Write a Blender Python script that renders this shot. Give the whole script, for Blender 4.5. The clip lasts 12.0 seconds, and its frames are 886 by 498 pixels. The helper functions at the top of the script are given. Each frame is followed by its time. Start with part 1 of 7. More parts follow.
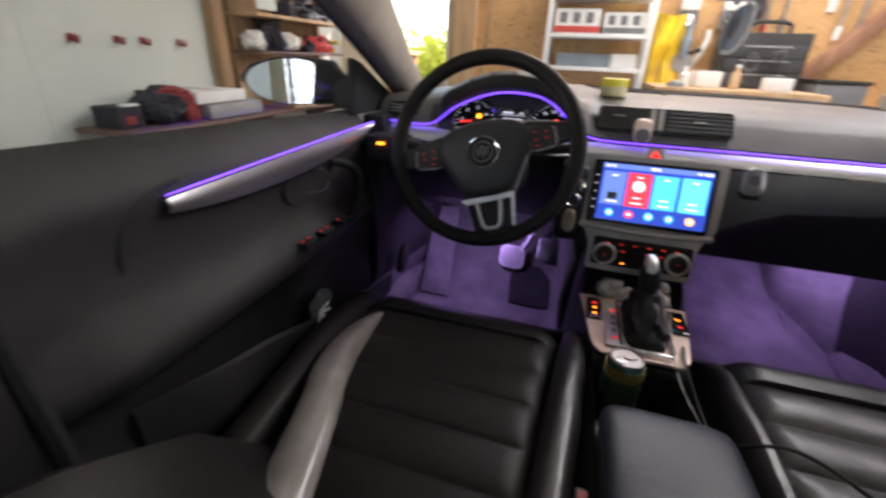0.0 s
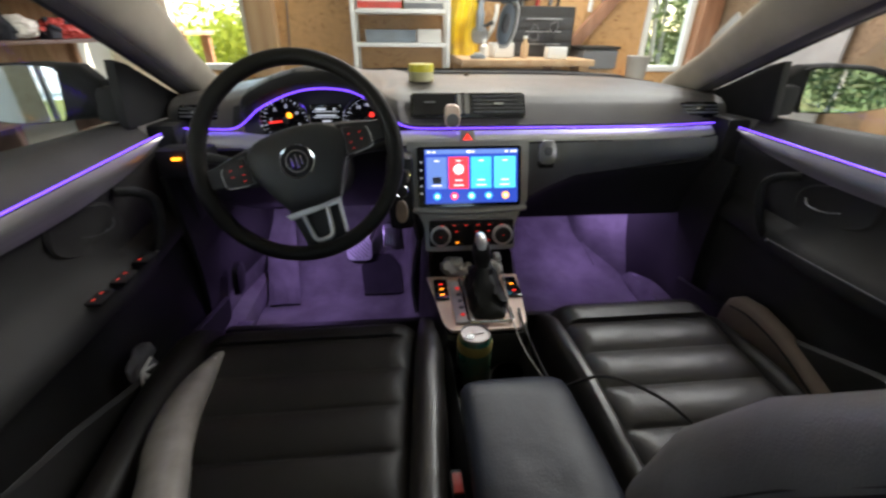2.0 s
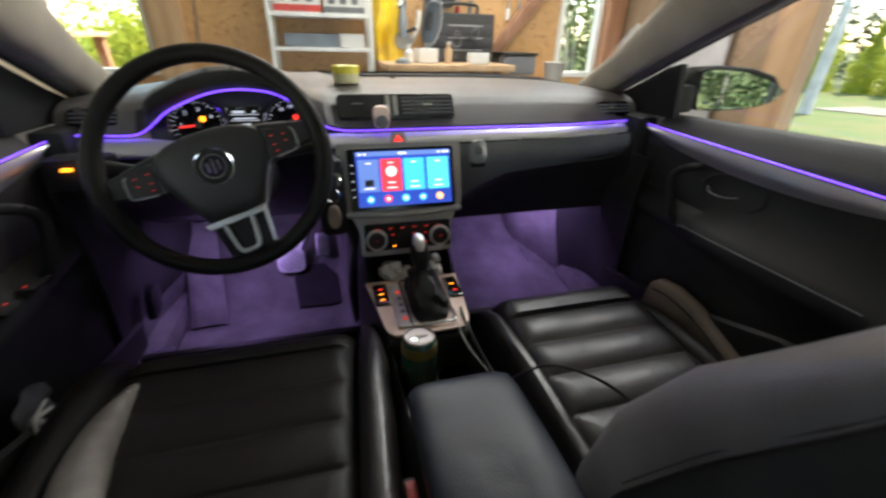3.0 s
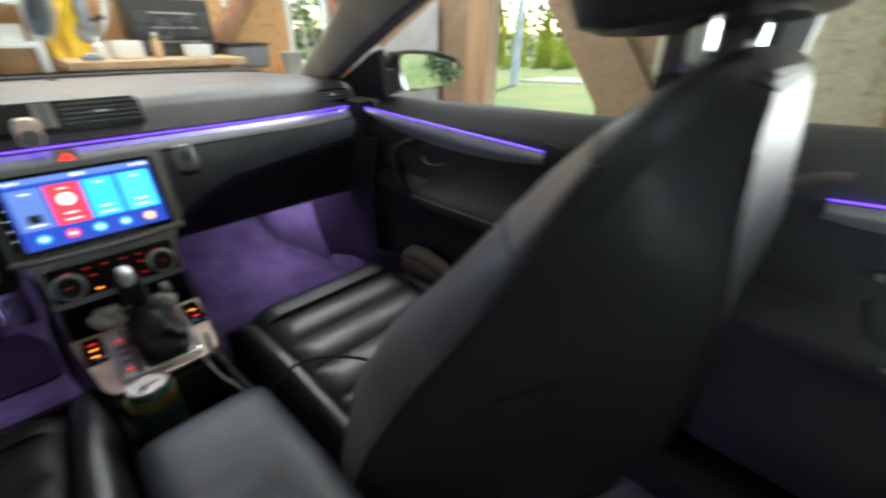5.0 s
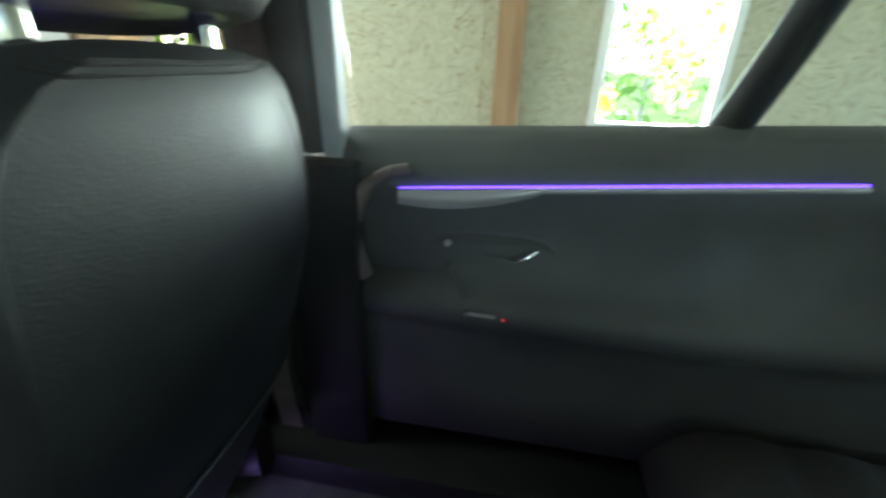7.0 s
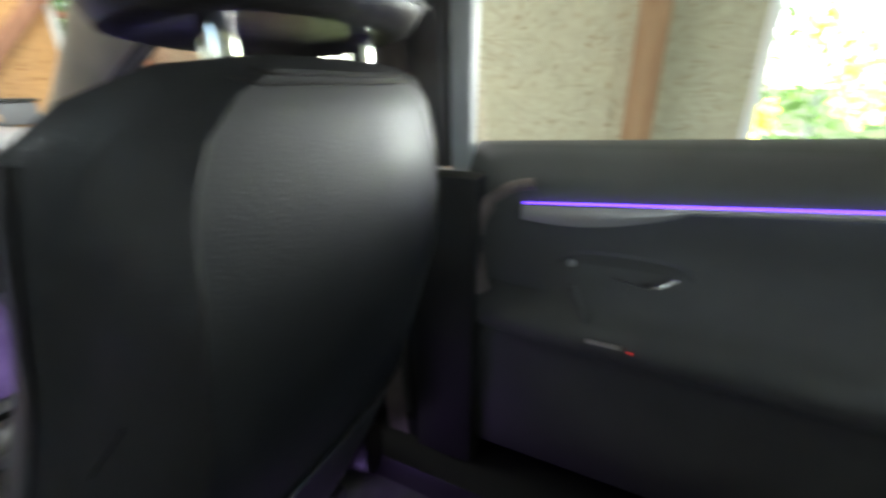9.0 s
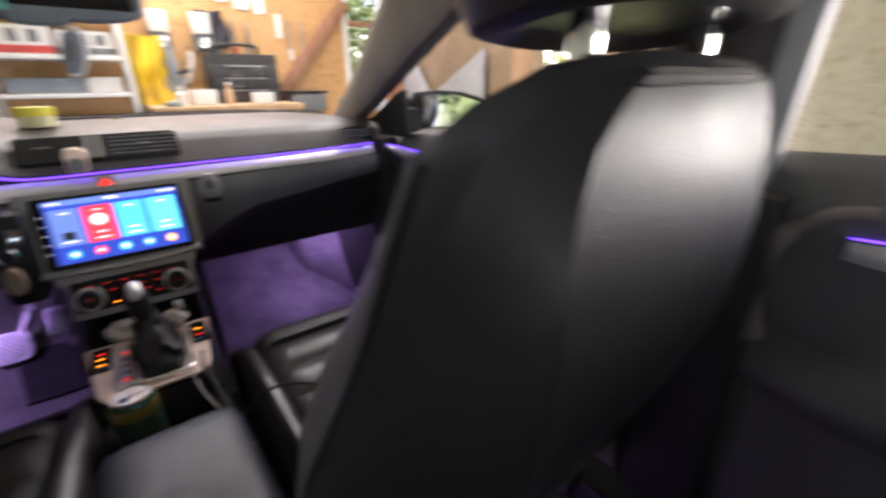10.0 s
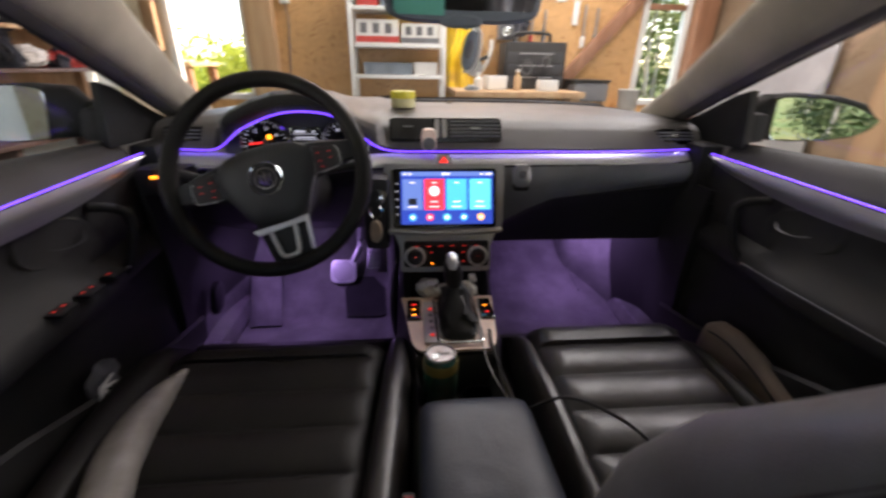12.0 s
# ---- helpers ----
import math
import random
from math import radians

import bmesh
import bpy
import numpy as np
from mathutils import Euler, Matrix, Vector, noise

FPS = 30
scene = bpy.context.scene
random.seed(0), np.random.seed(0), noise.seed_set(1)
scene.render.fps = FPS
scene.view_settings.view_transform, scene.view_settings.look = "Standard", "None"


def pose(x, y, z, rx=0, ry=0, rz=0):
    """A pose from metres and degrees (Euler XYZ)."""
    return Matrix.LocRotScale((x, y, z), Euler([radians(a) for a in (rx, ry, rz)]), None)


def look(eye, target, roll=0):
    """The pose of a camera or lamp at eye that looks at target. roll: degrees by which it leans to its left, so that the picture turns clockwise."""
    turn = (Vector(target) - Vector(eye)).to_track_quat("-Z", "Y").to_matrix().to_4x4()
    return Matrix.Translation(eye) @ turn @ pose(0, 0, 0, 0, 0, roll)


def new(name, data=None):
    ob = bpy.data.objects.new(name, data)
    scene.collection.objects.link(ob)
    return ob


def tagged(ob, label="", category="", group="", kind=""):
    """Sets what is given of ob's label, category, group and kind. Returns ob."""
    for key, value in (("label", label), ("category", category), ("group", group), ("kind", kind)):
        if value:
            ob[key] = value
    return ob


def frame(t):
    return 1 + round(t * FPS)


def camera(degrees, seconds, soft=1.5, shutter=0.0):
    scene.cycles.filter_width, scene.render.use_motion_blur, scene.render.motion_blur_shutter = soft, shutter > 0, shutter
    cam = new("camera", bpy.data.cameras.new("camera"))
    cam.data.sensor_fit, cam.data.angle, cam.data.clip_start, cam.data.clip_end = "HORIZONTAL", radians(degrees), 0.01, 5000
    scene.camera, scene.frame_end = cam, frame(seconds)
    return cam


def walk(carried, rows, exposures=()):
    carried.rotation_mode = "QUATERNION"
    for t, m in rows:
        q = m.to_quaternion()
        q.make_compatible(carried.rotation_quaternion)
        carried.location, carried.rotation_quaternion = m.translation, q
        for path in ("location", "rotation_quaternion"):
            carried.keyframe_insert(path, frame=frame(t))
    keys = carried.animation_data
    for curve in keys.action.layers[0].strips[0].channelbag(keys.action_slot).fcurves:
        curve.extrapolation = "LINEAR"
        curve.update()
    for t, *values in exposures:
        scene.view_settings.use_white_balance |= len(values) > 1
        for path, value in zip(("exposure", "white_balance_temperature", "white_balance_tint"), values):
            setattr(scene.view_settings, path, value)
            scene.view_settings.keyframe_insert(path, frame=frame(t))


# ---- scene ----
cam = camera(94.0, 12.0, soft=2.5, shutter=1.0)
PATH = [
    (0, (-0.184, 0.055, 1.095), (-0.701, 1.791, 0.248), 2.4),
    (0.5, (-0.177, 0.075, 1.109), (-0.487, 1.85, 0.241), 1.3),
    (1, (-0.17, 0.079, 1.126), (-0.28, 1.866, 0.235), 0.7),
    (1.5, (-0.17, 0.085, 1.135), (-0.12, 1.854, 0.204), 0.6),
    (2, (-0.156, 0.09, 1.138), (0.014, 1.851, 0.205), 0.5),
    (2.5, (-0.158, 0.099, 1.131), (0.146, 1.849, 0.212), 1.0),
    (4.5, (-0.097, 0.068, 1.115), (0.977, 1.506, 0.233), 0.3),
    (5, (-0.047, 0.034, 1.126), (1.212, 1.279, 0.196), 0.4),
    (5.5, (-0.006, -0.012, 1.123), (1.426, 1.034, 0.2), 0.3),
    (6, (0.02, -0.062, 1.119), (1.597, 0.771, 0.213), 0.7),
    (6.5, (0.05, -0.112, 1.114), (1.754, 0.484, 0.253), 1.0),
    (6.7, (0.06, -0.125, 1.112), (1.815, 0.330, 0.269), 1.4),
    (7.5, (0.085, -0.165, 1.105), (1.912, 0.035, 0.324), 2.0),
    (8.3, (0.084, -0.162, 1.1), (1.907, 0.181, 0.353), 1.8),
    (8.5, (0.084, -0.155, 1.1), (1.880, 0.312, 0.353), 1.0),
    (9, (0.076, -0.128, 1.096), (1.754, 0.682, 0.369), -0.3),
    (9.5, (0.055, -0.085, 1.096), (1.488, 1.106, 0.368), -0.2),
    (10, (0.048, -0.038, 1.101), (1.165, 1.443, 0.352), -0.6),
    (10.5, (-0.001, 0.018, 1.097), (0.842, 1.677, 0.363), -0.2),
    (11, (-0.041, 0.041, 1.112), (0.516, 1.805, 0.351), -0.2),
    (11.5, (-0.06, 0.061, 1.106), (0.273, 1.877, 0.338), 0.3),
    (12, (-0.09, 0.073, 1.122), (0.072, 1.896, 0.315), 1.0),
]
walk(cam, [(t, look(eye, target, roll)) for t, eye, target, roll in PATH],
     exposures=[(0, 3.4, 7300, 26), (2.5, 3.3, 7300, 14), (4.5, 3.3, 7200, 16), (5.5, 3.4, 6500, 0), (6.5, 3.68, 6400, -6), (8.5, 3.85, 6700, 2), (9.5, 3.6, 7100, 18), (10.5, 3.35, 7500, 32), (12, 3.2, 7500, 26)])

# ---- light ----
YF, XR, XL, YB = 3.7, 2.4, -2.3, -3.6
LED = (0.125, 0.050, 1.0)
LED_LAMP = (0.42, 0.29, 0.92)

world = bpy.data.worlds.new("sky")
scene.world = world
world.use_nodes = True
wn, wl = world.node_tree.nodes, world.node_tree.links
sky = wn.new("ShaderNodeTexSky")
sky.sky_type, sky.sun_disc = "NISHITA", False
sky.sun_elevation, sky.sun_rotation = radians(48), radians(70)
wl.new(sky.outputs[0], wn["Background"].inputs[0])
wn["Background"].inputs[1].default_value = 0.15

sun = new("sun", bpy.data.lights.new("sun", "SUN"))
sun.data.energy, sun.data.angle, sun.data.color = 2.4, radians(0.6), (1.0, 0.93, 0.82)
sun.matrix_world = look((20 * math.sin(radians(70)), 20 * math.cos(radians(70)), 22), (0, 0, 0))


def lamp_area(name, at, target, sx, sy, watts, colour):
    ob = new(name, bpy.data.lights.new(name, "AREA"))
    ob.data.shape, ob.data.size, ob.data.size_y = "RECTANGLE", sx, sy
    ob.data.energy, ob.data.color = watts, colour
    ob.matrix_world = look(at, target)
    return ob


# the colour-changing footwell lamps under the dashboard and the front seats
for fx, fy, fz, tx, ty, tz, watts in ((-0.47, 1.25, 0.66, -0.45, 1.40, 0.2, 0.14), (0.44, 1.30, 0.615, 0.58, 1.50, 0.28, 0.135),
                                      (0.40, 0.30, 0.36, 0.42, -0.2, 0.2, 0.03), (-0.36, 0.30, 0.36, -0.36, -0.2, 0.2, 0.03)):
    lamp_area("footwell_light", (fx, fy, fz), (tx, ty, tz), 0.16, 0.03, watts, LED_LAMP)
# daylight in the openings: the small east window, and added unseen roof and west windows
for at, to, sx, sy, watts in (((0.3, 3.2, 2.47), (0.3, 3.201, 0), 1.5, 0.7, 5.6), ((1.5, 2.1, 2.47), (1.5, 2.1, 0), 1.2, 1.1, 5.2),
                              ((2.53, -0.805, 1.14), (0.5, -0.805, 1.14), 0.60, 0.63, 11), ((XL - 0.02, -1.1, 1.35), (0, -0.6, 1.0), 1.1, 0.6, 1.7)):
    lamp_area("sky_fill", at, to, sx, sy, watts, (0.86, 0.94, 1.0))


# ---- materials ----
def material(name, colour, rough=0.5, metal=0.0, second=None, scale=8.0, bump=0.0, bump_scale=200.0, emit=0.0, coat=0.0, mottle=0.25, stretch=(1, 1, 1)):
    m = bpy.data.materials.new(name)
    m.use_nodes = True
    n, l = m.node_tree.nodes, m.node_tree.links
    b = n["Principled BSDF"]
    b.inputs["Roughness"].default_value, b.inputs["Metallic"].default_value = rough, metal
    b.inputs["Coat Weight"].default_value = coat
    coord = n.new("ShaderNodeTexCoord")
    stretched = n.new("ShaderNodeMapping")
    stretched.inputs["Scale"].default_value = stretch
    l.new(coord.outputs["Object"], stretched.inputs["Vector"])
    large = n.new("ShaderNodeTexNoise")
    large.inputs["Scale"].default_value, large.inputs["Detail"].default_value = scale, 5
    l.new(stretched.outputs[0], large.inputs["Vector"])
    mix = n.new("ShaderNodeMix")
    mix.data_type = "RGBA"
    other = second or tuple(c * (1 - mottle) for c in colour)
    mix.inputs["A"].default_value, mix.inputs["B"].default_value = (*colour, 1), (*other, 1)
    ramp = n.new("ShaderNodeMapRange")
    ramp.inputs["From Min"].default_value, ramp.inputs["From Max"].default_value = 0.35, 0.68
    l.new(large.outputs["Fac"], ramp.inputs["Value"])
    l.new(ramp.outputs[0], mix.inputs["Factor"])
    l.new(mix.outputs["Result"], b.inputs["Base Color"])
    rr = n.new("ShaderNodeMapRange")
    rr.inputs["To Min"].default_value, rr.inputs["To Max"].default_value = max(0.02, rough * 0.82), min(1, rough * 1.18)
    l.new(large.outputs["Fac"], rr.inputs["Value"])
    l.new(rr.outputs[0], b.inputs["Roughness"])
    if bump:
        fine = n.new("ShaderNodeTexNoise")
        fine.inputs["Scale"].default_value, fine.inputs["Detail"].default_value = bump_scale, 3
        l.new(stretched.outputs[0], fine.inputs["Vector"])
        bp = n.new("ShaderNodeBump")
        bp.inputs["Strength"].default_value, bp.inputs["Distance"].default_value = bump, 0.002
        l.new(fine.outputs["Fac"], bp.inputs["Height"])
        l.new(bp.outputs[0], b.inputs["Normal"])
    if emit:
        b.inputs["Emission Color"].default_value, b.inputs["Emission Strength"].default_value = (*colour, 1), emit
    return m


def leather(name, colour, rough, gloss=0.5, coat=1.0, scale=5, worn=0.55, crease=0.16):
    """Grained leather: small pebbles, soft creases, gloss that varies."""
    m = material(name, colour, rough, second=tuple(c * worn for c in colour), scale=scale)
    n, l = m.node_tree.nodes, m.node_tree.links
    skin = n["Principled BSDF"].inputs
    skin["Specular IOR Level"].default_value = gloss
    skin["Coat Weight"].default_value, skin["Coat Roughness"].default_value = coat, 0.23
    coord = n.new("ShaderNodeTexCoord")
    cells = n.new("ShaderNodeTexVoronoi")
    cells.inputs["Scale"].default_value = 420
    creases = n.new("ShaderNodeTexNoise")
    creases.inputs["Scale"].default_value, creases.inputs["Detail"].default_value, creases.inputs["Distortion"].default_value = 14, 6, 1.2
    for node in (cells, creases):
        l.new(coord.outputs["Object"], node.inputs["Vector"])
    b1, b2 = n.new("ShaderNodeBump"), n.new("ShaderNodeBump")
    b1.inputs["Strength"].default_value, b1.inputs["Distance"].default_value = 0.35, 0.0006
    b2.inputs["Strength"].default_value, b2.inputs["Distance"].default_value = crease, 0.006
    l.new(cells.outputs["Distance"], b1.inputs["Height"])
    l.new(creases.outputs["Fac"], b2.inputs["Height"])
    l.new(b2.outputs[0], b1.inputs["Normal"])
    l.new(b1.outputs[0], skin["Normal"])
    l.new(b2.outputs[0], skin["Coat Normal"])
    return m


def pile(name, colour):
    """Carpet: short pile over padding that is dented and creased."""
    m = material(name, colour, 0.95, scale=11, mottle=0.4)
    n, l = m.node_tree.nodes, m.node_tree.links
    coord = n.new("ShaderNodeTexCoord")
    fine, dents = n.new("ShaderNodeTexNoise"), n.new("ShaderNodeTexNoise")
    fine.inputs["Scale"].default_value, fine.inputs["Detail"].default_value = 700, 2
    dents.inputs["Scale"].default_value, dents.inputs["Detail"].default_value, dents.inputs["Distortion"].default_value = 7, 4, 0.8
    b1, b2 = n.new("ShaderNodeBump"), n.new("ShaderNodeBump")
    b1.inputs["Strength"].default_value, b1.inputs["Distance"].default_value = 0.6, 0.002
    b2.inputs["Strength"].default_value, b2.inputs["Distance"].default_value = 0.55, 0.03
    for node in (fine, dents):
        l.new(coord.outputs["Object"], node.inputs["Vector"])
    l.new(fine.outputs["Fac"], b1.inputs["Height"])
    l.new(dents.outputs["Fac"], b2.inputs["Height"])
    l.new(b2.outputs[0], b1.inputs["Normal"])
    l.new(b1.outputs[0], n["Principled BSDF"].inputs["Normal"])
    return m


def strand_board(name, light, dark):
    """Pressed wood-strand board: flakes of several tones lying every way."""
    m = material(name, light, 0.75, second=tuple(c * 0.8 for c in light), scale=1.6, bump=0.3, bump_scale=90)
    n, l = m.node_tree.nodes, m.node_tree.links
    coord = n.new("ShaderNodeTexCoord")
    warp = n.new("ShaderNodeTexNoise")
    warp.inputs["Scale"].default_value = 6
    add = n.new("ShaderNodeVectorMath")
    add.operation = "ADD"
    l.new(coord.outputs["Object"], warp.inputs["Vector"])
    l.new(coord.outputs["Object"], add.inputs[0])
    less = n.new("ShaderNodeVectorMath")
    less.operation = "SCALE"
    less.inputs["Scale"].default_value = 0.10
    l.new(warp.outputs["Color"], less.inputs[0])
    l.new(less.outputs[0], add.inputs[1])
    # patches of strands, each patch laid at its own angle
    patch = n.new("ShaderNodeTexVoronoi")
    patch.inputs["Scale"].default_value = 14
    l.new(add.outputs[0], patch.inputs["Vector"])
    turn = n.new("ShaderNodeVectorRotate")
    turn.inputs["Axis"].default_value = (0.7, 0.7, 0.0)
    pick, angle = n.new("ShaderNodeSeparateColor"), n.new("ShaderNodeMath")
    angle.operation = "MULTIPLY"
    angle.inputs[1].default_value = 6.28
    l.new(patch.outputs["Color"], pick.inputs[0])
    l.new(pick.outputs[1], angle.inputs[0])
    l.new(angle.outputs[0], turn.inputs["Angle"])
    l.new(add.outputs[0], turn.inputs["Vector"])
    stretched = n.new("ShaderNodeMapping")
    stretched.inputs["Scale"].default_value = (1, 1, 4.5)
    l.new(turn.outputs[0], stretched.inputs[0])
    flakes = n.new("ShaderNodeTexVoronoi")
    flakes.inputs["Scale"].default_value = 30
    l.new(stretched.outputs[0], flakes.inputs["Vector"])
    sep = n.new("ShaderNodeSeparateColor")
    l.new(flakes.outputs["Color"], sep.inputs[0])
    tone = n.new("ShaderNodeValToRGB")
    e = tone.color_ramp.elements
    e[0].position, e[0].color = 0.0, (*dark, 1)
    e[1].position, e[1].color = 0.09, (*tuple(c * 0.85 for c in light), 1)
    e.new(1.0).color = (*tuple(min(1, c * 1.08) for c in light), 1)
    l.new(sep.outputs[0], tone.inputs[0])
    mix = n.new("ShaderNodeMix")
    mix.data_type, mix.blend_type = "RGBA", "MULTIPLY"
    mix.inputs["Factor"].default_value = 0.35
    base = n["Principled BSDF"].inputs["Base Color"]
    l.new(tone.outputs[0], mix.inputs["A"])
    l.new(base.links[0].from_socket, mix.inputs["B"])
    l.new(mix.outputs["Result"], base)
    return m


def pane_glass(name, tint=(1, 1, 1), gloss=1.0):
    m = bpy.data.materials.new(name)
    m.use_nodes = True
    n, l = m.node_tree.nodes, m.node_tree.links
    n.remove(n["Principled BSDF"])
    clear, shine, mix = n.new("ShaderNodeBsdfTransparent"), n.new("ShaderNodeBsdfGlossy"), n.new("ShaderNodeMixShader")
    clear.inputs[0].default_value, shine.inputs["Roughness"].default_value = (*tint, 1), 0.02
    facing, power, scaled = n.new("ShaderNodeLayerWeight"), n.new("ShaderNodeMath"), n.new("ShaderNodeMath")
    power.operation, scaled.operation = "POWER", "MULTIPLY_ADD"
    power.inputs[1].default_value = 5.0
    scaled.inputs[1].default_value, scaled.inputs[2].default_value = 0.35 * gloss, 0.018 * gloss
    l.new(facing.outputs["Facing"], power.inputs[0])
    l.new(power.outputs[0], scaled.inputs[0])
    l.new(scaled.outputs[0], mix.inputs[0])
    l.new(clear.outputs[0], mix.inputs[1])
    l.new(shine.outputs[0], mix.inputs[2])
    l.new(mix.outputs[0], n["Material Output"].inputs[0])
    return m


def frosted(name, colour):
    """Weathered translucent sheet that scatters the daylight falling on it."""
    m = bpy.data.materials.new(name)
    m.use_nodes = True
    n, l = m.node_tree.nodes, m.node_tree.links
    n.remove(n["Principled BSDF"])
    glow = n.new("ShaderNodeBsdfTranslucent")
    dirt = n.new("ShaderNodeTexNoise")
    dirt.inputs["Scale"].default_value = 4
    mix = n.new("ShaderNodeMix")
    mix.data_type = "RGBA"
    mix.inputs["A"].default_value, mix.inputs["B"].default_value = (*colour, 1), (*tuple(c * 0.8 for c in colour), 1)
    l.new(dirt.outputs["Fac"], mix.inputs["Factor"])
    l.new(mix.outputs["Result"], glow.inputs["Color"])
    l.new(glow.outputs[0], n["Material Output"].inputs[0])
    return m


def backlit(name, colour):
    """Thin leaf that lets daylight through."""
    m = material(name, colour, 0.6, scale=9, mottle=0.35)
    n, l = m.node_tree.nodes, m.node_tree.links
    through_leaf, mix = n.new("ShaderNodeBsdfTranslucent"), n.new("ShaderNodeMixShader")
    base = n["Principled BSDF"].inputs["Base Color"].links[0].from_socket
    l.new(base, through_leaf.inputs["Color"])
    mix.inputs[0].default_value = 0.6
    l.new(n["Principled BSDF"].outputs[0], mix.inputs[1])
    l.new(through_leaf.outputs[0], mix.inputs[2])
    l.new(mix.outputs[0], n["Material Output"].inputs[0])
    return m


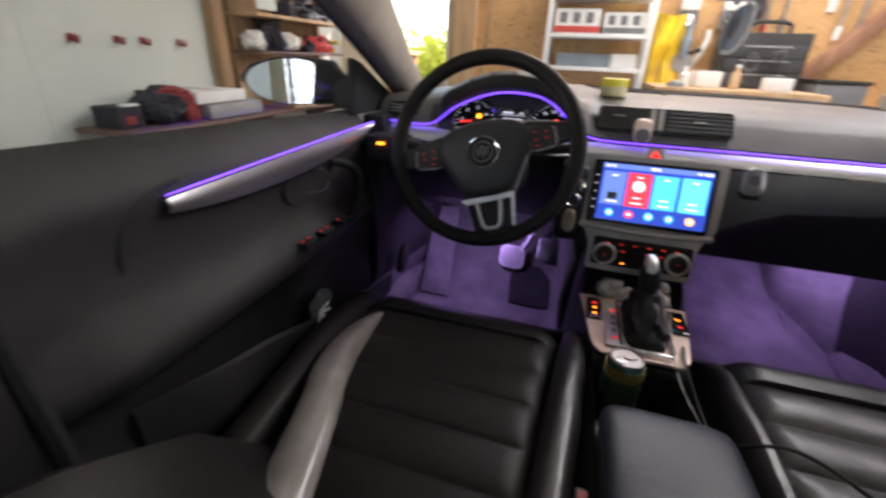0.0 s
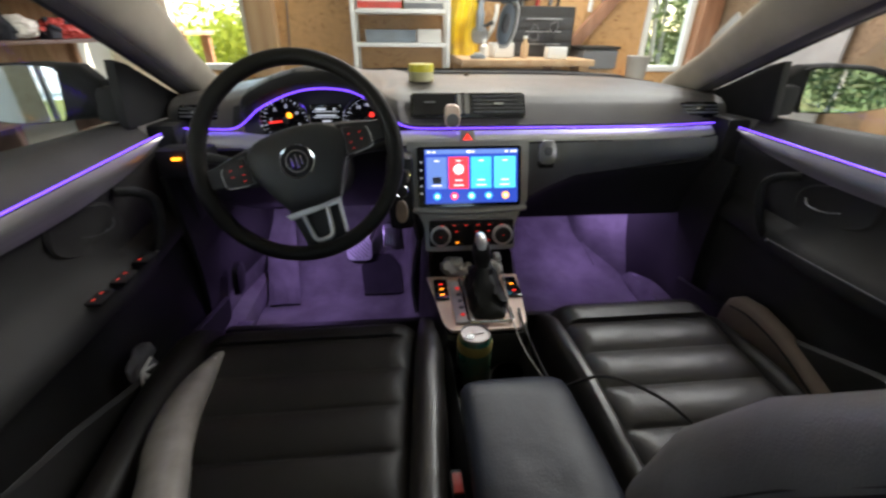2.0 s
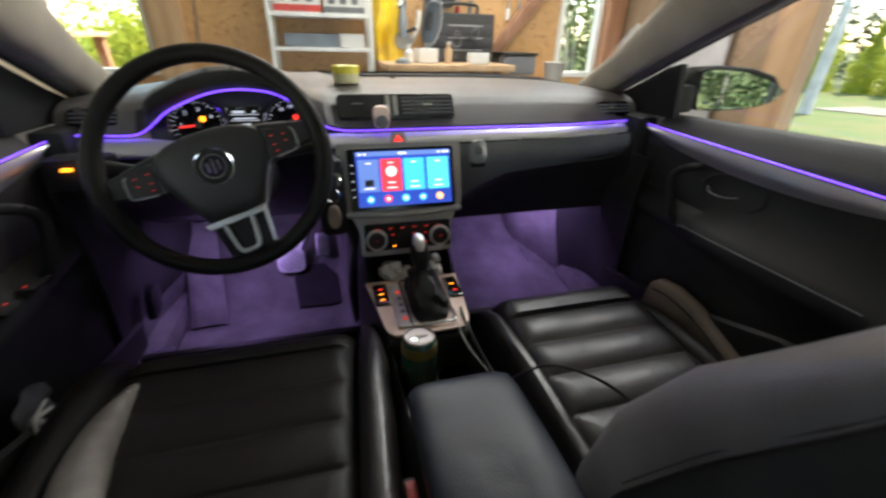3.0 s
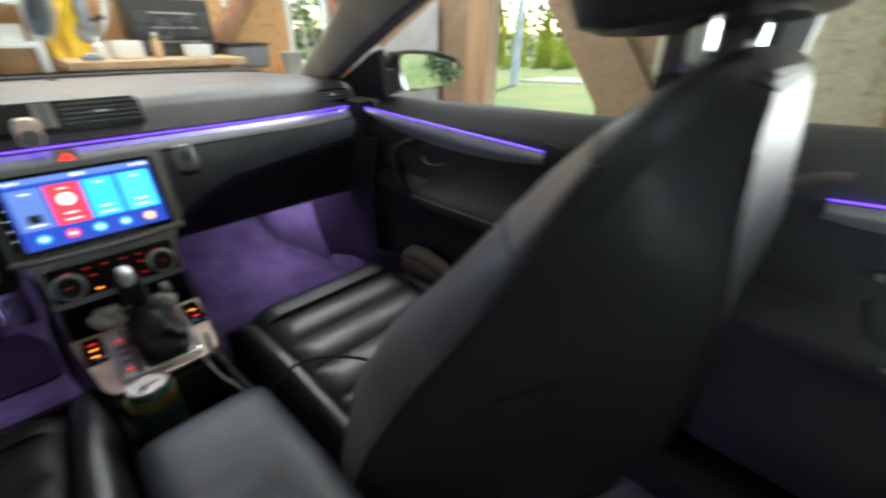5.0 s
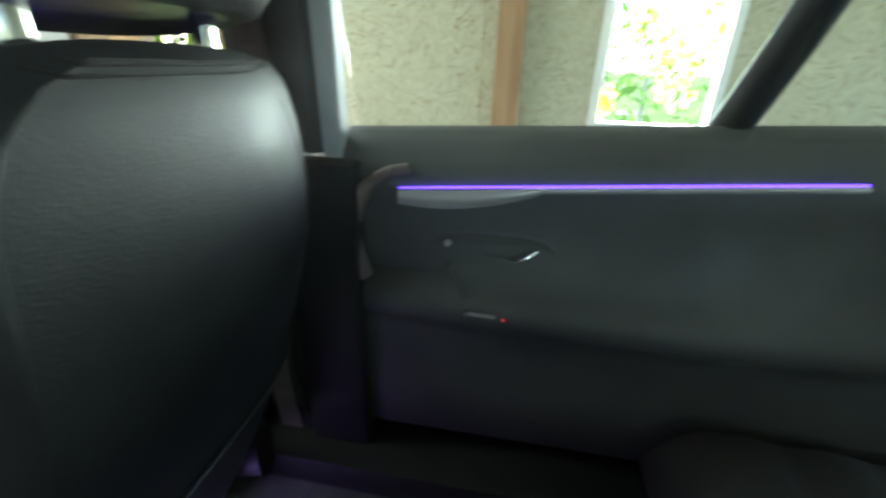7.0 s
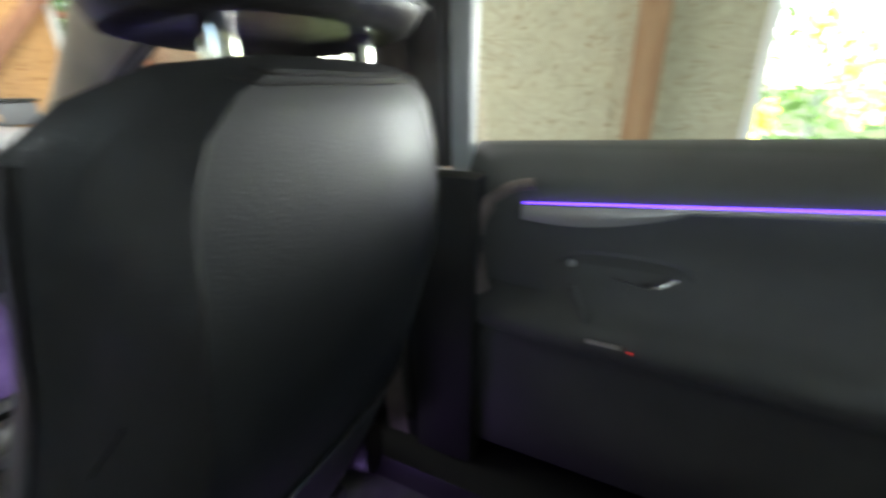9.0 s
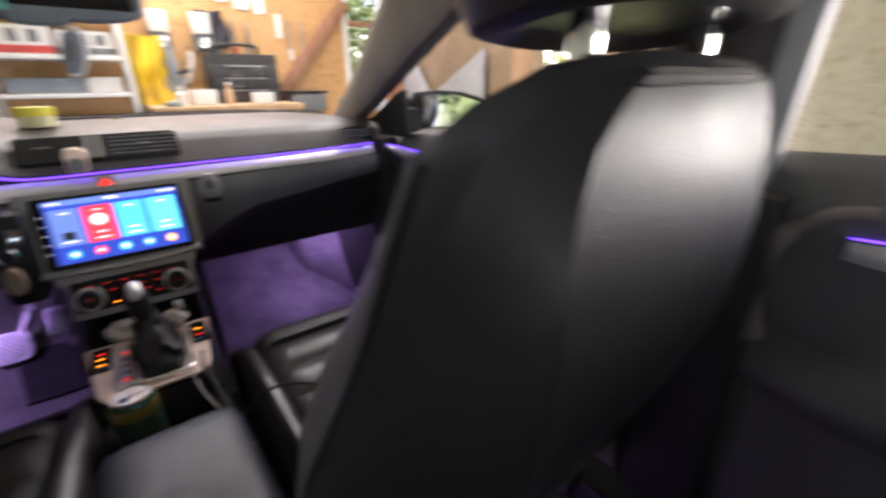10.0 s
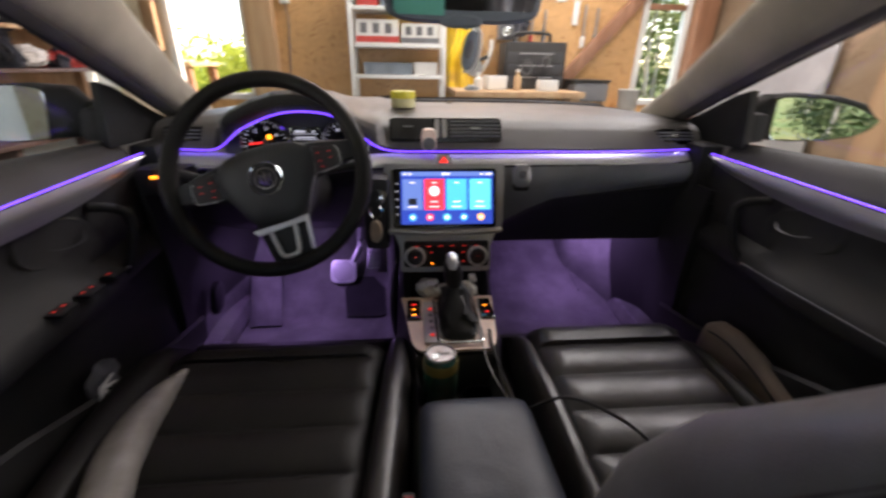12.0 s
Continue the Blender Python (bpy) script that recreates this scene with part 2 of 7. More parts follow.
M = dict(
    vine=backlit("yellow_green_vine_leaf", (0.15, 0.29, 0.04)),
    leaf_fresh=backlit("fresh_green_leaves", (0.13, 0.25, 0.05)),
    vine_yellow=backlit("yellow_vine_leaf", (0.55, 0.45, 0.04)),
    frosted=frosted("added_roof_sheet", (0.60, 0.61, 0.62)),
    pouch=material("brown_pouch_fabric", (0.25, 0.19, 0.15), 0.75, scale=9, bump=0.3, bump_scale=300),
    leather=leather("black_leather", (0.025, 0.021, 0.0185), 0.42, 0.6, 0.22, crease=0.3),
    leather_worn=leather("worn_grey_leather", (0.42, 0.385, 0.34), 0.26, 1.0, 1.0, 13, 0.6),
    leather_soft=leather("matt_black_leather", (0.014, 0.0115, 0.0095), 0.52, 0.22, 0.04),
    tan=material("tan_fob_leather", (0.50, 0.38, 0.27), 0.45, scale=30),
    # paler base stands in for the windscreen sheen on the bolster face
    bolster_face=leather("sheen_bolster_leather", (0.155, 0.152, 0.156), 0.42, 0.7, 0.45),
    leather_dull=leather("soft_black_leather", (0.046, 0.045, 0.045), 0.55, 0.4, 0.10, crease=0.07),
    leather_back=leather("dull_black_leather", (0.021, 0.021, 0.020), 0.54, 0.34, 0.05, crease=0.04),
    # bluish base puts the sky's sheen into the armrest leather
    armrest=leather("armrest_leather", (0.016, 0.020, 0.030), 0.46, 0.32, 0.08),
    dash=material("dash_soft_plastic", (0.115, 0.104, 0.096), 0.42, scale=5, bump=0.35, bump_scale=700),
    dash_low=material("dash_grey_plastic", (0.24, 0.245, 0.257), 0.6, scale=5, bump=0.3, bump_scale=700),
    wheel_cover=material("charcoal_soft_plastic", (0.030, 0.029, 0.028), 0.52, scale=7, bump=0.3, bump_scale=500),
    black=material("black_plastic", (0.030, 0.029, 0.028), 0.45, scale=6, bump=0.25, bump_scale=500),
    door=material("door_black_vinyl", (0.036, 0.035, 0.034), 0.55, scale=5, bump=0.3, bump_scale=600),
    # same vinyl as the front doors, lightened to carry the window haze
    door_rear=material("haze_lifted_black_vinyl", (0.090, 0.090, 0.084), 0.5, scale=5, bump=0.3, bump_scale=600),
    gloss=material("gloss_black", (0.006, 0.006, 0.007), 0.12, coat=0.5),
    black_mat=material("black_rubber_pad", (0.014, 0.014, 0.014), 0.85, bump=0.2),
    webbing=material("brown_grey_webbing", (0.13, 0.105, 0.095), 0.7, scale=20, bump=0.4, bump_scale=400),
    rubber=material("black_rubber", (0.015, 0.015, 0.015), 0.7, bump=0.2),
    alu=material("brushed_aluminium_trim", (0.78, 0.765, 0.745), 0.34, 0.6, scale=2, stretch=(1, 1, 90), bump=0.03, bump_scale=30, mottle=0.1),
    alu_door=material("brushed_aluminium_band", (0.50, 0.49, 0.48), 0.36, 0.88, scale=2, stretch=(1, 1, 90), bump=0.03, bump_scale=30, mottle=0.1),
    silver=material("silver_plastic", (0.55, 0.535, 0.52), 0.38, 0.45, scale=4),
    champagne=material("champagne_console_plate", (0.90, 0.68, 0.57), 0.40, 0.2, scale=9, bump=0.1),
    chrome=material("chrome", (0.8, 0.8, 0.8), 0.12, 1.0),
    mirror=material("mirror_glass", (0.92, 0.93, 0.93), 0.02, 1.0, mottle=0.0),
    lid=material("aluminium_lid", (0.52, 0.47, 0.46), 0.42, 0.35),
    trim_brown=material("faded_brown_trim", (0.20, 0.155, 0.14), 0.55, scale=6),
    edge_brown=material("brown_edge_trim", (0.10, 0.08, 0.07), 0.5),
    carpet=pile("grey_carpet", (0.17, 0.165, 0.16)),
    headliner=material("grey_headliner_fabric", (0.50, 0.47, 0.42), 0.9, bump=0.3, bump_scale=900),
    pillar=material("pillar_fabric_beige", (0.48, 0.43, 0.35), 0.85, bump=0.3, bump_scale=900),
    # shaded and lit tones of the pillar linings, put into two base colours
    pillar_shaded=material("pillar_shaded_plastic", (0.13, 0.12, 0.115), 0.6, bump=0.2, bump_scale=700),
    pillar_lit=material("pillar_lit_plastic", (0.40, 0.41, 0.41), 0.6, bump=0.2, bump_scale=700),
    paint=material("silver_car_paint", (0.6, 0.61, 0.62), 0.25, 0.3, coat=0.8),
    led=material("led_strip", LED, 0.4, emit=0.345, mottle=0.0),
    red_led=material("red_led", (1.0, 0.04, 0.03), 0.4, emit=0.161, mottle=0.0),
    red_dot=material("red_switch_lamp", (1.0, 0.06, 0.04), 0.4, emit=0.069, mottle=0.0),
    dim_red=material("dim_red_key_lamp", (0.9, 0.04, 0.03), 0.4, emit=0.06, mottle=0.0),
    gold=material("gold_printed_band", (0.30, 0.21, 0.05), 0.32, 0.4, scale=30),
    wall_blue=material("pale_blue_siding", (0.55, 0.62, 0.68), 0.7, scale=2, mottle=0.1),
    orange_led=material("orange_led", (1.0, 0.30, 0.02), 0.4, emit=0.460, mottle=0.0),
    white_led=material("white_led", (0.75, 0.85, 1.0), 0.4, emit=0.069, mottle=0.0),
    osb=strand_board("strand_board", (0.66, 0.40, 0.18), (0.36, 0.17, 0.06)),
    osb_pale=strand_board("pale_strand_board", (0.55, 0.52, 0.40), (0.36, 0.30, 0.20)),
    osb_tan=strand_board("tan_strand_board", (0.31, 0.215, 0.135), (0.19, 0.11, 0.06)),
    wood=material("rough_sawn_timber", (0.55, 0.36, 0.2), 0.75, second=(0.4, 0.23, 0.12), scale=3, stretch=(6, 6, 0.6), bump=0.5, bump_scale=40),
    wood_red=material("stained_timber", (0.34, 0.16, 0.09), 0.7, second=(0.24, 0.1, 0.05), scale=3, stretch=(6, 6, 0.6), bump=0.5, bump_scale=40),
    white=material("white_paint", (0.78, 0.78, 0.76), 0.5, scale=6, mottle=0.1),
    cream=material("cream_painted_board", (0.70, 0.60, 0.46), 0.7, scale=3, mottle=0.12, bump=0.2, bump_scale=60),
    shelf_dark=material("dark_stained_shelf", (0.17, 0.10, 0.08), 0.65, second=(0.11, 0.06, 0.05), scale=3, stretch=(6, 0.6, 6), bump=0.4, bump_scale=40),
    wall_pale=material("pale_green_board", (0.56, 0.59, 0.54), 0.6, scale=2, mottle=0.08),
    cable_grey=material("grubby_white_cable", (0.45, 0.43, 0.41), 0.5, scale=30),
    teal_reflection=material("teal_reflection", (0.16, 0.62, 0.50), 0.35, scale=12, mottle=0.1),
    # white board greyed in the base for the shade on the offcuts
    offcut=material("greyed_white_board", (0.30, 0.295, 0.285), 0.65, scale=6, mottle=0.2),
    wood_brown=material("weathered_brown_timber", (0.38, 0.235, 0.13), 0.75, second=(0.27, 0.15, 0.08), scale=3, stretch=(6, 6, 0.6), bump=0.5, bump_scale=40),
    card=material("white_cardboard", (0.75, 0.73, 0.70), 0.8, scale=9, mottle=0.12),
    grey=material("grey_plastic", (0.16, 0.16, 0.17), 0.55, scale=9),
    grey_dark=material("dark_grey_plastic", (0.035, 0.036, 0.042), 0.5, scale=9),
    blue_grey=material("blue_grey_plastic", (0.2, 0.24, 0.28), 0.5, scale=9),
    yellow=material("yellow_plastic", (0.86, 0.58, 0.02), 0.45, scale=8, second=(0.55, 0.33, 0.02)),
    tape=material("yellow_tape", (0.72, 0.63, 0.05), 0.4, scale=20, mottle=0.15),
    tape_side=material("cream_tape_side", (0.62, 0.58, 0.34), 0.6, scale=20, mottle=0.2),
    red_dark=material("dark_red_fabric", (0.26, 0.030, 0.030), 0.7, scale=14, bump=0.3, bump_scale=120),
    red=material("red_plastic", (0.55, 0.05, 0.04), 0.45, scale=8),
    teal=material("teal_painted_can", (0.012, 0.13, 0.095), 0.28, 0.3, scale=25, second=(0.09, 0.075, 0.03)),
    concrete=material("concrete", (0.35, 0.34, 0.32), 0.85, scale=3, bump=0.5, bump_scale=60),
    gravel=material("pale_gravel", (0.15, 0.14, 0.125), 0.9, scale=6, bump=0.6, bump_scale=60, mottle=0.4),
    grass=material("grass", (0.035, 0.068, 0.018), 0.9, scale=1.2, second=(0.085, 0.085, 0.035), bump=0.8, bump_scale=30),
    leaf=material("green_leaves", (0.045, 0.085, 0.020), 0.6, scale=2.5, second=(0.10, 0.125, 0.025)),
    leaf_dark=material("dark_green_leaves", (0.025, 0.048, 0.020), 0.6, scale=2.5, second=(0.05, 0.07, 0.028)),
    # base raised and yellowed to carry sunlight glowing through the leaves
    leaf_yellow=backlit("bright_leaves", (0.42, 0.47, 0.07)),
    bark=material("grey_bark", (0.42, 0.40, 0.36), 0.85, scale=7, bump=0.7, bump_scale=30),
    tissue=material("white_tissue", (0.78, 0.74, 0.68), 0.9, bump=0.4, bump_scale=60),
    cloth=material("dark_cloth", (0.03, 0.03, 0.04), 0.9, scale=12),
    steel=material("dull_steel", (0.45, 0.45, 0.46), 0.4, 0.9, scale=12),
    glass=pane_glass("window_glass", (0.93, 0.95, 0.93)),
    screen=material("display_blue", (0.02, 0.06, 0.42), 0.15, emit=0.166, mottle=0.0),
    tile_dark=material("display_tile_slate", (0.10, 0.20, 0.55), 0.15, emit=0.166, mottle=0.0),
    tile_red=material("display_tile_red", (0.95, 0.05, 0.07), 0.15, emit=0.200, mottle=0.0),
    tile_blue=material("display_tile_cyan", (0.03, 0.45, 0.85), 0.15, emit=0.200, mottle=0.0),
    tile_green=material("display_tile_aqua", (0.05, 0.62, 0.72), 0.15, emit=0.200, mottle=0.0),
    icon_white=material("display_white", (0.9, 0.92, 1.0), 0.15, emit=0.200, mottle=0.0),
    icon_orange=material("display_orange", (1.0, 0.5, 0.1), 0.15, emit=0.200, mottle=0.0),
)

for dull in ("grass", "gravel", "leaf", "leaf_dark", "leaf_yellow"):
    M[dull].node_tree.nodes["Principled BSDF"].inputs["Specular IOR Level"].default_value = 0.05
for dull in ("door", "black", "leather_soft"):
    M[dull].node_tree.nodes["Principled BSDF"].inputs["Specular IOR Level"].default_value = 0.25


# ---- building tools ----
def thing(name, at, label, category, group="", kind=""):
    ob = new(name)
    ob.location = at
    ob.empty_display_size = 0.05
    return tagged(ob, label, category, group, kind)


def part(name, bm, mat, parent=None, label="", sharp=38):
    """Links a bmesh, in world coordinates, as one mesh under a thing or a part."""
    bmesh.ops.recalc_face_normals(bm, faces=bm.faces)
    me = bpy.data.meshes.new(name)
    bm.to_mesh(me)
    bm.free()
    me.materials.append(M[mat] if isinstance(mat, str) else mat)
    me.shade_smooth()
    me.set_sharp_from_angle(angle=radians(sharp))
    ob = new(name, me)
    if parent is not None:
        ob.parent = parent
        top = parent
        while top.parent is not None:
            top = top.parent
        if parent.type == "EMPTY" or parent is top:
            ob.matrix_parent_inverse = Matrix.Translation(-Vector(parent.location))
    if label:
        tagged(ob, label)
    return ob


def solo(name, bm, mat, label, category, group="", kind=""):
    return tagged(part(name, bm, mat), label, category, group, kind)


def box(lo, hi, bevel=0.0, turn=None, bm=None, seg=2):
    """A box between two corners, edges rounded; turn: a matrix applied about its centre."""
    bm = bm or bmesh.new()
    lo, hi = Vector(lo), Vector(hi)
    c, s = (lo + hi) / 2, hi - lo
    one = bmesh.new()
    bmesh.ops.create_cube(one, size=1, matrix=Matrix.Diagonal((abs(s.x), abs(s.y), abs(s.z), 1)))
    if bevel:
        bmesh.ops.bevel(one, geom=one.edges[:], offset=min(bevel, 0.49 * min(abs(v) for v in s)), segments=seg, affect="EDGES", profile=0.6)
    bmesh.ops.transform(one, matrix=Matrix.Translation(c) @ (turn or Matrix()), verts=one.verts)
    return join(bm, one)


def join(bm, other):
    me = bpy.data.meshes.new("scratch")
    other.to_mesh(me)
    other.free()
    bm.from_mesh(me)
    bpy.data.meshes.remove(me)
    return bm


def loft(rings, caps=True, closed=True, bm=None):
    bm = bm or bmesh.new()
    vs = [[bm.verts.new(p) for p in r] for r in rings]
    n = len(rings[0])
    for a, b in zip(vs, vs[1:]):
        for i in range(n if closed else n - 1):
            j = (i + 1) % n
            bm.faces.new((a[i], a[j], b[j], b[i]))
    if caps and closed:
        bm.faces.new(vs[0][::-1])
        bm.faces.new(vs[-1])
    return bm


def oval(c, u, v, a, b, n=2.6, count=32):
    """A superellipse ring round c in the plane of u and v."""
    c, u, v = Vector(c), Vector(u), Vector(v)
    out = []
    for i in range(count):
        t = 2 * math.pi * i / count
        ct, st = math.cos(t), math.sin(t)
        out.append(c + u * (a * math.copysign(abs(ct) ** (2 / n), ct)) + v * (b * math.copysign(abs(st) ** (2 / n), st)))
    return out


def smooth_line(points, steps=6):
    """Catmull-Rom through the points."""
    p = [Vector(q) for q in points]
    p = [2 * p[0] - p[1]] + p + [2 * p[-1] - p[-2]]
    out = []
    for a, b, c, d in zip(p, p[1:], p[2:], p[3:]):
        for i in range(steps):
            t = i / steps
            out.append(0.5 * (2 * b + (c - a) * t + (2 * a - 5 * b + 4 * c - d) * t * t + (3 * b - a - 3 * c + d) * t ** 3))
    return out + [p[-2]]


def tube(points, radius, count=10, bm=None, flat=1.0):
    """A round bar along a line; radius may be a list. flat: height over width."""
    pts = [Vector(q) for q in points]
    radii = radius if isinstance(radius, (list, tuple)) else [radius] * len(pts)
    rings, up = [], Vector((0, 0, 1))
    for i, q in enumerate(pts):
        d = (pts[min(i + 1, len(pts) - 1)] - pts[max(i - 1, 0)]).normalized()
        if abs(d.dot(up)) > 0.95:
            up = Vector((0, 1, 0)) if abs(d.y) < 0.9 else Vector((1, 0, 0))
        u = d.cross(up).normalized()
        v = u.cross(d).normalized()
        rings.append(oval(q, u, v, radii[i], radii[i] * flat, 2, count))
    return loft(rings, bm=bm)


def lathe(profile, at, axis=(0, 0, 1), count=24, bm=None, hollow=False):
    """Turns (radius, height) rows round an axis through at; hollow joins the last row to the first as a ring."""
    q = Vector((0, 0, 1)).rotation_difference(Vector(axis))
    rings = [[Vector(at) + q @ Vector((max(r, 1e-4) * math.cos(2 * math.pi * i / count), max(r, 1e-4) * math.sin(2 * math.pi * i / count), h)) for i in range(count)] for r, h in profile]
    return loft(rings + rings[:1], False, bm=bm) if hollow else loft(rings, bm=bm)


def sheet(fn, nu, nv, thick=0.004, bm=None):
    """A closed sheet: fn(u, v) gives the face, with u and v from 0 to 1, and thick is its depth along the normal."""
    bm = bm or bmesh.new()
    pts = [[Vector(fn(i / nu, j / nv)) for j in range(nv + 1)] for i in range(nu + 1)]
    back = []
    for i in range(nu + 1):
        row = []
        for j in range(nv + 1):
            du = pts[min(i + 1, nu)][j] - pts[max(i - 1, 0)][j]
            dv = pts[i][min(j + 1, nv)] - pts[i][max(j - 1, 0)]
            row.append(pts[i][j] - du.cross(dv).normalized() * thick)
        back.append(row)
    f = [[bm.verts.new(p) for p in r] for r in pts]
    k = [[bm.verts.new(p) for p in r] for r in back]
    for i in range(nu):
        for j in range(nv):
            bm.faces.new((f[i][j], f[i + 1][j], f[i + 1][j + 1], f[i][j + 1]))
            bm.faces.new((k[i][j], k[i][j + 1], k[i + 1][j + 1], k[i + 1][j]))
    for i in range(nu):
        bm.faces.new((f[i][0], k[i][0], k[i + 1][0], f[i + 1][0]))
        bm.faces.new((f[i][nv], f[i + 1][nv], k[i + 1][nv], k[i][nv]))
    for j in range(nv):
        bm.faces.new((f[0][j], f[0][j + 1], k[0][j + 1], k[0][j]))
        bm.faces.new((f[nu][j], k[nu][j], k[nu][j + 1], f[nu][j + 1]))
    return bm


def prism(outline, o, u, v, depth, bevel=0.0):
    """A flat outline of (a, b) rows laid at o along u and v and drawn out by depth along their normal."""
    o, u, v = Vector(o), Vector(u).normalized(), Vector(v).normalized()
    w = u.cross(v)
    bm = bmesh.new()
    a = [bm.verts.new(o + u * p + v * q) for p, q in outline]
    f = bm.faces.new(a)
    r = bmesh.ops.extrude_face_region(bm, geom=[f])
    bmesh.ops.translate(bm, vec=w * depth, verts=[g for g in r["geom"] if isinstance(g, bmesh.types.BMVert)])
    if bevel:
        bmesh.ops.bevel(bm, geom=bm.edges[:], offset=bevel, segments=2, affect="EDGES", profile=0.6)
    return bm


def lerp(a, b, t):
    return a + (b - a) * t


def table(rows, t):
    """Reads a value between rows of (key, value...)."""
    for a, b in zip(rows, rows[1:]):
        if t <= b[0]:
            k = max(0.0, min(1.0, (t - a[0]) / (b[0] - a[0])))
            k = k * k * (3 - 2 * k) if len(a) > 9 else k
            return [lerp(p, q, k) for p, q in zip(a[1:], b[1:])]
    return list(rows[-1][1:])


# ---- the garage ----
H = 2.5


def wall(name, label, axis, at, thick, u0, u1, holes, mats, turn_at=0.0):
    """A boarded wall at x or y = at, from u0 to u1, with openings (u0, u1, z0, z1); each board is a part."""
    t = thing(name, (at, 0, 0) if axis == "x" else (0, at, 0), label, "wall", kind="structure")
    cuts = sorted({u0, u1, *[h[0] for h in holes], *[h[1] for h in holes]} | {u0 + 1.22 * i for i in range(1, int((u1 - u0) / 1.22) + 1)} | ({turn_at} if turn_at else set()))
    cuts = [c for c in cuts if u0 <= c <= u1]
    k = 0
    for a, b in zip(cuts, cuts[1:]):
        if b - a < 0.02:
            continue
        hole = [h for h in holes if h[0] <= (a + b) / 2 <= h[1]]
        spans = [(0, H)] if not hole else [s for s in ((0, hole[0][2]), (hole[0][3], H)) if s[1] - s[0] > 0.02]
        for z0, z1 in spans:
            g, off = 0.0, 0.002 * (k % 2)
            lo, hi = (a + g, z0 + g), (b - g, z1 - g)
            if axis == "x":
                bm = box((at + off, lo[0], lo[1]), (at + off + thick, hi[0], hi[1]), 0.003, seg=1)
            else:
                bm = box((lo[0], at + off, lo[1]), (hi[0], at + off + thick, hi[1]), 0.003, seg=1)
            part("board", bm, mats[0] if (a + b) / 2 < turn_at else mats[-1], t)
            k += 1
    return t


wall("wall_north", "bare strand-board garage wall with two windows", "y", YF, 0.03, XL, XR, [(-1.86, -1.27, 0.86, 2.3), (1.80, 2.2, 0.85, 2.3)], ["cream", "osb"], -1.87)
# one kind of board; cool and warm light is painted as pale and tan
wall("wall_east", "strand-board garage wall with a doorway and window, pale and tan", "x", XR, 0.03, YB, YF, [(1.2, 1.97, 0.02, 2.15), (-1.11, -0.50, 0.82, 1.46)], ["osb_pale", "osb_tan"], 0.92)
wall("wall_west", "pale painted garage wall behind a low shelf", "x", XL - 0.03, 0.03, YB, YF, [(-1.7, -0.5, 1.0, 1.7)], ["wall_pale"])
# unseen middle is closed and openings sized to dim light on the seat back
wall("wall_south", "garage wall around the open vehicle door, unseen middle closed to cut light", "y", YB - 0.03, 0.03, XL, XR, [(-2.1, -1.35, 0.02, 2.3), (0.35, 2.2, 0.02, 2.0)], ["osb_pale"])
solo("floor", box((XL - 0.2, YB - 0.2, -0.12), (XR + 0.2, YF + 0.2, 0.0)), "concrete", "grey concrete garage floor", "floor", kind="structure")
# no roof windows are known; both are added to light the interior
ADDED_ROOF_LIGHTS = ((-0.5, 1.1, 2.8, 3.6), (0.85, 2.15, 1.5, 2.7))
roof = box((XL - 0.2, YB - 0.2, H), (XR + 0.2, 1.5, H + 0.05))
box((XL - 0.2, 3.6, H), (XR + 0.2, YF + 0.2, H + 0.05), bm=roof)
box((XL - 0.2, 2.7, H), (XR + 0.2, 2.8, H + 0.05), bm=roof)
for a, b, y0, y1 in ADDED_ROOF_LIGHTS:
    box((XL - 0.2, y0, H), (a, y1, H + 0.05), bm=roof)
    box((b, y0, H), (XR + 0.2, y1, H + 0.05), bm=roof)
solo("ceiling", roof, "white", "white-painted garage ceiling", "ceiling", kind="structure")
for n_, (a, b, y0, y1) in enumerate(ADDED_ROOF_LIGHTS):
    rw = thing("window_%d" % (6 + n_), ((a + b) / 2, (y0 + y1) / 2, H), "unseen frosted roof window added to light the garage", "roof window", kind="structure")
    part("pane", box((a, y0, H + 0.03), (b, y1, H + 0.034)), "frosted", rw)
    part("frame", box((a, y0, H - 0.02), (a + 0.04, y1, H + 0.028), 0.003), "white", rw)
    part("frame", box((b - 0.04, y0, H - 0.02), (b, y1, H + 0.028), 0.003), "white", rw)


def beam(a, b, w, d, mat, label, group="timber frame", name="timber_post"):
    a, b = Vector(a), Vector(b)
    L = (b - a).length
    turn = Vector((0, 0, 1)).rotation_difference(b - a).to_matrix().to_4x4()
    c = (a + b) / 2
    bm = box(c - Vector((w, d, L)) / 2, c + Vector((w, d, L)) / 2, 0.006, turn)
    return solo(name, bm, mat, label, "timber", group)


beam((-1.16, YF - 0.05, 0), (-1.16, YF - 0.05, H), 0.2, 0.09, "wood", "pale sawn timber post beside the window")
beam((-1.93, YF - 0.05, 1.20), (-1.93, YF - 0.05, 1.52), 0.085, 0.085, "wood_brown", "short brown timber block fixed beside the window", name="timber_block")
beam((2.29, YF - 0.05, 0), (2.29, YF - 0.05, H), 0.16, 0.09, "wood_red", "reddish timber corner post")
beam((1.02, YF - 0.06, 0.85), (1.80, YF - 0.06, 1.72), 0.09, 0.07, "wood_red", "reddish diagonal timber brace", name="timber_brace")
beam((XR - 0.05, 2.06, 0), (XR - 0.05, 2.06, H), 0.09, 0.2, "wood_brown", "brown sawn timber post beside the doorway")
beam((XR - 0.05, -0.075, 0), (XR - 0.05, -0.075, H), 0.09, 0.13, "wood_brown", "brown sawn timber stud on the board wall")
beam((XR - 0.05, 0.98, 0.75), (XR - 0.05, 1.62, 1.62), 0.05, 0.30, "osb_tan", "strand-board diagonal brace across the doorway corner", name="timber_brace")
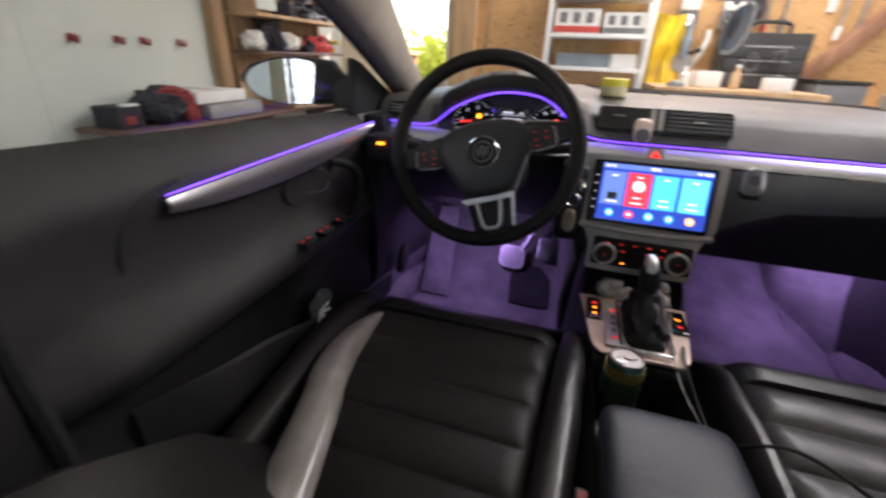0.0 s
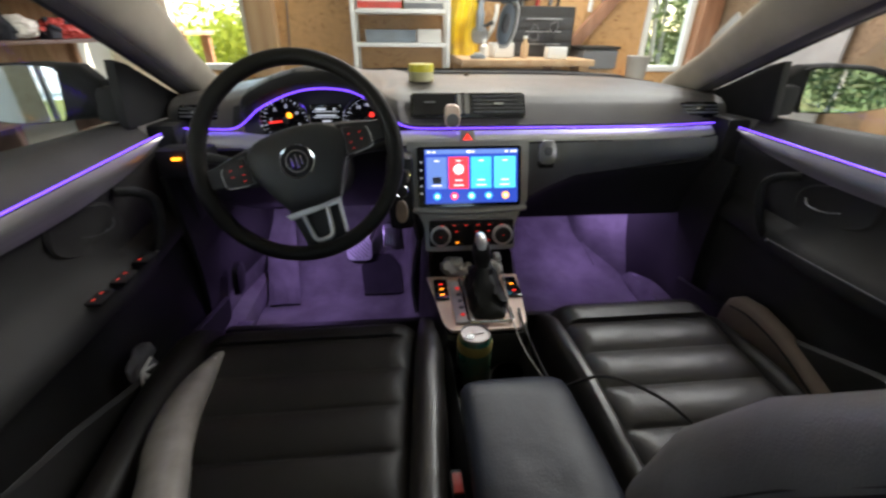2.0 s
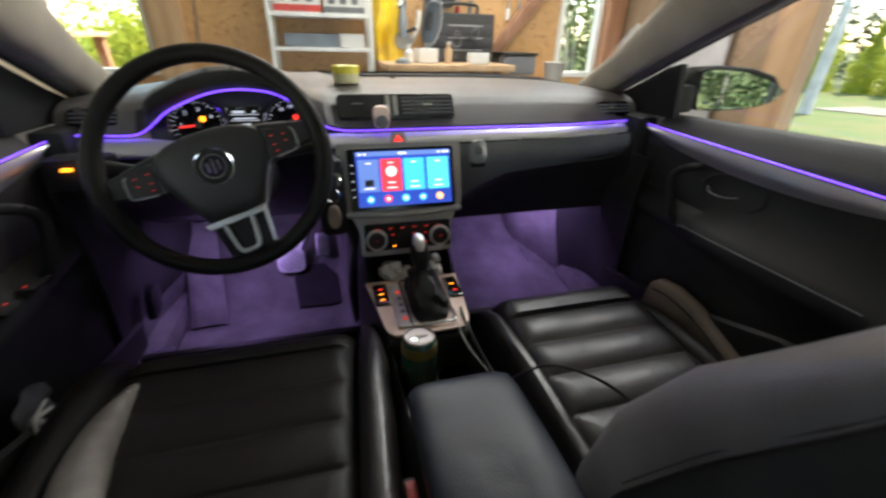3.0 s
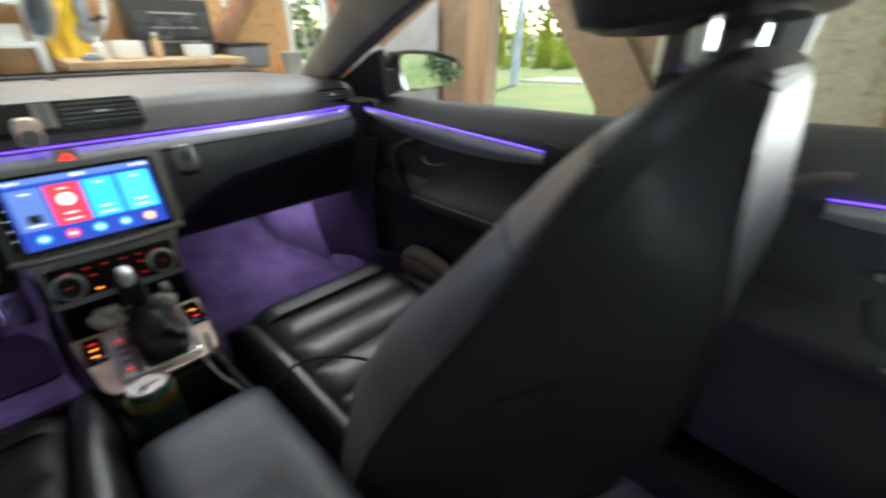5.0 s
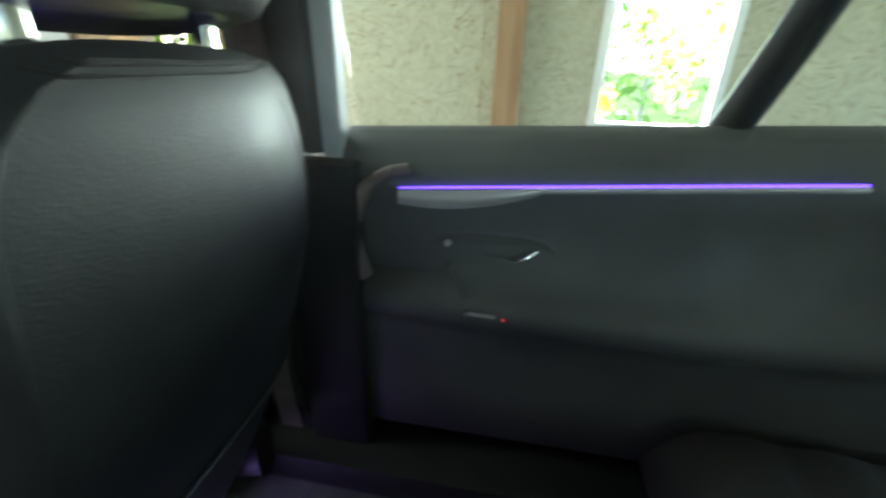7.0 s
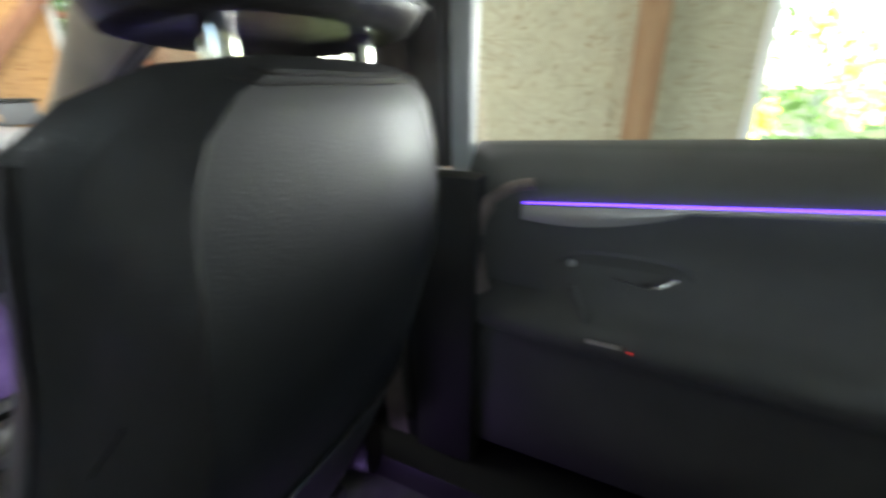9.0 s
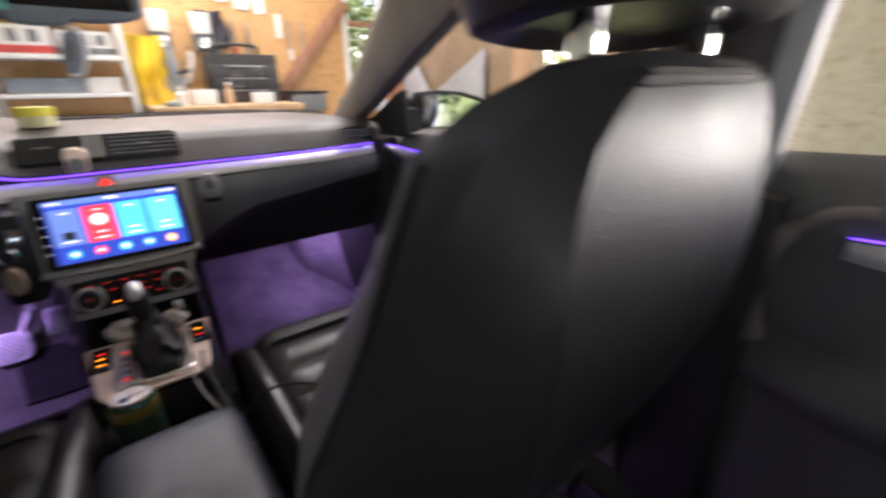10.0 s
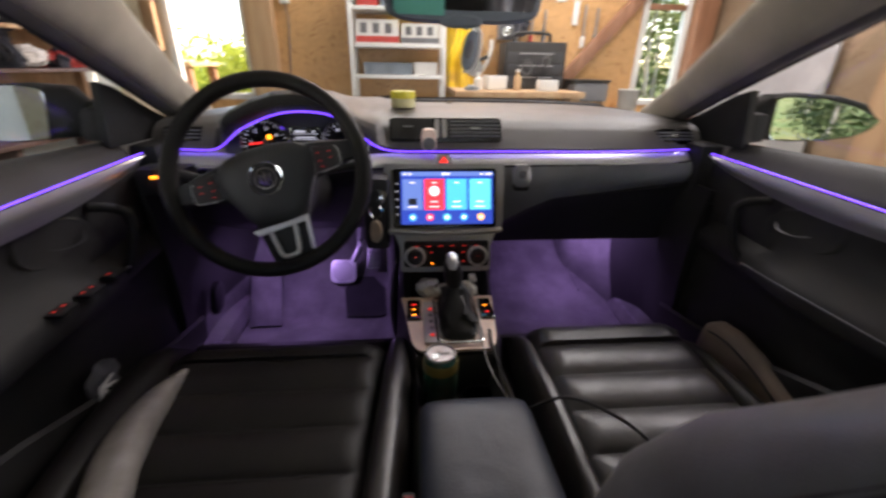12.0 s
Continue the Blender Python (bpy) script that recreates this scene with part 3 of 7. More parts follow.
beam((XL + 0.04, 2.235, 0), (XL + 0.04, 2.235, H), 0.07, 0.08, "wood_brown", "sawn timber post at the wall's edge")


def window_frame(name, label, axis, at, u0, u1, z0, z1, bars):
    t = thing(name, (at, (u0 + u1) / 2, z0) if axis == "x" else ((u0 + u1) / 2, at, z0), label, "window", kind="structure")

    def piece(nm, a, b, mat, lab=""):
        lo, hi = ((at - 0.01, a[0], a[1]), (at + 0.045, b[0], b[1])) if axis == "x" else ((a[0], at - 0.01, a[1]), (b[0], at + 0.045, b[1]))
        return part(nm, box(lo, hi, 0.004), mat, t, lab)
    w = 0.045
    piece("jamb", (u0, z0), (u0 + w, z1), "white")
    piece("jamb", (u1 - w, z0), (u1, z1), "white")
    piece("sill", (u0 + w, z0), (u1 - w, z0 + w), "white")
    piece("head", (u0 + w, z1 - w), (u1 - w, z1), "white")
    for zb in bars:
        piece("glazing_bar", (u0 + w, zb - 0.02), (u1 - w, zb + 0.02), "wood_red")
    lo, hi = ((at + 0.015, u0 + w, z0 + w), (at + 0.019, u1 - w, z1 - w)) if axis == "x" else ((u0 + w, at + 0.015, z0 + w), (u1 - w, at + 0.019, z1 - w))
    g = part("pane", box(lo, hi), "glass", t)
    g.visible_shadow = False
    return t


window_frame("window_1", "white-framed garage window full of daylight", "y", YF, -1.86, -1.27, 0.86, 2.3, [])
window_frame("window_2", "narrow garage window with a dark glazing bar", "y", YF, 1.80, 2.2, 0.85, 2.3, [1.585])
# window_5 is unseen, added as an opening for fill from the west
window_frame("window_5", "unseen white-framed side window added to light the rear door", "x", XL - 0.04, -1.7, -0.5, 1.0, 1.7, [])
window_frame("window_3", "small garage window with foliage behind it", "x", XR, -1.11, -0.50, 0.82, 1.46, [])

# white metal shelf with boxes
SX0, SX1, SY0, SY1 = -0.475, 0.185, 3.38, 3.66
shelf = thing("shelf_unit", (-0.15, 3.52, 0), "white metal shelf unit with boxes on it", "shelf")
for px in (SX0, SX1):
    for py in (SY0, SY1):
        part("upright", box((px - 0.013, py - 0.014, 0), (px + 0.013, py + 0.014, 2.0), 0.003), "white", shelf)
SHELVES = (0.45, 0.83, 1.06, 1.268, 1.50, 1.8)
for zz in SHELVES:
    part("shelf_board", box((SX0 + 0.013, SY0 - 0.012, zz - 0.024), (SX1 - 0.013, SY1, zz), 0.003), "white", shelf)


def carton(lo, hi, mat, label, category="box", group="", bevel=0.004, turn=0.0, band=None):
    """A carton with a lid seam and, where it has one, a printed band."""
    c = (Vector(lo) + Vector(hi)) / 2
    t = thing("carton", (c.x, c.y, lo[2]), label, category, group)
    r = Matrix.Rotation(radians(turn), 4, "Z")
    part("body", box(lo, hi, bevel, r), mat, t)
    part("lid_seam", box((lo[0] - 0.001, c.y - 0.004, hi[2] - 0.001), (hi[0] + 0.001, c.y + 0.004, hi[2] + 0.002), turn=r), "grey", t)
    if band:
        part("printed_band", box((lo[0] - 0.002, lo[1] - 0.002, lo[2] + 0.004), (hi[0] + 0.002, hi[1] - 0.01, lo[2] + (hi[2] - lo[2]) * 0.3), 0.002, r), band, t)
        n = 3
        for i in range(n):
            xa = lerp(lo[0] + 0.02, hi[0] - 0.02, (i + 0.15) / n)
            xb = lerp(lo[0] + 0.02, hi[0] - 0.02, (i + 0.7) / n)
            part("printed_picture", box((xa, lo[1] - 0.003, lerp(lo[2], hi[2], 0.42)), (xb, lo[1] + 0.002, lerp(lo[2], hi[2], 0.85)), 0.002, r), "grey", t)
    return t


carton((-0.44, 3.40, 1.271), (-0.14, 3.62, 1.42), "card", "pale printed carton with a red band on the shelf", band="red")
carton((-0.12, 3.40, 1.271), (0.15, 3.62, 1.40), "card", "pale printed carton on the shelf", band="grey")
carton((-0.40, 3.42, 1.063), (-0.04, 3.62, 1.145), "blue_grey", "long blue-grey case on the shelf", "case")
carton((-0.03, 3.41, 1.063), (0.14, 3.62, 1.15), "card", "small white carton on the shelf")
carton((-0.42, 3.40, 1.503), (-0.28, 3.60, 1.62), "red", "red and yellow carton on the shelf")
carton((-0.26, 3.40, 1.503), (-0.10, 3.60, 1.63), "blue_grey", "dark carton on the shelf")

# workbench with tools
bench = thing("workbench", (0.62, 3.35, 0), "wooden workbench with tools along the wall", "workbench")
part("worktop", box((0.24, 3.02, 0.935), (1.14, 3.68, 0.975), 0.005), "wood", bench)
for bx in (0.28, 1.08):
    for by in (3.08, 3.6):
        part("leg", box((bx - 0.035, by - 0.035, 0), (bx + 0.035, by + 0.035, 0.935), 0.004), "wood", bench)
part("rail", box((0.315, 3.06, 0.8), (1.045, 3.10, 0.9), 0.004), "wood", bench)

carton((0.48, 3.2, 0.978), (0.62, 3.34, 1.07), "card", "small white carton on the workbench", turn=8)
carton((0.83, 3.06, 0.978), (0.96, 3.18, 1.05), "card", "small white carton on the workbench", turn=-6)

tb = thing("tool_cabinet", (0.86, 3.5, 0.975), "black tool cabinet with drawers on the workbench", "tool cabinet")
part("body", box((0.64, 3.38, 0.977), (1.10, 3.64, 1.30), 0.012), "black", tb)
for i, zz in enumerate((1.0, 1.08, 1.16)):
    d = part("drawer", box((0.66, 3.368, zz), (1.08, 3.378, zz + 0.07), 0.003), "grey_dark", tb)
    part("handle", box((0.74, 3.355, zz + 0.056), (1.0, 3.367, zz + 0.064), 0.003), "steel", d)
part("carry_handle", tube(smooth_line([(0.72, 3.5, 1.30), (0.74, 3.5, 1.36), (0.98, 3.5, 1.36), (1.0, 3.5, 1.30)]), 0.012), "black", tb)

bc = thing("storage_crate", (1.28, 3.4, 0.9), "black plastic storage crate on a stand", "crate")
part("body", box((1.16, 3.28, 0.9), (1.42, 3.56, 1.03), 0.012), "grey", bc)
part("lid", box((1.15, 3.27, 1.031), (1.43, 3.57, 1.05), 0.006), "black", bc)
part("stand", box((1.17, 3.3, 0.0), (1.41, 3.54, 0.899), 0.01), "wood", bc)

# yellow coat and clamps hanging on the wall
def hanging(name, label, x0, x1, z0, z1, y, mat, category, seed):
    random.seed(seed)
    ph = [random.uniform(0, 6) for _ in range(4)]

    def fn(u, v):
        x = lerp(x0, x1, u) + 0.25 * (x1 - x0) * (0.5 - u) * (1 - v) * 0.4 + 0.012 * math.sin(6 * v + ph[0])
        z = lerp(z1, z0, v) - 0.02 * math.sin(math.pi * u)
        return (x, y - 0.05 * math.sin(math.pi * u) - 0.022 * math.sin(14 * u + ph[1] + 2.5 * v) - 0.012 * math.sin(9 * v + ph[2] + 4 * u), z)
    return solo(name, sheet(fn, 28, 24, -0.012), mat, label, category)


hanging("jacket", "yellow jacket hanging from a wall hook", 0.20, 0.43, 0.99, 1.42, 3.6, "yellow", "jacket", 3)
hanging("cloth_bag", "dark cloth bag hanging on the wall", 0.66, 0.86, 1.36, 1.60, 3.66, "cloth", "bag", 5)

for lx in (0.425, 0.685):
    sp = thing("loudspeaker", (lx, 3.69, 1.32), "white-topped wall loudspeaker with a bright steel cone", "loudspeaker", "loudspeakers on the wall")
    part("cabinet", box((lx - 0.055, 3.60, 1.435), (lx + 0.055, 3.695, 1.57), 0.006), "card", sp, "white upper box")
    part("lower_box", box((lx - 0.058, 3.61, 1.325), (lx + 0.058, 3.695, 1.433), 0.006), "grey", sp)
    part("surround", lathe([(0.046, 0), (0.048, 0.008), (0.040, 0.012), (0.036, 0.004), (0.0, 0.004)], (lx, 3.609, 1.377), (0, -1, 0), 28), "grey_dark", sp)
    part("cone", lathe([(0.035, 0.002), (0.030, 0.004), (0.016, -0.002), (0.012, 0.008), (0.0, 0.011)], (lx, 3.601, 1.377), (0, -1, 0), 28), "chrome", sp, "bright steel cone")
for i, (xx, zz, hh, mm) in enumerate(((0.78, 1.38, 0.16, "steel"), (0.90, 1.36, 0.2, "red"), (1.0, 1.40, 0.14, "grey"), (1.32, 1.36, 0.22, "white"), (1.42, 1.38, 0.18, "steel"))):
    t = thing("hand_tool", (xx, 3.67, zz), "hand tool hung on the board wall", "tool", "tools on the wall")
    part("shaft", tube([(xx, 3.675, zz), (xx, 3.675, zz + hh)], 0.009), "steel", t)
    part("handle", tube([(xx, 3.675, zz - 0.08), (xx, 3.675, zz)], [0.014, 0.018]), mm, t)

for i, (xx, yy, rr, hh, mm) in enumerate(((0.42, 3.22, 0.03, 0.1, "tissue"), (0.70, 3.2, 0.026, 0.12, "wood"), (0.36, 3.12, 0.05, 0.03, "blue_grey"))):
    t = thing("bottle", (xx, yy, 0.976), "small bottle standing on the workbench", "bottle", "bottles on the workbench")
    part("body", lathe([(rr, 0), (rr, hh * 0.7), (rr * 0.5, hh * 0.85), (rr * 0.5, hh)], (xx, yy, 0.977)), mm, t)
    part("cap", lathe([(rr * 0.55, 0), (rr * 0.55, hh * 0.15), (0, hh * 0.15)], (xx, yy, 0.977 + hh)), "white", t)

# an angle grinder and a pale strip hanging beside the jacket, a lead on the board, papers, a low round bin
ag = thing("angle_grinder", (0.46, 3.6, 1.07), "grey angle grinder hanging head down on the wall", "power tool")
part("body", tube(smooth_line([(0.452, 3.62, 1.36), (0.45, 3.60, 1.24), (0.446, 3.60, 1.14)], 5), [0.022] * 4 + [0.032] * 7, 14), "blue_grey", ag)
part("guard", lathe([(0.065, 0.0), (0.068, 0.012), (0.062, 0.022), (0.012, 0.022), (0.0, 0.022)], (0.45, 3.60, 1.115), (-0.4, -1, 0.2), 28), "steel", ag)
part("side_handle", tube([(0.47, 3.59, 1.17), (0.545, 3.57, 1.20)], [0.012, 0.017], 10), "black", ag)
strip = smooth_line([(0.58, 3.64, 1.32), (0.575, 3.63, 1.24), (0.54, 3.62, 1.14), (0.50, 3.62, 1.08)], 5)
solo("hose_piece", tube(strip, 0.016, 10), "tissue", "pale curved hose hanging on the wall", "hose")
lead = thing("wall_lead", (-0.975, 3.68, 1.06), "grey cable hanging from a white wall socket", "cable")
part("socket", box((-1.01, 3.66, 1.53), (-0.94, 3.698, 1.60), 0.008), "white", lead)
part("cable", tube(smooth_line([(-0.975, 3.672, 1.53), (-0.96, 3.675, 1.42), (-0.972, 3.68, 1.30), (-0.985, 3.685, 1.15), (-1.0, 3.685, 0.98)], 5), 0.005, 8), "grey", lead)
for px, pz, pw, phh, tn in ((1.0, 1.62, 0.10, 0.14, 3), (1.12, 1.60, 0.08, 0.12, -4), (1.25, 1.44, 0.045, 0.17, 2), (0.86, 1.66, 0.09, 0.11, -2)):
    solo("wall_note", box((px - pw / 2, 3.692, pz), (px + pw / 2, 3.6985, pz + phh), 0.001, Matrix.Rotation(radians(tn), 4, "Y")), "card", "pale sheet of paper pinned to the board wall", "paper", "papers on the wall")
bn = thing("paint_pail", (1.70, 3.5, 0.0), "pale round pail standing on a timber block", "pail")
part("body", lathe([(0.07, 0.0), (0.084, 0.17), (0.087, 0.175), (0.082, 0.18), (0.0, 0.17)], (1.70, 3.5, 0.80), count=28), "concrete", bn)
part("block", box((1.58, 3.38, 0.0), (1.82, 3.62, 0.799), 0.008), "wood", bn)
for k, (wx, wz, r) in enumerate(((0.80, 1.13, 0.045), (0.90, 1.10, 0.06), (0.94, 1.17, 0.035))):
    rng = random.Random(90 + k)
    loops = [Vector((wx + r * rng.uniform(0.5, 1.1) * math.cos(a), 3.345 - 0.012 * rng.random(), wz + 1.3 * r * rng.uniform(0.5, 1.1) * math.sin(a))) for a in [2 * math.pi * i / 7 for i in range(15)]]
    solo("cable_coil", tube(smooth_line(loops, 4), 0.0030, 7), "grey" if k != 1 else "cloth", "tangled cable hung on the tool cabinet", "cable", "cables on the tool cabinet")
# garden table outside the window
gt = thing("garden_table", (-2.1, 4.4, -0.125), "weathered wooden table standing outside the window", "table")
part("top", box((-2.55, 4.1, 1.09), (-1.92, 4.7, 1.13), 0.006), "wood", gt)
for lx, ly in ((-2.5, 4.15), (-1.98, 4.15), (-2.5, 4.65), (-1.98, 4.65)):
    part("leg", box((lx - 0.035, ly - 0.035, -0.125), (lx + 0.035, ly + 0.035, 1.089), 0.004), "wood_red", gt)
solo("flower_box", box((-2.35, 4.25, 1.131), (-2.1, 4.4, 1.19), 0.008), "red", "small red box on the garden table", "box")
# left wall: red hooks, a low shelf and bags
for hy in (1.46, 1.66, 1.79, 2.0):
    t = thing("wall_hook", (XL, hy, 1.10), "dark red plastic hook on the pale wall", "hook", "hooks on the pale wall")
    part("plate", box((XL, hy - 0.018, 1.092), (XL + 0.006, hy + 0.018, 1.122), 0.004), "red_dark", t)
    part("prong", tube(smooth_line([(XL + 0.006, hy, 1.100), (XL + 0.04, hy, 1.090), (XL + 0.046, hy, 1.115)], 4), 0.007), "red_dark", t)
ls = thing("low_shelf", (XL + 0.2, 2.1, 0), "reddish wooden shelf along the pale wall", "shelf")
part("shelf_board", box((XL, 1.36, 0.722), (XL + 0.34, 3.2, 0.745), 0.006), "shelf_dark", ls)
for hy in (1.5, 2.3, 3.1):
    part("bracket", box((XL, hy - 0.02, 0.50), (XL + 0.3, hy + 0.02, 0.720), 0.004), "shelf_dark", ls)


def bag(name, label, at, r, mat, category, seed, squash=0.7):
    bm = bmesh.new()
    bmesh.ops.create_icosphere(bm, subdivisions=5, radius=1)
    for v in bm.verts:
        fold = 1 - abs(noise.noise(v.co * 2.6 + Vector((seed, seed, 0)))) * 2
        k = 1 + 0.16 * fold * abs(fold) + 0.22 * noise.noise(v.co * 1.7 + Vector((seed, 0, 0))) + 0.1 * noise.noise(v.co * 5 + Vector((0, seed, 0)))
        v.co = Vector((v.co.x * r[0], v.co.y * r[1], max(v.co.z, -0.75) * r[2])) * k
    low = min(v.co.z for v in bm.verts)
    bmesh.ops.translate(bm, vec=Vector(at) - Vector((0, 0, low)), verts=bm.verts)
    return solo(name, bm, mat, label, category)


def tangle(name, label, at, r, mat, category, seed):
    """Loose gear heaped up: flat cases with bent straps and handles over them."""
    rng = random.Random(seed)
    t = thing(name, at, label, category)
    o = Vector(at)
    for k in range(4):
        s = Vector((rng.uniform(0.3, 0.55) * r[0], rng.uniform(0.25, 0.5) * r[1], rng.uniform(0.2, 0.45) * r[2]))
        c = o + Vector((rng.uniform(-0.5, 0.5) * r[0], rng.uniform(-0.6, 0.6) * r[1], s.z + 0.001))
        part("case", box(c - s, c + s, 0.012, Matrix.Rotation(rng.uniform(0, 3), 4, "Z")), mat if k != 2 else "cloth", t)
    for k in range(7):
        p = [o + Vector((rng.uniform(-1, 1) * r[0], rng.uniform(-1, 1) * r[1], rng.uniform(0.15, 1.6) * r[2])) for _ in range(4)]
        part("strap", tube(smooth_line(p, 5), rng.uniform(0.006, 0.013), 7), mat if k % 3 else "cloth", t)
    return t


bag("tool_bag", "dark cloth tool bag on the low shelf", (XL + 0.19, 1.645, 0.746), (0.10, 0.125, 0.080), "cloth", "bag", 4.0)
bag("red_cloth", "red cloth heaped over the dark tool bag", (XL + 0.205, 1.70, 0.815), (0.085, 0.095, 0.050), "red_dark", "cloth", 9.0)
bag("red_cloth", "end of the red cloth hanging down the tool bag", (XL + 0.28, 1.735, 0.746), (0.022, 0.045, 0.065), "red_dark", "cloth", 21.0)
cr = thing("crate", (XL + 0.2, 1.56, 0.746), "small black crate with red parts on the shelf", "crate")
part("body", box((XL + 0.08, 1.395, 0.746), (XL + 0.24, 1.51, 0.84), 0.008), "cloth", cr)
part("contents", box((XL + 0.241, 1.425, 0.765), (XL + 0.246, 1.47, 0.80), 0.002), "red_dark", cr)
part("bright_edge", box((XL + 0.20, 1.435, 0.8405), (XL + 0.242, 1.50, 0.850), 0.003), "white", cr)
carton((XL + 0.05, 1.80, 0.746), (XL + 0.33, 2.20, 0.826), "offcut", "grey plastic case on the low shelf", "case", bevel=0.03)
carton((XL + 0.05, 1.745, 0.8285), (XL + 0.31, 2.09, 0.885), "card", "flat white carton on the grey case", turn=2)
carton((XL + 0.1, 2.45, 0.746), (XL + 0.36, 2.7, 0.83), "wood", "brown carton on the low shelf")

# a tall rack with red and dark gear at the far end of the pale wall
rk = thing("tool_rack", (XL + 0.15, 2.8, 0), "weathered wooden rack crowded with red and dark gear", "rack")
for hy in (2.36, 3.26):
    part("upright", box((XL + 0.02, hy - 0.02, 0), (XL + 0.06, hy + 0.02, 1.9), 0.004), "wood_brown", rk)
part("back_board", box((XL + 0.004, 2.34, 0.75), (XL + 0.016, 3.28, 1.9), 0.002), "wood_brown", rk)
for zz, mm in ((1.08, "shelf_dark"), (1.285, "wood"), (1.55, "wood_brown")):
    part("shelf_board", box((XL + 0.02, 2.34, zz - 0.02), (XL + 0.26, 3.28, zz), 0.004), mm, rk)
solo("pale_sheet", box((XL + 0.262, 2.33, 1.30), (XL + 0.268, 2.50, 1.62), 0.002), "wall_pale", "pale green sheet hanging on the rack's end", "sheet")
bag("plastic_bag", "white plastic bag slumped on the rack", (XL + 0.15, 2.405, 1.081), (0.07, 0.055, 0.055), "card", "bag", 6.0)
bag("plastic_bag", "greyish white plastic bundle behind the power tool", (XL + 0.15, 2.72, 1.081), (0.075, 0.10, 0.055), "tissue", "bag", 15.0)
for i, (yy, zz, rr, mm, lab) in enumerate(((2.55, 1.08, (0.10, 0.10, 0.13), "cloth", "dark power tool and hoses on the rack"), (2.90, 1.08, (0.10, 0.11, 0.075), "red", "red straps and clamps on the rack"),
                                           (3.08, 1.08, (0.10, 0.11, 0.07), "red", "red webbing heaped on the rack"), (3.22, 1.08, (0.07, 0.05, 0.06), "yellow", "orange bundle on the rack"),
                                           (2.75, 1.285, (0.08, 0.10, 0.10), "cloth", "dark drill and leads on the rack"), (2.98, 1.285, (0.08, 0.12, 0.08), "grey", "grey machine cover on the rack"), (3.15, 1.285, (0.08, 0.08, 0.07), "steel", "metal fittings on the rack"))):
    tangle("gear_heap", lab, (XL + 0.15, yy, zz + 0.001), rr, mm, "gear", 17 * i)
bag("red_cloth", "crumpled red cloth spilling over the rack", (XL + 0.17, 3.02, 1.081), (0.08, 0.13, 0.05), "red", "cloth", 12.0)

# white folded sheets leaning near the doorway
for o in ([(2.47, 0.0), (2.47, 1.335), (3.14, 1.0), (3.14, 0.0)], [(3.16, 0.0), (3.16, 1.0), (3.40, 1.28), (3.62, 1.1), (3.62, 0.0)]):
    solo("offcut_panel", prism(o, (XR - 0.06, 0, 0), (0, 1, 0), (0, 0, 1), 0.02, 0.003), "offcut", "white board offcut with a slanting top at the wall", "board", "white offcuts")

# ---- outside ----
solo("ground", box((-300, -300, -0.3), (300, 300, -0.125)), "grass", "grassy garden ground", "ground", kind="structure")


def crown_mesh(shape, count, size, seed):
    """Many small leaves through a volume: shape() gives a random place."""
    rng = random.Random(seed)
    verts, faces = [], []
    for _ in range(count):
        c = Vector(shape(rng))
        u = Vector((rng.gauss(0, 1), rng.gauss(0, 1), rng.gauss(0, 1))).normalized()
        w = u.orthogonal().normalized()
        s = size * rng.uniform(0.6, 1.4)
        i = len(verts)
        verts += [c - u * s, c + w * s * 0.45, c + u * s, c - w * s * 0.45]
        faces.append((i, i + 1, i + 2, i + 3))
    return verts, faces


def tree(name, label, at, height, radius, mat, seed, conifer=False, count=1600, trunk=0.06, low=0.0):
    t = thing(name, at, label, "tree")
    x, y, z = at
    pts = [(x, y, z - 0.1), (x + 0.04, y, z + height * 0.35), (x, y + 0.05, z + height * 0.7), (x, y, z + height * 0.95)]
    part("trunk", tube(smooth_line(pts, 4), [trunk * (1 - 0.85 * i / 12) for i in range(13)], 8), "bark", t)
    rng0 = random.Random(seed)
    clumps = [(rng0.uniform(0, 6.28), rng0.uniform(low, 1), rng0.uniform(0.3, 1)) for _ in range(26)]

    def place(rng):
        if conifer:
            h = rng.random() ** 1.3
            r = radius * (1 - h) ** 0.8 * rng.uniform(0.3, 1.0) * (1 + 0.25 * math.sin(9 * h + seed))
            a = rng.uniform(0, 6.28)
            return (x + r * math.cos(a), y + r * math.sin(a), z + height * h)
        a, h, r = rng.choice(clumps)
        rr = radius * r * math.sqrt(max(0.05, 1 - (2 * h - 1) ** 2))
        g = 0.2 * radius
        return (x + rr * math.cos(a) + rng.gauss(0, g), y + rr * math.sin(a) + rng.gauss(0, g), z + height * (0.1 + 0.9 * h) + rng.gauss(0, g))
    v, f = crown_mesh(place, count, 0.05 if not conifer else 0.07, seed)
    me = bpy.data.meshes.new("crown")
    me.from_pydata(v, [], f)
    me.materials.append(M[mat])
    ob = new("crown", me)
    ob.parent, ob.matrix_parent_inverse = t, Matrix.Translation(-Vector(at))
    return t


G = -0.125
# behind the open vehicle door: the door's steel tracks, a hedge and a neighbouring shed
for tx in (-2.02, 2.12):
    solo("door_track", tube(smooth_line([(tx, -3.5, 0.0), (tx, -3.5, 1.9), (tx, -3.4, 2.25), (tx, -3.1, 2.4), (tx, -2.0, 2.42)], 5), 0.03, 8), "grey", "dark steel track of the vehicle door", "door track", "door tracks")
shed = thing("shed", (-4.6, -9.5, G), "pale blue boarded shed behind the garage", "shed")
part("wall", box((-6.8, -10.4, G), (-2.6, -9.0, 2.3)), "wall_blue", shed)
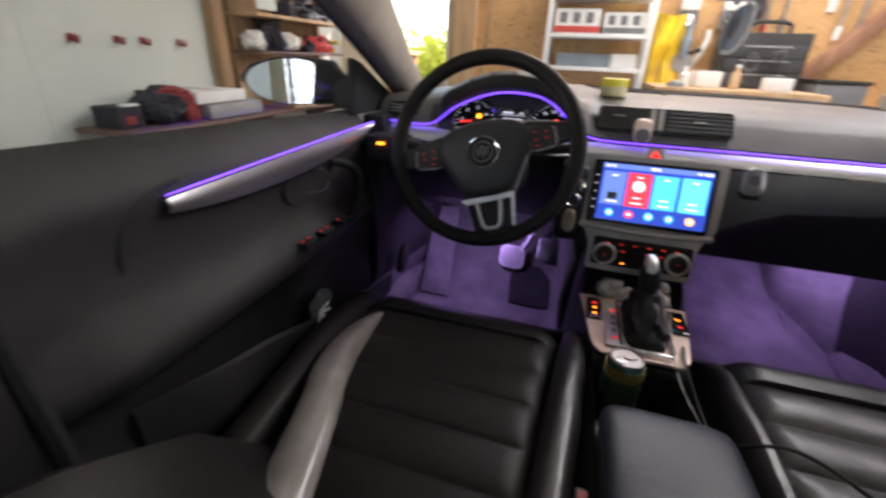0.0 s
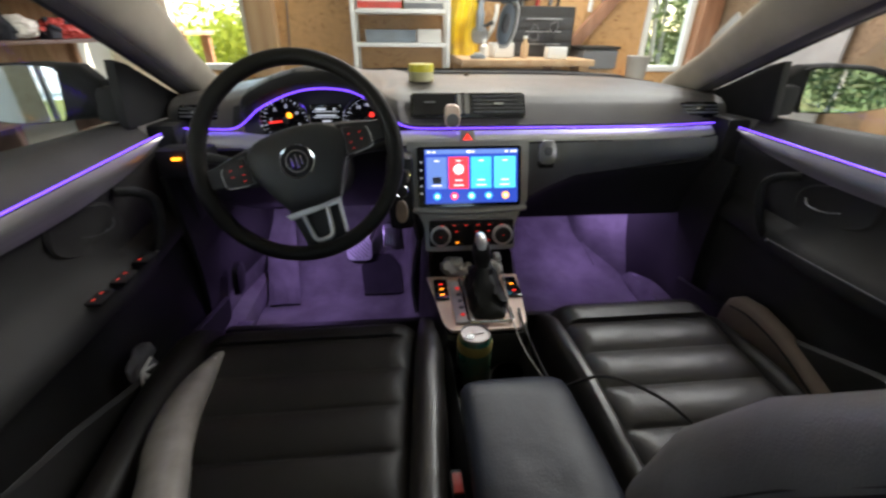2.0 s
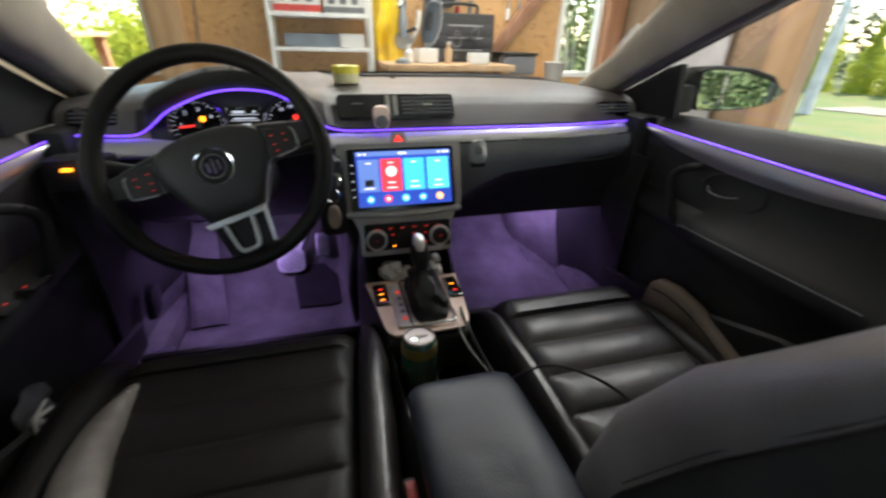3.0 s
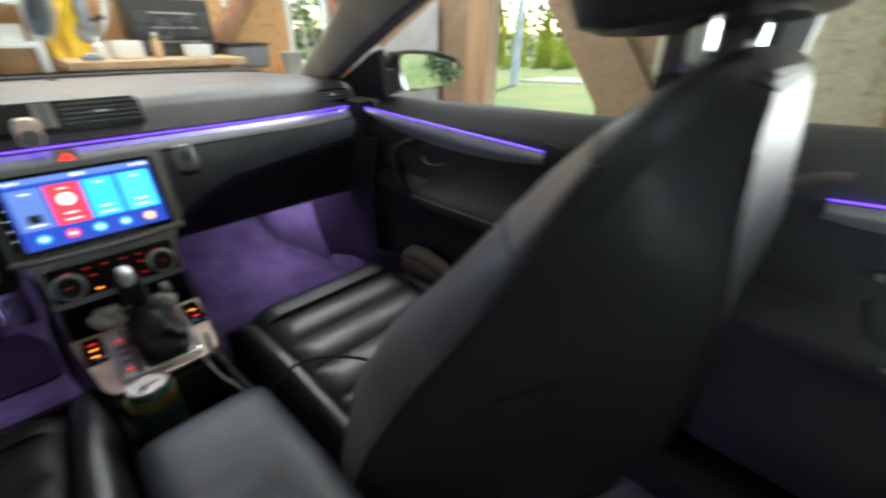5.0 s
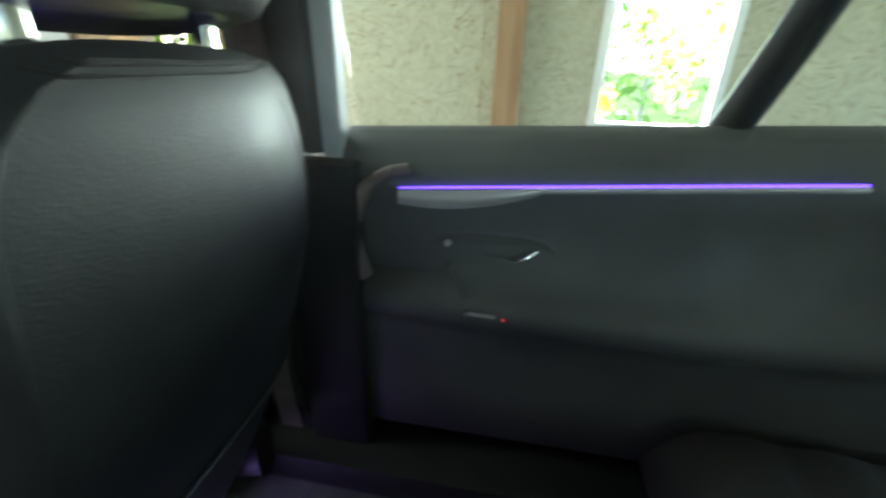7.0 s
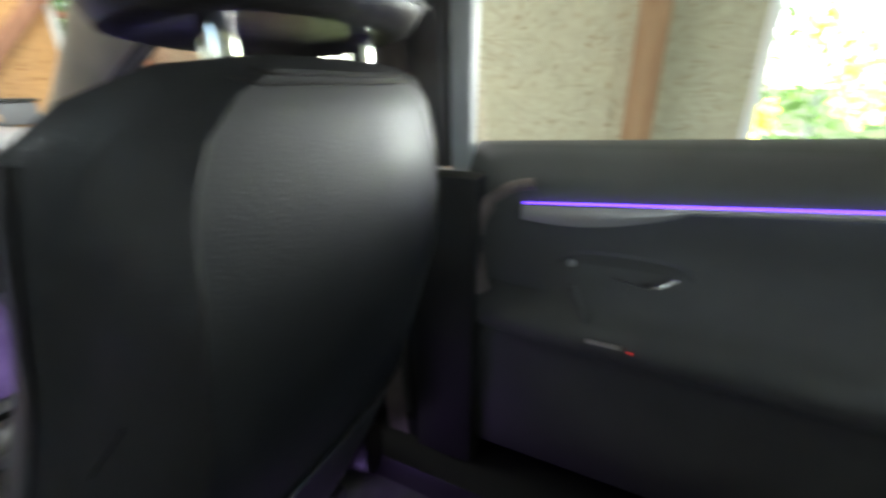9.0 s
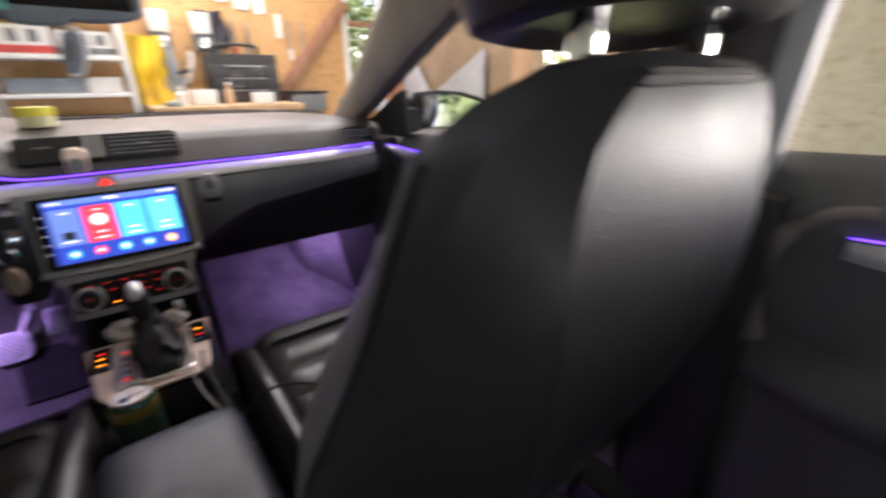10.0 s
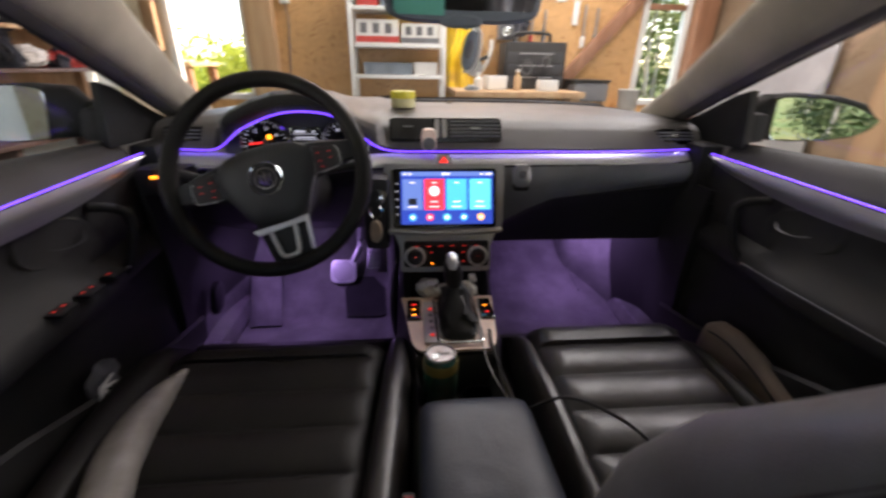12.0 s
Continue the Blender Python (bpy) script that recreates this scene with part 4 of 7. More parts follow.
part("roof", prism([(-7.0, 2.31), (-2.4, 2.31), (-4.7, 3.3)], (0, -8.8, 0), (1, 0, 0), (0, 0, 1), 1.8, 0.01), "grey", shed)
for k in range(9):
    part("siding_board", box((-6.8, -8.998, 0.0 + 0.25 * k), (-2.6, -8.97, 0.225 + 0.25 * k), 0.006), "wall_blue", shed)
for i in range(8):
    tree("conifer", "young bright green conifer in the garden", (14.6 + 0.47 * i + 0.2 * (i % 2), 12.8 - 0.83 * i, G), 2.1 + 0.25 * ((i * 7) % 3), 0.55, "leaf_yellow", 20 + i, True, 2600, 0.04)
# a far clipped hedge and a pale gravel path across the lawn
def far_hedge(rng):
    k = rng.uniform(-5, 16)
    return (18.2 + 0.47 * k + rng.gauss(0, 0.4), 14.8 - 0.83 * k, G + rng.uniform(0, 1) ** 0.8 * (2.8 + 0.35 * math.sin(1.7 * k) + 0.2 * math.sin(5.1 * k)))


v, f = crown_mesh(far_hedge, 12000, 0.13, 77)
me = bpy.data.meshes.new("hedge")
me.from_pydata(v, [], f)
me.materials.append(M["leaf_dark"])
tagged(new("hedge", me), "dense dark green hedge at the garden's edge", "hedge", kind="stuff")
v, f = crown_mesh(lambda rng: (rng.uniform(1.6, 7.0), 7.2 + rng.gauss(0, 0.35), G + rng.uniform(0, 1) ** 0.8 * (2.9 + 0.5 * math.sin(rng.uniform(0, 6)))), 9000, 0.075, 78)
me = bpy.data.meshes.new("hedge")
me.from_pydata(v, [], f)
me.materials.append(M["leaf"])
tagged(new("hedge", me), "loose green hedge outside the narrow window", "hedge", kind="stuff")
solo("path", sheet(lambda u, v: (lerp(10.6, 12.4, v) + 3.2 * u + 0.25 * math.sin(9 * u), lerp(7.6, -4.0, u), G + 0.012), 40, 4, -0.01), "gravel", "pale gravel path across the lawn", "path", kind="structure")
tree("birch", "slender pale-barked tree in the garden", (9.7, 7.05, G), 6.0, 1.3, "leaf_yellow", 41, False, 1400, 0.12, 0.5)
for i, (xx, yy, hh, rr, mm) in enumerate(((-1.9, 5.4, 1.25, 0.7, "leaf_yellow"), (-2.9, 6.0, 1.35, 0.9, "leaf_yellow"), (-1.2, 6.8, 1.3, 0.8, "leaf_yellow"), (2.75, 5.2, 2.2, 0.75, "leaf"), (3.3, 6.0, 2.8, 0.9, "leaf"),
                                          (4.2, -0.9, 2.1, 0.7, "leaf_fresh"), (5.6, -1.6, 2.6, 0.9, "leaf_fresh"), (25, 11, 5, 3, "leaf_yellow"), (26, 6, 5, 3, "leaf"), (22, 18, 5.5, 3, "leaf_yellow"), (-4, -14, 4, 2, "leaf"), (3, -16, 5, 2.4, "leaf"), (8, -12, 5, 2.4, "leaf"), (0.6, -5.6, 2.0, 0.7, "leaf_dark"), (3.0, -6.6, 1.9, 0.7, "leaf_dark"), (2.3, -7.5, 1.6, 0.7, "leaf_dark"))):
    tree("shrub", "leafy shrub standing in daylight", (xx, yy, G), hh, rr, mm, 60 + i, False, 360 if i in (5, 6) else 2200 if i < 7 else 1500 if i > 12 else 2500, 0.04)


# vine tendrils hanging outside the small east window
def vine(y0, z0, z1, seed, mat):
    rng = random.Random(seed)
    stem = smooth_line([(2.482 + 0.004 * rng.random(), y0 + 0.05 * rng.uniform(-1, 1) * k / 4, lerp(z0, z1, k / 4)) for k in range(5)], 4)
    t = thing("vine", stem[0], "yellow-green vine tendril hanging outside the window", "vine", "vines at the window")
    part("stem", tube(stem, 0.0022, 6), "bark", t)
    leaves = bmesh.new()
    for q in stem[2:]:
        for _ in range(2):
            o = q + Vector((rng.uniform(-0.015, 0.012), rng.uniform(-0.05, 0.05), rng.uniform(-0.03, 0.03)))
            a, r = rng.uniform(0, 6.28), rng.uniform(0.014, 0.026)
            ring = [o + Vector((0.006 * math.cos(3 * b + a), r * k * math.cos(b + a), r * k * math.sin(b + a))) for b, k in ((0, 1.35), (0.7, 0.8), (1.3, 1.0), (2.2, 0.75), (3.14, 0.6), (4.1, 0.75), (5.0, 1.0), (5.6, 0.8))]
            c = leaves.verts.new(o)
            vs = [leaves.verts.new(p) for p in ring]
            for i in range(8):
                leaves.faces.new((c, vs[i], vs[(i + 1) % 8]))
    part("leaves", leaves, mat, t)


for k, (vy, za, zb) in enumerate(((-0.80, 1.43, 1.08), (-0.88, 1.40, 0.98), (-0.70, 1.44, 1.25), (-1.02, 1.44, 1.22), (-0.58, 1.02, 0.90), (-0.94, 1.20, 0.95))):
    vine(vy, za, zb, 300 + k, "vine" if k not in (3, 4) else "vine_yellow")


# ---- the car: shell, floor, pillars and glass ----
shell = thing("saloon_car", (0, 0.3, 0.28), "silver saloon car body standing in the garage", "car body")


def floor_pt(u, v):
    x = lerp(-0.72, 0.72, u)
    y = lerp(-1.1, 1.78, v)
    z = 0.285 + (max(0, y - 1.33) ** 1.1) * 0.72 + 0.012 * noise.noise(Vector((x * 4, y * 4, 0)))
    z += 0.17 * math.exp(-(x / 0.13) ** 4) * (1 if y < 1.3 else max(0, 1 - (y - 1.3) * 2))
    return (x, y, z)


part("floor_carpet", sheet(floor_pt, 48, 60, -0.02), "carpet", shell, "worn grey carpet on the car floor")
for s in (-1, 1):
    # kick panels beside the footwells, with the swell of the wheel arch
    def kick(u, v, s=s):
        y = lerp(1.06, 1.78, u)
        x = 0.715 - (0.19 if s > 0 else 0.05) * max(0, min(1, (y - 1.24 + 0.10 * v) / 0.30)) ** 1.4
        return (s * (x - 0.02 * math.sin(math.pi * v) ** 2), y, lerp(0.28, 0.80, v))
    if s > 0:
        part("kick_panel", sheet(lambda u, v: kick(lerp(0.40, 1.0, u), v), 14, 10, 0.01), "carpet", shell)
        part("side_trim", sheet(lambda u, v: kick(0.40 * u, v), 8, 10, 0.01), "black", shell, "black plastic trim beside the footwell")
    else:
        part("kick_panel", sheet(lambda u, v: kick(u, 0.30 * v), 16, 6, -0.01), "carpet", shell)
        part("side_trim", sheet(lambda u, v: kick(u, lerp(0.30, 1.0, v)), 16, 8, -0.01), "black", shell, "black plastic trim beside the footwell")
        part("bonnet_latch", loft([oval((-0.655 + 0.016 * d, 1.16, 0.50), (0, 1, 0), (0, 0.3, 1), a, a * 1.5, 2.6, 20) for d, a in ((0, 0.030), (1, 0.028), (1.4, 0.018))]), "black", shell, "black bonnet latch lever")
    part("kick_trim", sheet(lambda u, v, s=s: (s * (0.700 - 0.02 * math.sin(math.pi * v)), lerp(1.05, 1.10 + 0.14 * v, u), lerp(0.36, 0.84, v)), 8, 8, 0.012), "black", shell, "black plastic kick trim")
    part("door_sill", box((s * 0.71 - 0.10, -1.1, 0.27), (s * 0.71 + 0.10, 0.86, 0.372), 0.02), "black", shell)
    part("sill_carpet", box((s * 0.72 - 0.075, 0.86, 0.27), (s * 0.72 + 0.075, 1.46, 0.370), 0.045), "carpet", shell)
    part("sill_plate", box((s * 0.64 - 0.022, 0.62, 0.3725), (s * 0.64 + 0.022, 1.12, 0.375), 0.001), "steel", shell)
    # lower outer side
    side = [(0.93, 0.35), (0.94, 0.6), (0.925, 0.85), (0.85, 0.945)]
    rings = [[(s * (sx - 0.06 * max(0, abs(y) / 2.2) ** 3), y, sz) for sx, sz in side] + [(s * (sx - 0.012 - 0.06 * max(0, abs(y) / 2.2) ** 3), y, sz) for sx, sz in side[::-1]] for y in (-2.2, -1.5, -0.7, 0.1, 0.9, 1.6, 2.3)]
    part("side_panel", loft(rings), "paint", shell)
    # A-pillar, B-pillar and rear pillar linings
    p0, p1 = Vector((s * 0.712, 1.40, 0.995)), Vector((s * 0.636, 0.69, 1.284))
    d = (p1 - p0).normalized()
    inward = Vector((-0.3 * s, 0.5, 0.84))
    u = (inward - d * inward.dot(d)).normalized()
    v = d.cross(u)
    flare = [(k, table([(-0.05, 0.042), (0.2, 0.043), (0.5, 0.058), (0.8, 0.078), (1.25, 0.105)], k)[0]) for k in (-0.05, 0.1, 0.2, 0.3, 0.4, 0.5, 0.6, 0.7, 0.8, 0.9, 1.1, 1.25)]
    rings = [oval(p0.lerp(p1, k) + u * (w - 0.042) + Vector((0, 0, 0.012 * math.sin(math.pi * min(1, k)) + 0.25 * max(0, k - 1.0) ** 1.5)), u, v, w, 0.036, 3.0, 20) for k, w in flare]
    part("pillar_lining", loft(rings), "pillar", shell, "beige fabric-covered windscreen pillar")
    # dark tube painted in for the shade on the pillar's lower half
    under = [p0.lerp(p1, k) - u * 0.026 + Vector((s * 0.010, -0.012, 0.010 * math.sin(math.pi * k))) for k in (-0.02, 0.2, 0.4, 0.6, 0.8, 1.0, 1.2)]
    part("pillar_shade", tube(smooth_line(under, 3), 0.024, 12), "pillar_shaded", shell, "windscreen pillar's shaded lower side, painted dark grey")
    seal = [p0.lerp(p1, k) + Vector((s * 0.024, -0.034, -0.030 + 0.006 * math.sin(math.pi * k))) for k in (-0.06, 0.0, 0.2, 0.4, 0.6, 0.8, 1.0, 1.25)]
    part("window_seal", tube(smooth_line(seal, 3), 0.012), "rubber", shell, "black rubber window seal")
    # door pillar: shaded inner face painted dark, window-lit rear edge painted pale
    rings = [[(s * (lerp(0.735, 0.615, k) + ox), lerp(0.165, 0.115, k) + oy, lerp(0.97, 1.36, k)) for ox, oy in ((0.02, 0.002), (-0.012, 0.006), (-0.022, 0.016), (-0.022, 0.10), (-0.012, 0.140), (0.02, 0.150))] for k in (0, 0.25, 0.5, 0.75, 1)]
    part("pillar_lining", loft(rings), "pillar_shaded", shell, "door pillar lining with its shaded inner face painted dark")
    rings = [[(s * (lerp(0.735, 0.615, k) + ox), lerp(0.165, 0.115, k) + oy, lerp(0.965, 1.36, k)) for ox, oy in ((0.022, -0.028), (-0.006, -0.028), (-0.014, -0.018), (-0.014, 0.0015), (0.022, 0.0015))] for k in (0, 0.25, 0.5, 0.75, 1)]
    part("pillar_lit_edge", loft(rings), "pillar_lit", shell, "door pillar's lit edge painted pale grey")
    part("door_seal", tube(smooth_line([(s * 0.700, 0.236, 0.36), (s * 0.668, 0.236, 0.60), (s * 0.690, 0.236, 0.85), (s * 0.722, 0.234, 0.975)], 5), 0.012, 8), "black_mat", shell, "black rubber door seal")
    part("pillar_base", box((s * 0.70 - 0.03, 0.10, 0.32), (s * 0.70 + 0.03, 0.225, 0.965), 0.012), "black", shell)
    rings = [[(s * (lerp(0.74, 0.60, k) + ox), lerp(-1.05, -0.62, k) + oy, lerp(1.03, 1.36, k)) for ox, oy in ((0.02, -0.25), (-0.03, -0.2), (-0.03, 0.05), (0.02, 0.06))] for k in (0, 0.33, 0.66, 1)]
    part("pillar_lining", loft(rings), "headliner", shell, "grey rear pillar lining")
    part("window_divider", tube([(s * 0.800, -0.455, 1.0), (s * 0.752, -0.492, 1.15), (s * 0.700, -0.535, 1.34)], 0.028), "rubber", shell)
    # side window panes
    for y0, y1 in ((0.22, 1.06), (-0.47, 0.11), (-0.98, -0.48)):
        pane = sheet(lambda a, b, s=s, y0=y0, y1=y1: (s * (0.775 - 0.14 * b), lerp(y0, y1 - (0.45 * b if y1 > 1 else 0), a), lerp(0.94, 1.34, b)), 2, 4, 0.004)
        g = part("side_window", pane, "glass", shell)
        g.visible_shadow = False
    part("roof_rail", tube(smooth_line([(s * 0.575, 0.60, 1.35), (s * 0.60, 0.1, 1.375), (s * 0.58, -0.7, 1.36)], 5), 0.035), "headliner", shell)
    part("grab_handle", tube(smooth_line([(s * 0.612, 0.62, 1.31), (s * 0.585, 0.60, 1.262), (s * 0.575, 0.53, 1.262), (s * 0.572, 0.42, 1.285), (s * 0.60, 0.40, 1.34)], 5), 0.016), "edge_brown", shell, "dark brown roof grab handle")

part("headliner", sheet(lambda a, b: (lerp(-0.61, 0.61, a), lerp(-0.75, 0.62, b), 1.385 - 0.03 * (2 * a - 1) ** 2), 8, 8, 0.012), "headliner", shell, "pale fabric roof lining")
part("roof_panel", sheet(lambda a, b: (lerp(-0.66, 0.66, a), lerp(-0.8, 0.66, b), 1.42 - 0.04 * (2 * a - 1) ** 2), 8, 8, 0.01), "paint", shell)
g = part("windscreen", sheet(lambda a, b: (lerp(-0.71, 0.71, a) * (1 - 0.18 * b), lerp(1.86, 0.62, b) - 0.38 * (2 * a - 1) ** 2 * (1 - b), lerp(0.985, 1.375, b ** 0.9)), 16, 12, 0.005), "glass", shell)
g.visible_shadow = False
g = part("rear_window", sheet(lambda a, b: (lerp(-0.6, 0.6, a), lerp(-1.75, -0.78, b), lerp(1.02, 1.36, b)), 6, 6, 0.005), "glass", shell)
g.visible_shadow = False
part("parcel_shelf", box((-0.66, -1.8, 0.98), (0.66, -1.16, 1.01), 0.01), "carpet", shell)
part("scuttle", box((-0.68, 1.74, 0.93), (0.68, 1.98, 0.96), 0.01), "black", shell)
part("bonnet", sheet(lambda a, b: (lerp(-0.78, 0.78, a), lerp(1.95, 2.75, b), 0.95 - 0.14 * b ** 2 - 0.05 * (2 * a - 1) ** 2), 10, 8, 0.01), "paint", shell)
part("bulkhead", box((-0.74, 1.80, 0.25), (0.74, 1.84, 0.97), 0.01), "black", shell)
part("boot_lid", box((-0.75, -2.25, 0.90), (0.75, -1.75, 1.0), 0.04), "paint", shell)
for sx in (-1, 1):
    for yy in (1.45, -1.25):
        t = part("wheel", lathe([(0.30, -0.1), (0.325, -0.08), (0.325, 0.08), (0.30, 0.1), (0.2, 0.1), (0.19, 0.06), (0.0, 0.06)], (sx * 0.83, yy, 0.326), (sx, 0, 0), 28), "rubber", shell)
        part("rim", lathe([(0.215, 0.101), (0.2, 0.11), (0.05, 0.09), (0.0, 0.09)], (sx * 0.83, yy, 0.326), (sx, 0, 0), 28), "silver", t)

# floor mats
for mx in (-0.42, 0.42):
    def mat_pt(u, v, mx=mx):
        x, y = mx + lerp(-0.21, 0.21, u), lerp(0.86, 1.52, v)
        p = floor_pt((x + 0.72) / 1.44, (y + 1.1) / 2.88)
        return (x, y, p[2] + 0.012)
    solo("floor_mat", sheet(mat_pt, 16, 22, -0.008), "carpet", "grey carpet mat in the footwell", "floor mat", "floor mats")
def on_floor(x, y, up):
    return Vector((x, y, floor_pt((x + 0.72) / 1.44, (y + 1.1) / 2.88)[2] + up))


def heel(u, v):
    narrow = max(0, (v - 0.72) / 0.28)
    x = lerp(lerp(-0.312, -0.335, v) + 0.055 * narrow, lerp(-0.172, -0.190, v) - 0.035 * narrow, u)
    return on_floor(x, lerp(1.318, 1.47, v), 0.026)


solo("heel_pad", sheet(heel, 8, 14, -0.008), "black_mat", "black rubber heel pad on the driver's mat", "heel pad")

for cx, cy in ((0.32, 1.362), (0.343, 1.37), (0.436, 1.349), (0.30, 1.31), (0.385, 1.30)):
    q = on_floor(cx, cy, 0.0145)
    solo("crumb", box(q - Vector((0.004, 0.003, 0.0)), q + Vector((0.004, 0.003, 0.003)), 0.001), "card", "scrap of white paper on the carpet mat", "scrap", "paper scraps on the mat")

# pedals and footrest
bp = thing("brake_pedal", (-0.33, 1.42, 0.42), "wide ribbed steel brake pedal on a bent arm", "pedal")
BV = Vector((0, 0.5, 0.87)).normalized()
pad_o = [oval(Vector((-0.331, 1.45, 0.430)) + Vector((0, -0.87, 0.5)) * d, (1, 0, -0.03), BV, 0.046 * g, 0.043 * g, 4.5, 28) for d, g in ((0.0, 0.97), (0.006, 1.0), (0.012, 0.96))]
part("pad", loft(pad_o), "steel", bp)
for k in range(7):
    q = Vector((-0.331, 1.45, 0.430)) + Vector((0, -0.87, 0.5)) * 0.0125
    d = Vector((0.7, 0, 0)) - BV * 0.7
    m = Vector((1, 0, 0)) * 0.7 + BV * 0.7
    o = q + m * (0.0107 * (k - 3))
    half = 0.044 - 0.0073 * abs(k - 3)
    part("rib", tube([o - d * half, o + d * half], 0.0024, 6), "grey", bp)
part("arm", tube(smooth_line([(-0.30, 1.47, 0.455), (-0.27, 1.50, 0.54), (-0.262, 1.53, 0.78)], 5), 0.013), "steel", bp)
ap = thing("accelerator_pedal", (-0.225, 1.5, 0.45), "narrow accelerator pedal on the footwell floor", "pedal")
part("pad", box((-0.245, 1.47, 0.43), (-0.200, 1.485, 0.51), 0.006, Matrix.Rotation(radians(-30), 4, "X")), "steel", ap)
for k in range(4):
    part("rib", box((-0.240 + 0.011 * k, 1.462, 0.438), (-0.236 + 0.011 * k, 1.472, 0.50), 0.0015, Matrix.Rotation(radians(-30), 4, "X")), "rubber", ap)
part("arm", tube(smooth_line([(-0.222, 1.50, 0.49), (-0.20, 1.54, 0.56), (-0.19, 1.58, 0.74)], 4), 0.009, 8), "black", ap)
fr = thing("foot_rest", (-0.60, 1.45, 0.36), "grey carpeted foot rest beside the pedals", "foot rest")
part("pad", sheet(lambda u, v: (lerp(-0.632 - 0.03 * v, -0.525 - 0.04 * v, u), 1.290 + 0.252 * v, lerp(0.312, 0.56, v) - 0.006 * abs(2 * u - 1) ** 6), 10, 10, 0.05), "carpet", fr)

# ---- dashboard ----
STRIP = [(-0.705, 0.928), (-0.64, 0.926), (-0.575, 0.926), (-0.545, 0.934), (-0.515, 0.953), (-0.48, 0.979), (-0.43, 1.003), (-0.38, 1.018), (-0.33, 1.022), (-0.275, 1.016), (-0.235, 0.997), (-0.195, 0.962), (-0.165, 0.938), (-0.135, 0.928), (-0.09, 0.925), (0.0, 0.925), (0.2, 0.925), (0.45, 0.925), (0.673, 0.927)]


def strip_z(x):
    return table(STRIP, x)[0]


def strip_y(x):
    g = min(1, max(0, (strip_z(x) - 0.926) / 0.05))
    edge = max(0, (abs(x) - 0.5) / 0.2)
    return lerp(1.135 + 0.03 * min(1, edge), 1.105, g)


def hood(x):
    g = min(1, max(0, (strip_z(x) - 0.928) / 0.045))
    return g * g * (3 - 2 * g)


def back_y(x):
    return 1.80 - 0.40 * (abs(x) / 0.72) ** 3.2


PROFILE = [(0.0, 1.0, 0.995), (0.12, 0.9, 1.006), (0.30, 0.70, 1.014), (0.50, 0.42, 1.014), (0.64, 0.22, 1.004), (0.74, 0.12, 0.99), (0.82, 0.075, 0.975), (0.90, 0.04, 0.955), (1.0, 0.0, 0.93)]


def dash_top(u, v):
    x = lerp(-0.725, 0.725, u)
    sy, sz, by = strip_y(x), strip_z(x), back_y(x)
    k, z = table(PROFILE, v)
    y = lerp(sy + 0.008, by, k)
    z = z - 0.03 * max(0, (abs(x) - 0.45) / 0.27) ** 2 * (1 - 0.3 * v)
    z = z + (sz - 0.926) * (0.25 + 0.75 * v)
    h = hood(x)
    if h > 0:
        # the cowl over the dials stands towards the driver and is open below
        zz = table([(0, 0.995), (0.3, 1.03), (0.55, sz + 0.045), (0.8, sz + 0.05), (0.9, sz + 0.042), (0.94, sz + 0.02), (1.0, sz + 0.004)], v)[0]
        yy = table([(0, by), (0.3, 1.5), (0.55, 1.22), (0.8, 1.065), (0.9, 1.045), (0.94, 1.05), (1.0, 1.10)], v)[0]
        y, z = lerp(y, yy, h), lerp(z, zz, h)
    return (x, y, z)


dash = thing("dashboard", (0, 1.4, 0.9), "dark dashboard with aluminium trim and a glowing light line", "dashboard")
part("top_pad", sheet(dash_top, 120, 44, -0.012), "dash", dash, "dark grey soft-touch dashboard top")
def visor(u, v):
    x, y, z = dash_top((lerp(-0.565, -0.165, u) + 0.725) / 1.45, lerp(0.82, 0.992, v))
    return (x, y - 0.0035, z - 0.0015)


part("cowl_visor", sheet(visor, 60, 12, -0.002), "black", dash, "black inner face of the dial cowl")
line = smooth_line([(x, strip_y(x) - 0.006, z) for x, z in STRIP], 4)
part("light_line", tube(line, 0.0019, 8), "led", dash, "violet glowing light line")


def trim_z(x):
    return table([(-0.72, 0.885), (-0.60, 0.888), (-0.5, 0.885), (-0.13, 0.890), (0.0, 0.893), (0.13, 0.893), (0.66, 0.898), (0.69, 0.905)], x)[0]


def trim_pt(u, v):
    x = lerp(-0.70, 0.672, u)
    top = min(strip_z(x), 0.927) - 0.007
    return (x, strip_y(x) - 0.004 - 0.022 * math.sin(v * 1.5) + 0.004, lerp(top, trim_z(x), v))


part("trim_band", sheet(trim_pt, 90, 8, -0.006), "alu", dash, "brushed aluminium trim band")


def low_z(x):
    return table([(0.10, 0.725), (0.147, 0.728), (0.23, 0.772), (0.3, 0.80), (0.45, 0.815), (0.62, 0.832), (0.70, 0.84)], x)[0]


def glove(u, v):
    x = lerp(0.125, 0.695, u)
    z = lerp(trim_z(x) - 0.004, low_z(x), v)
    return (x, 1.108 + 0.03 * (x / 0.7) ** 2 + 0.012 * v * v - 0.012 * math.sin(math.pi * v), z)


part("glovebox_front", sheet(glove, 40, 12, -0.012), "dash_low", dash, "blue-grey plastic glovebox front")


def underside(u, v):
    x = lerp(0.125, 0.70, u)
    if v < 0.4:
        return (x, lerp(1.135, 1.215, (v / 0.4) ** 0.7), lerp(low_z(x) + 0.004, 0.652, v / 0.4))
    return (x, lerp(1.215, 1.70, (v - 0.4) / 0.6), lerp(0.652, 0.635, (v - 0.4) / 0.6))


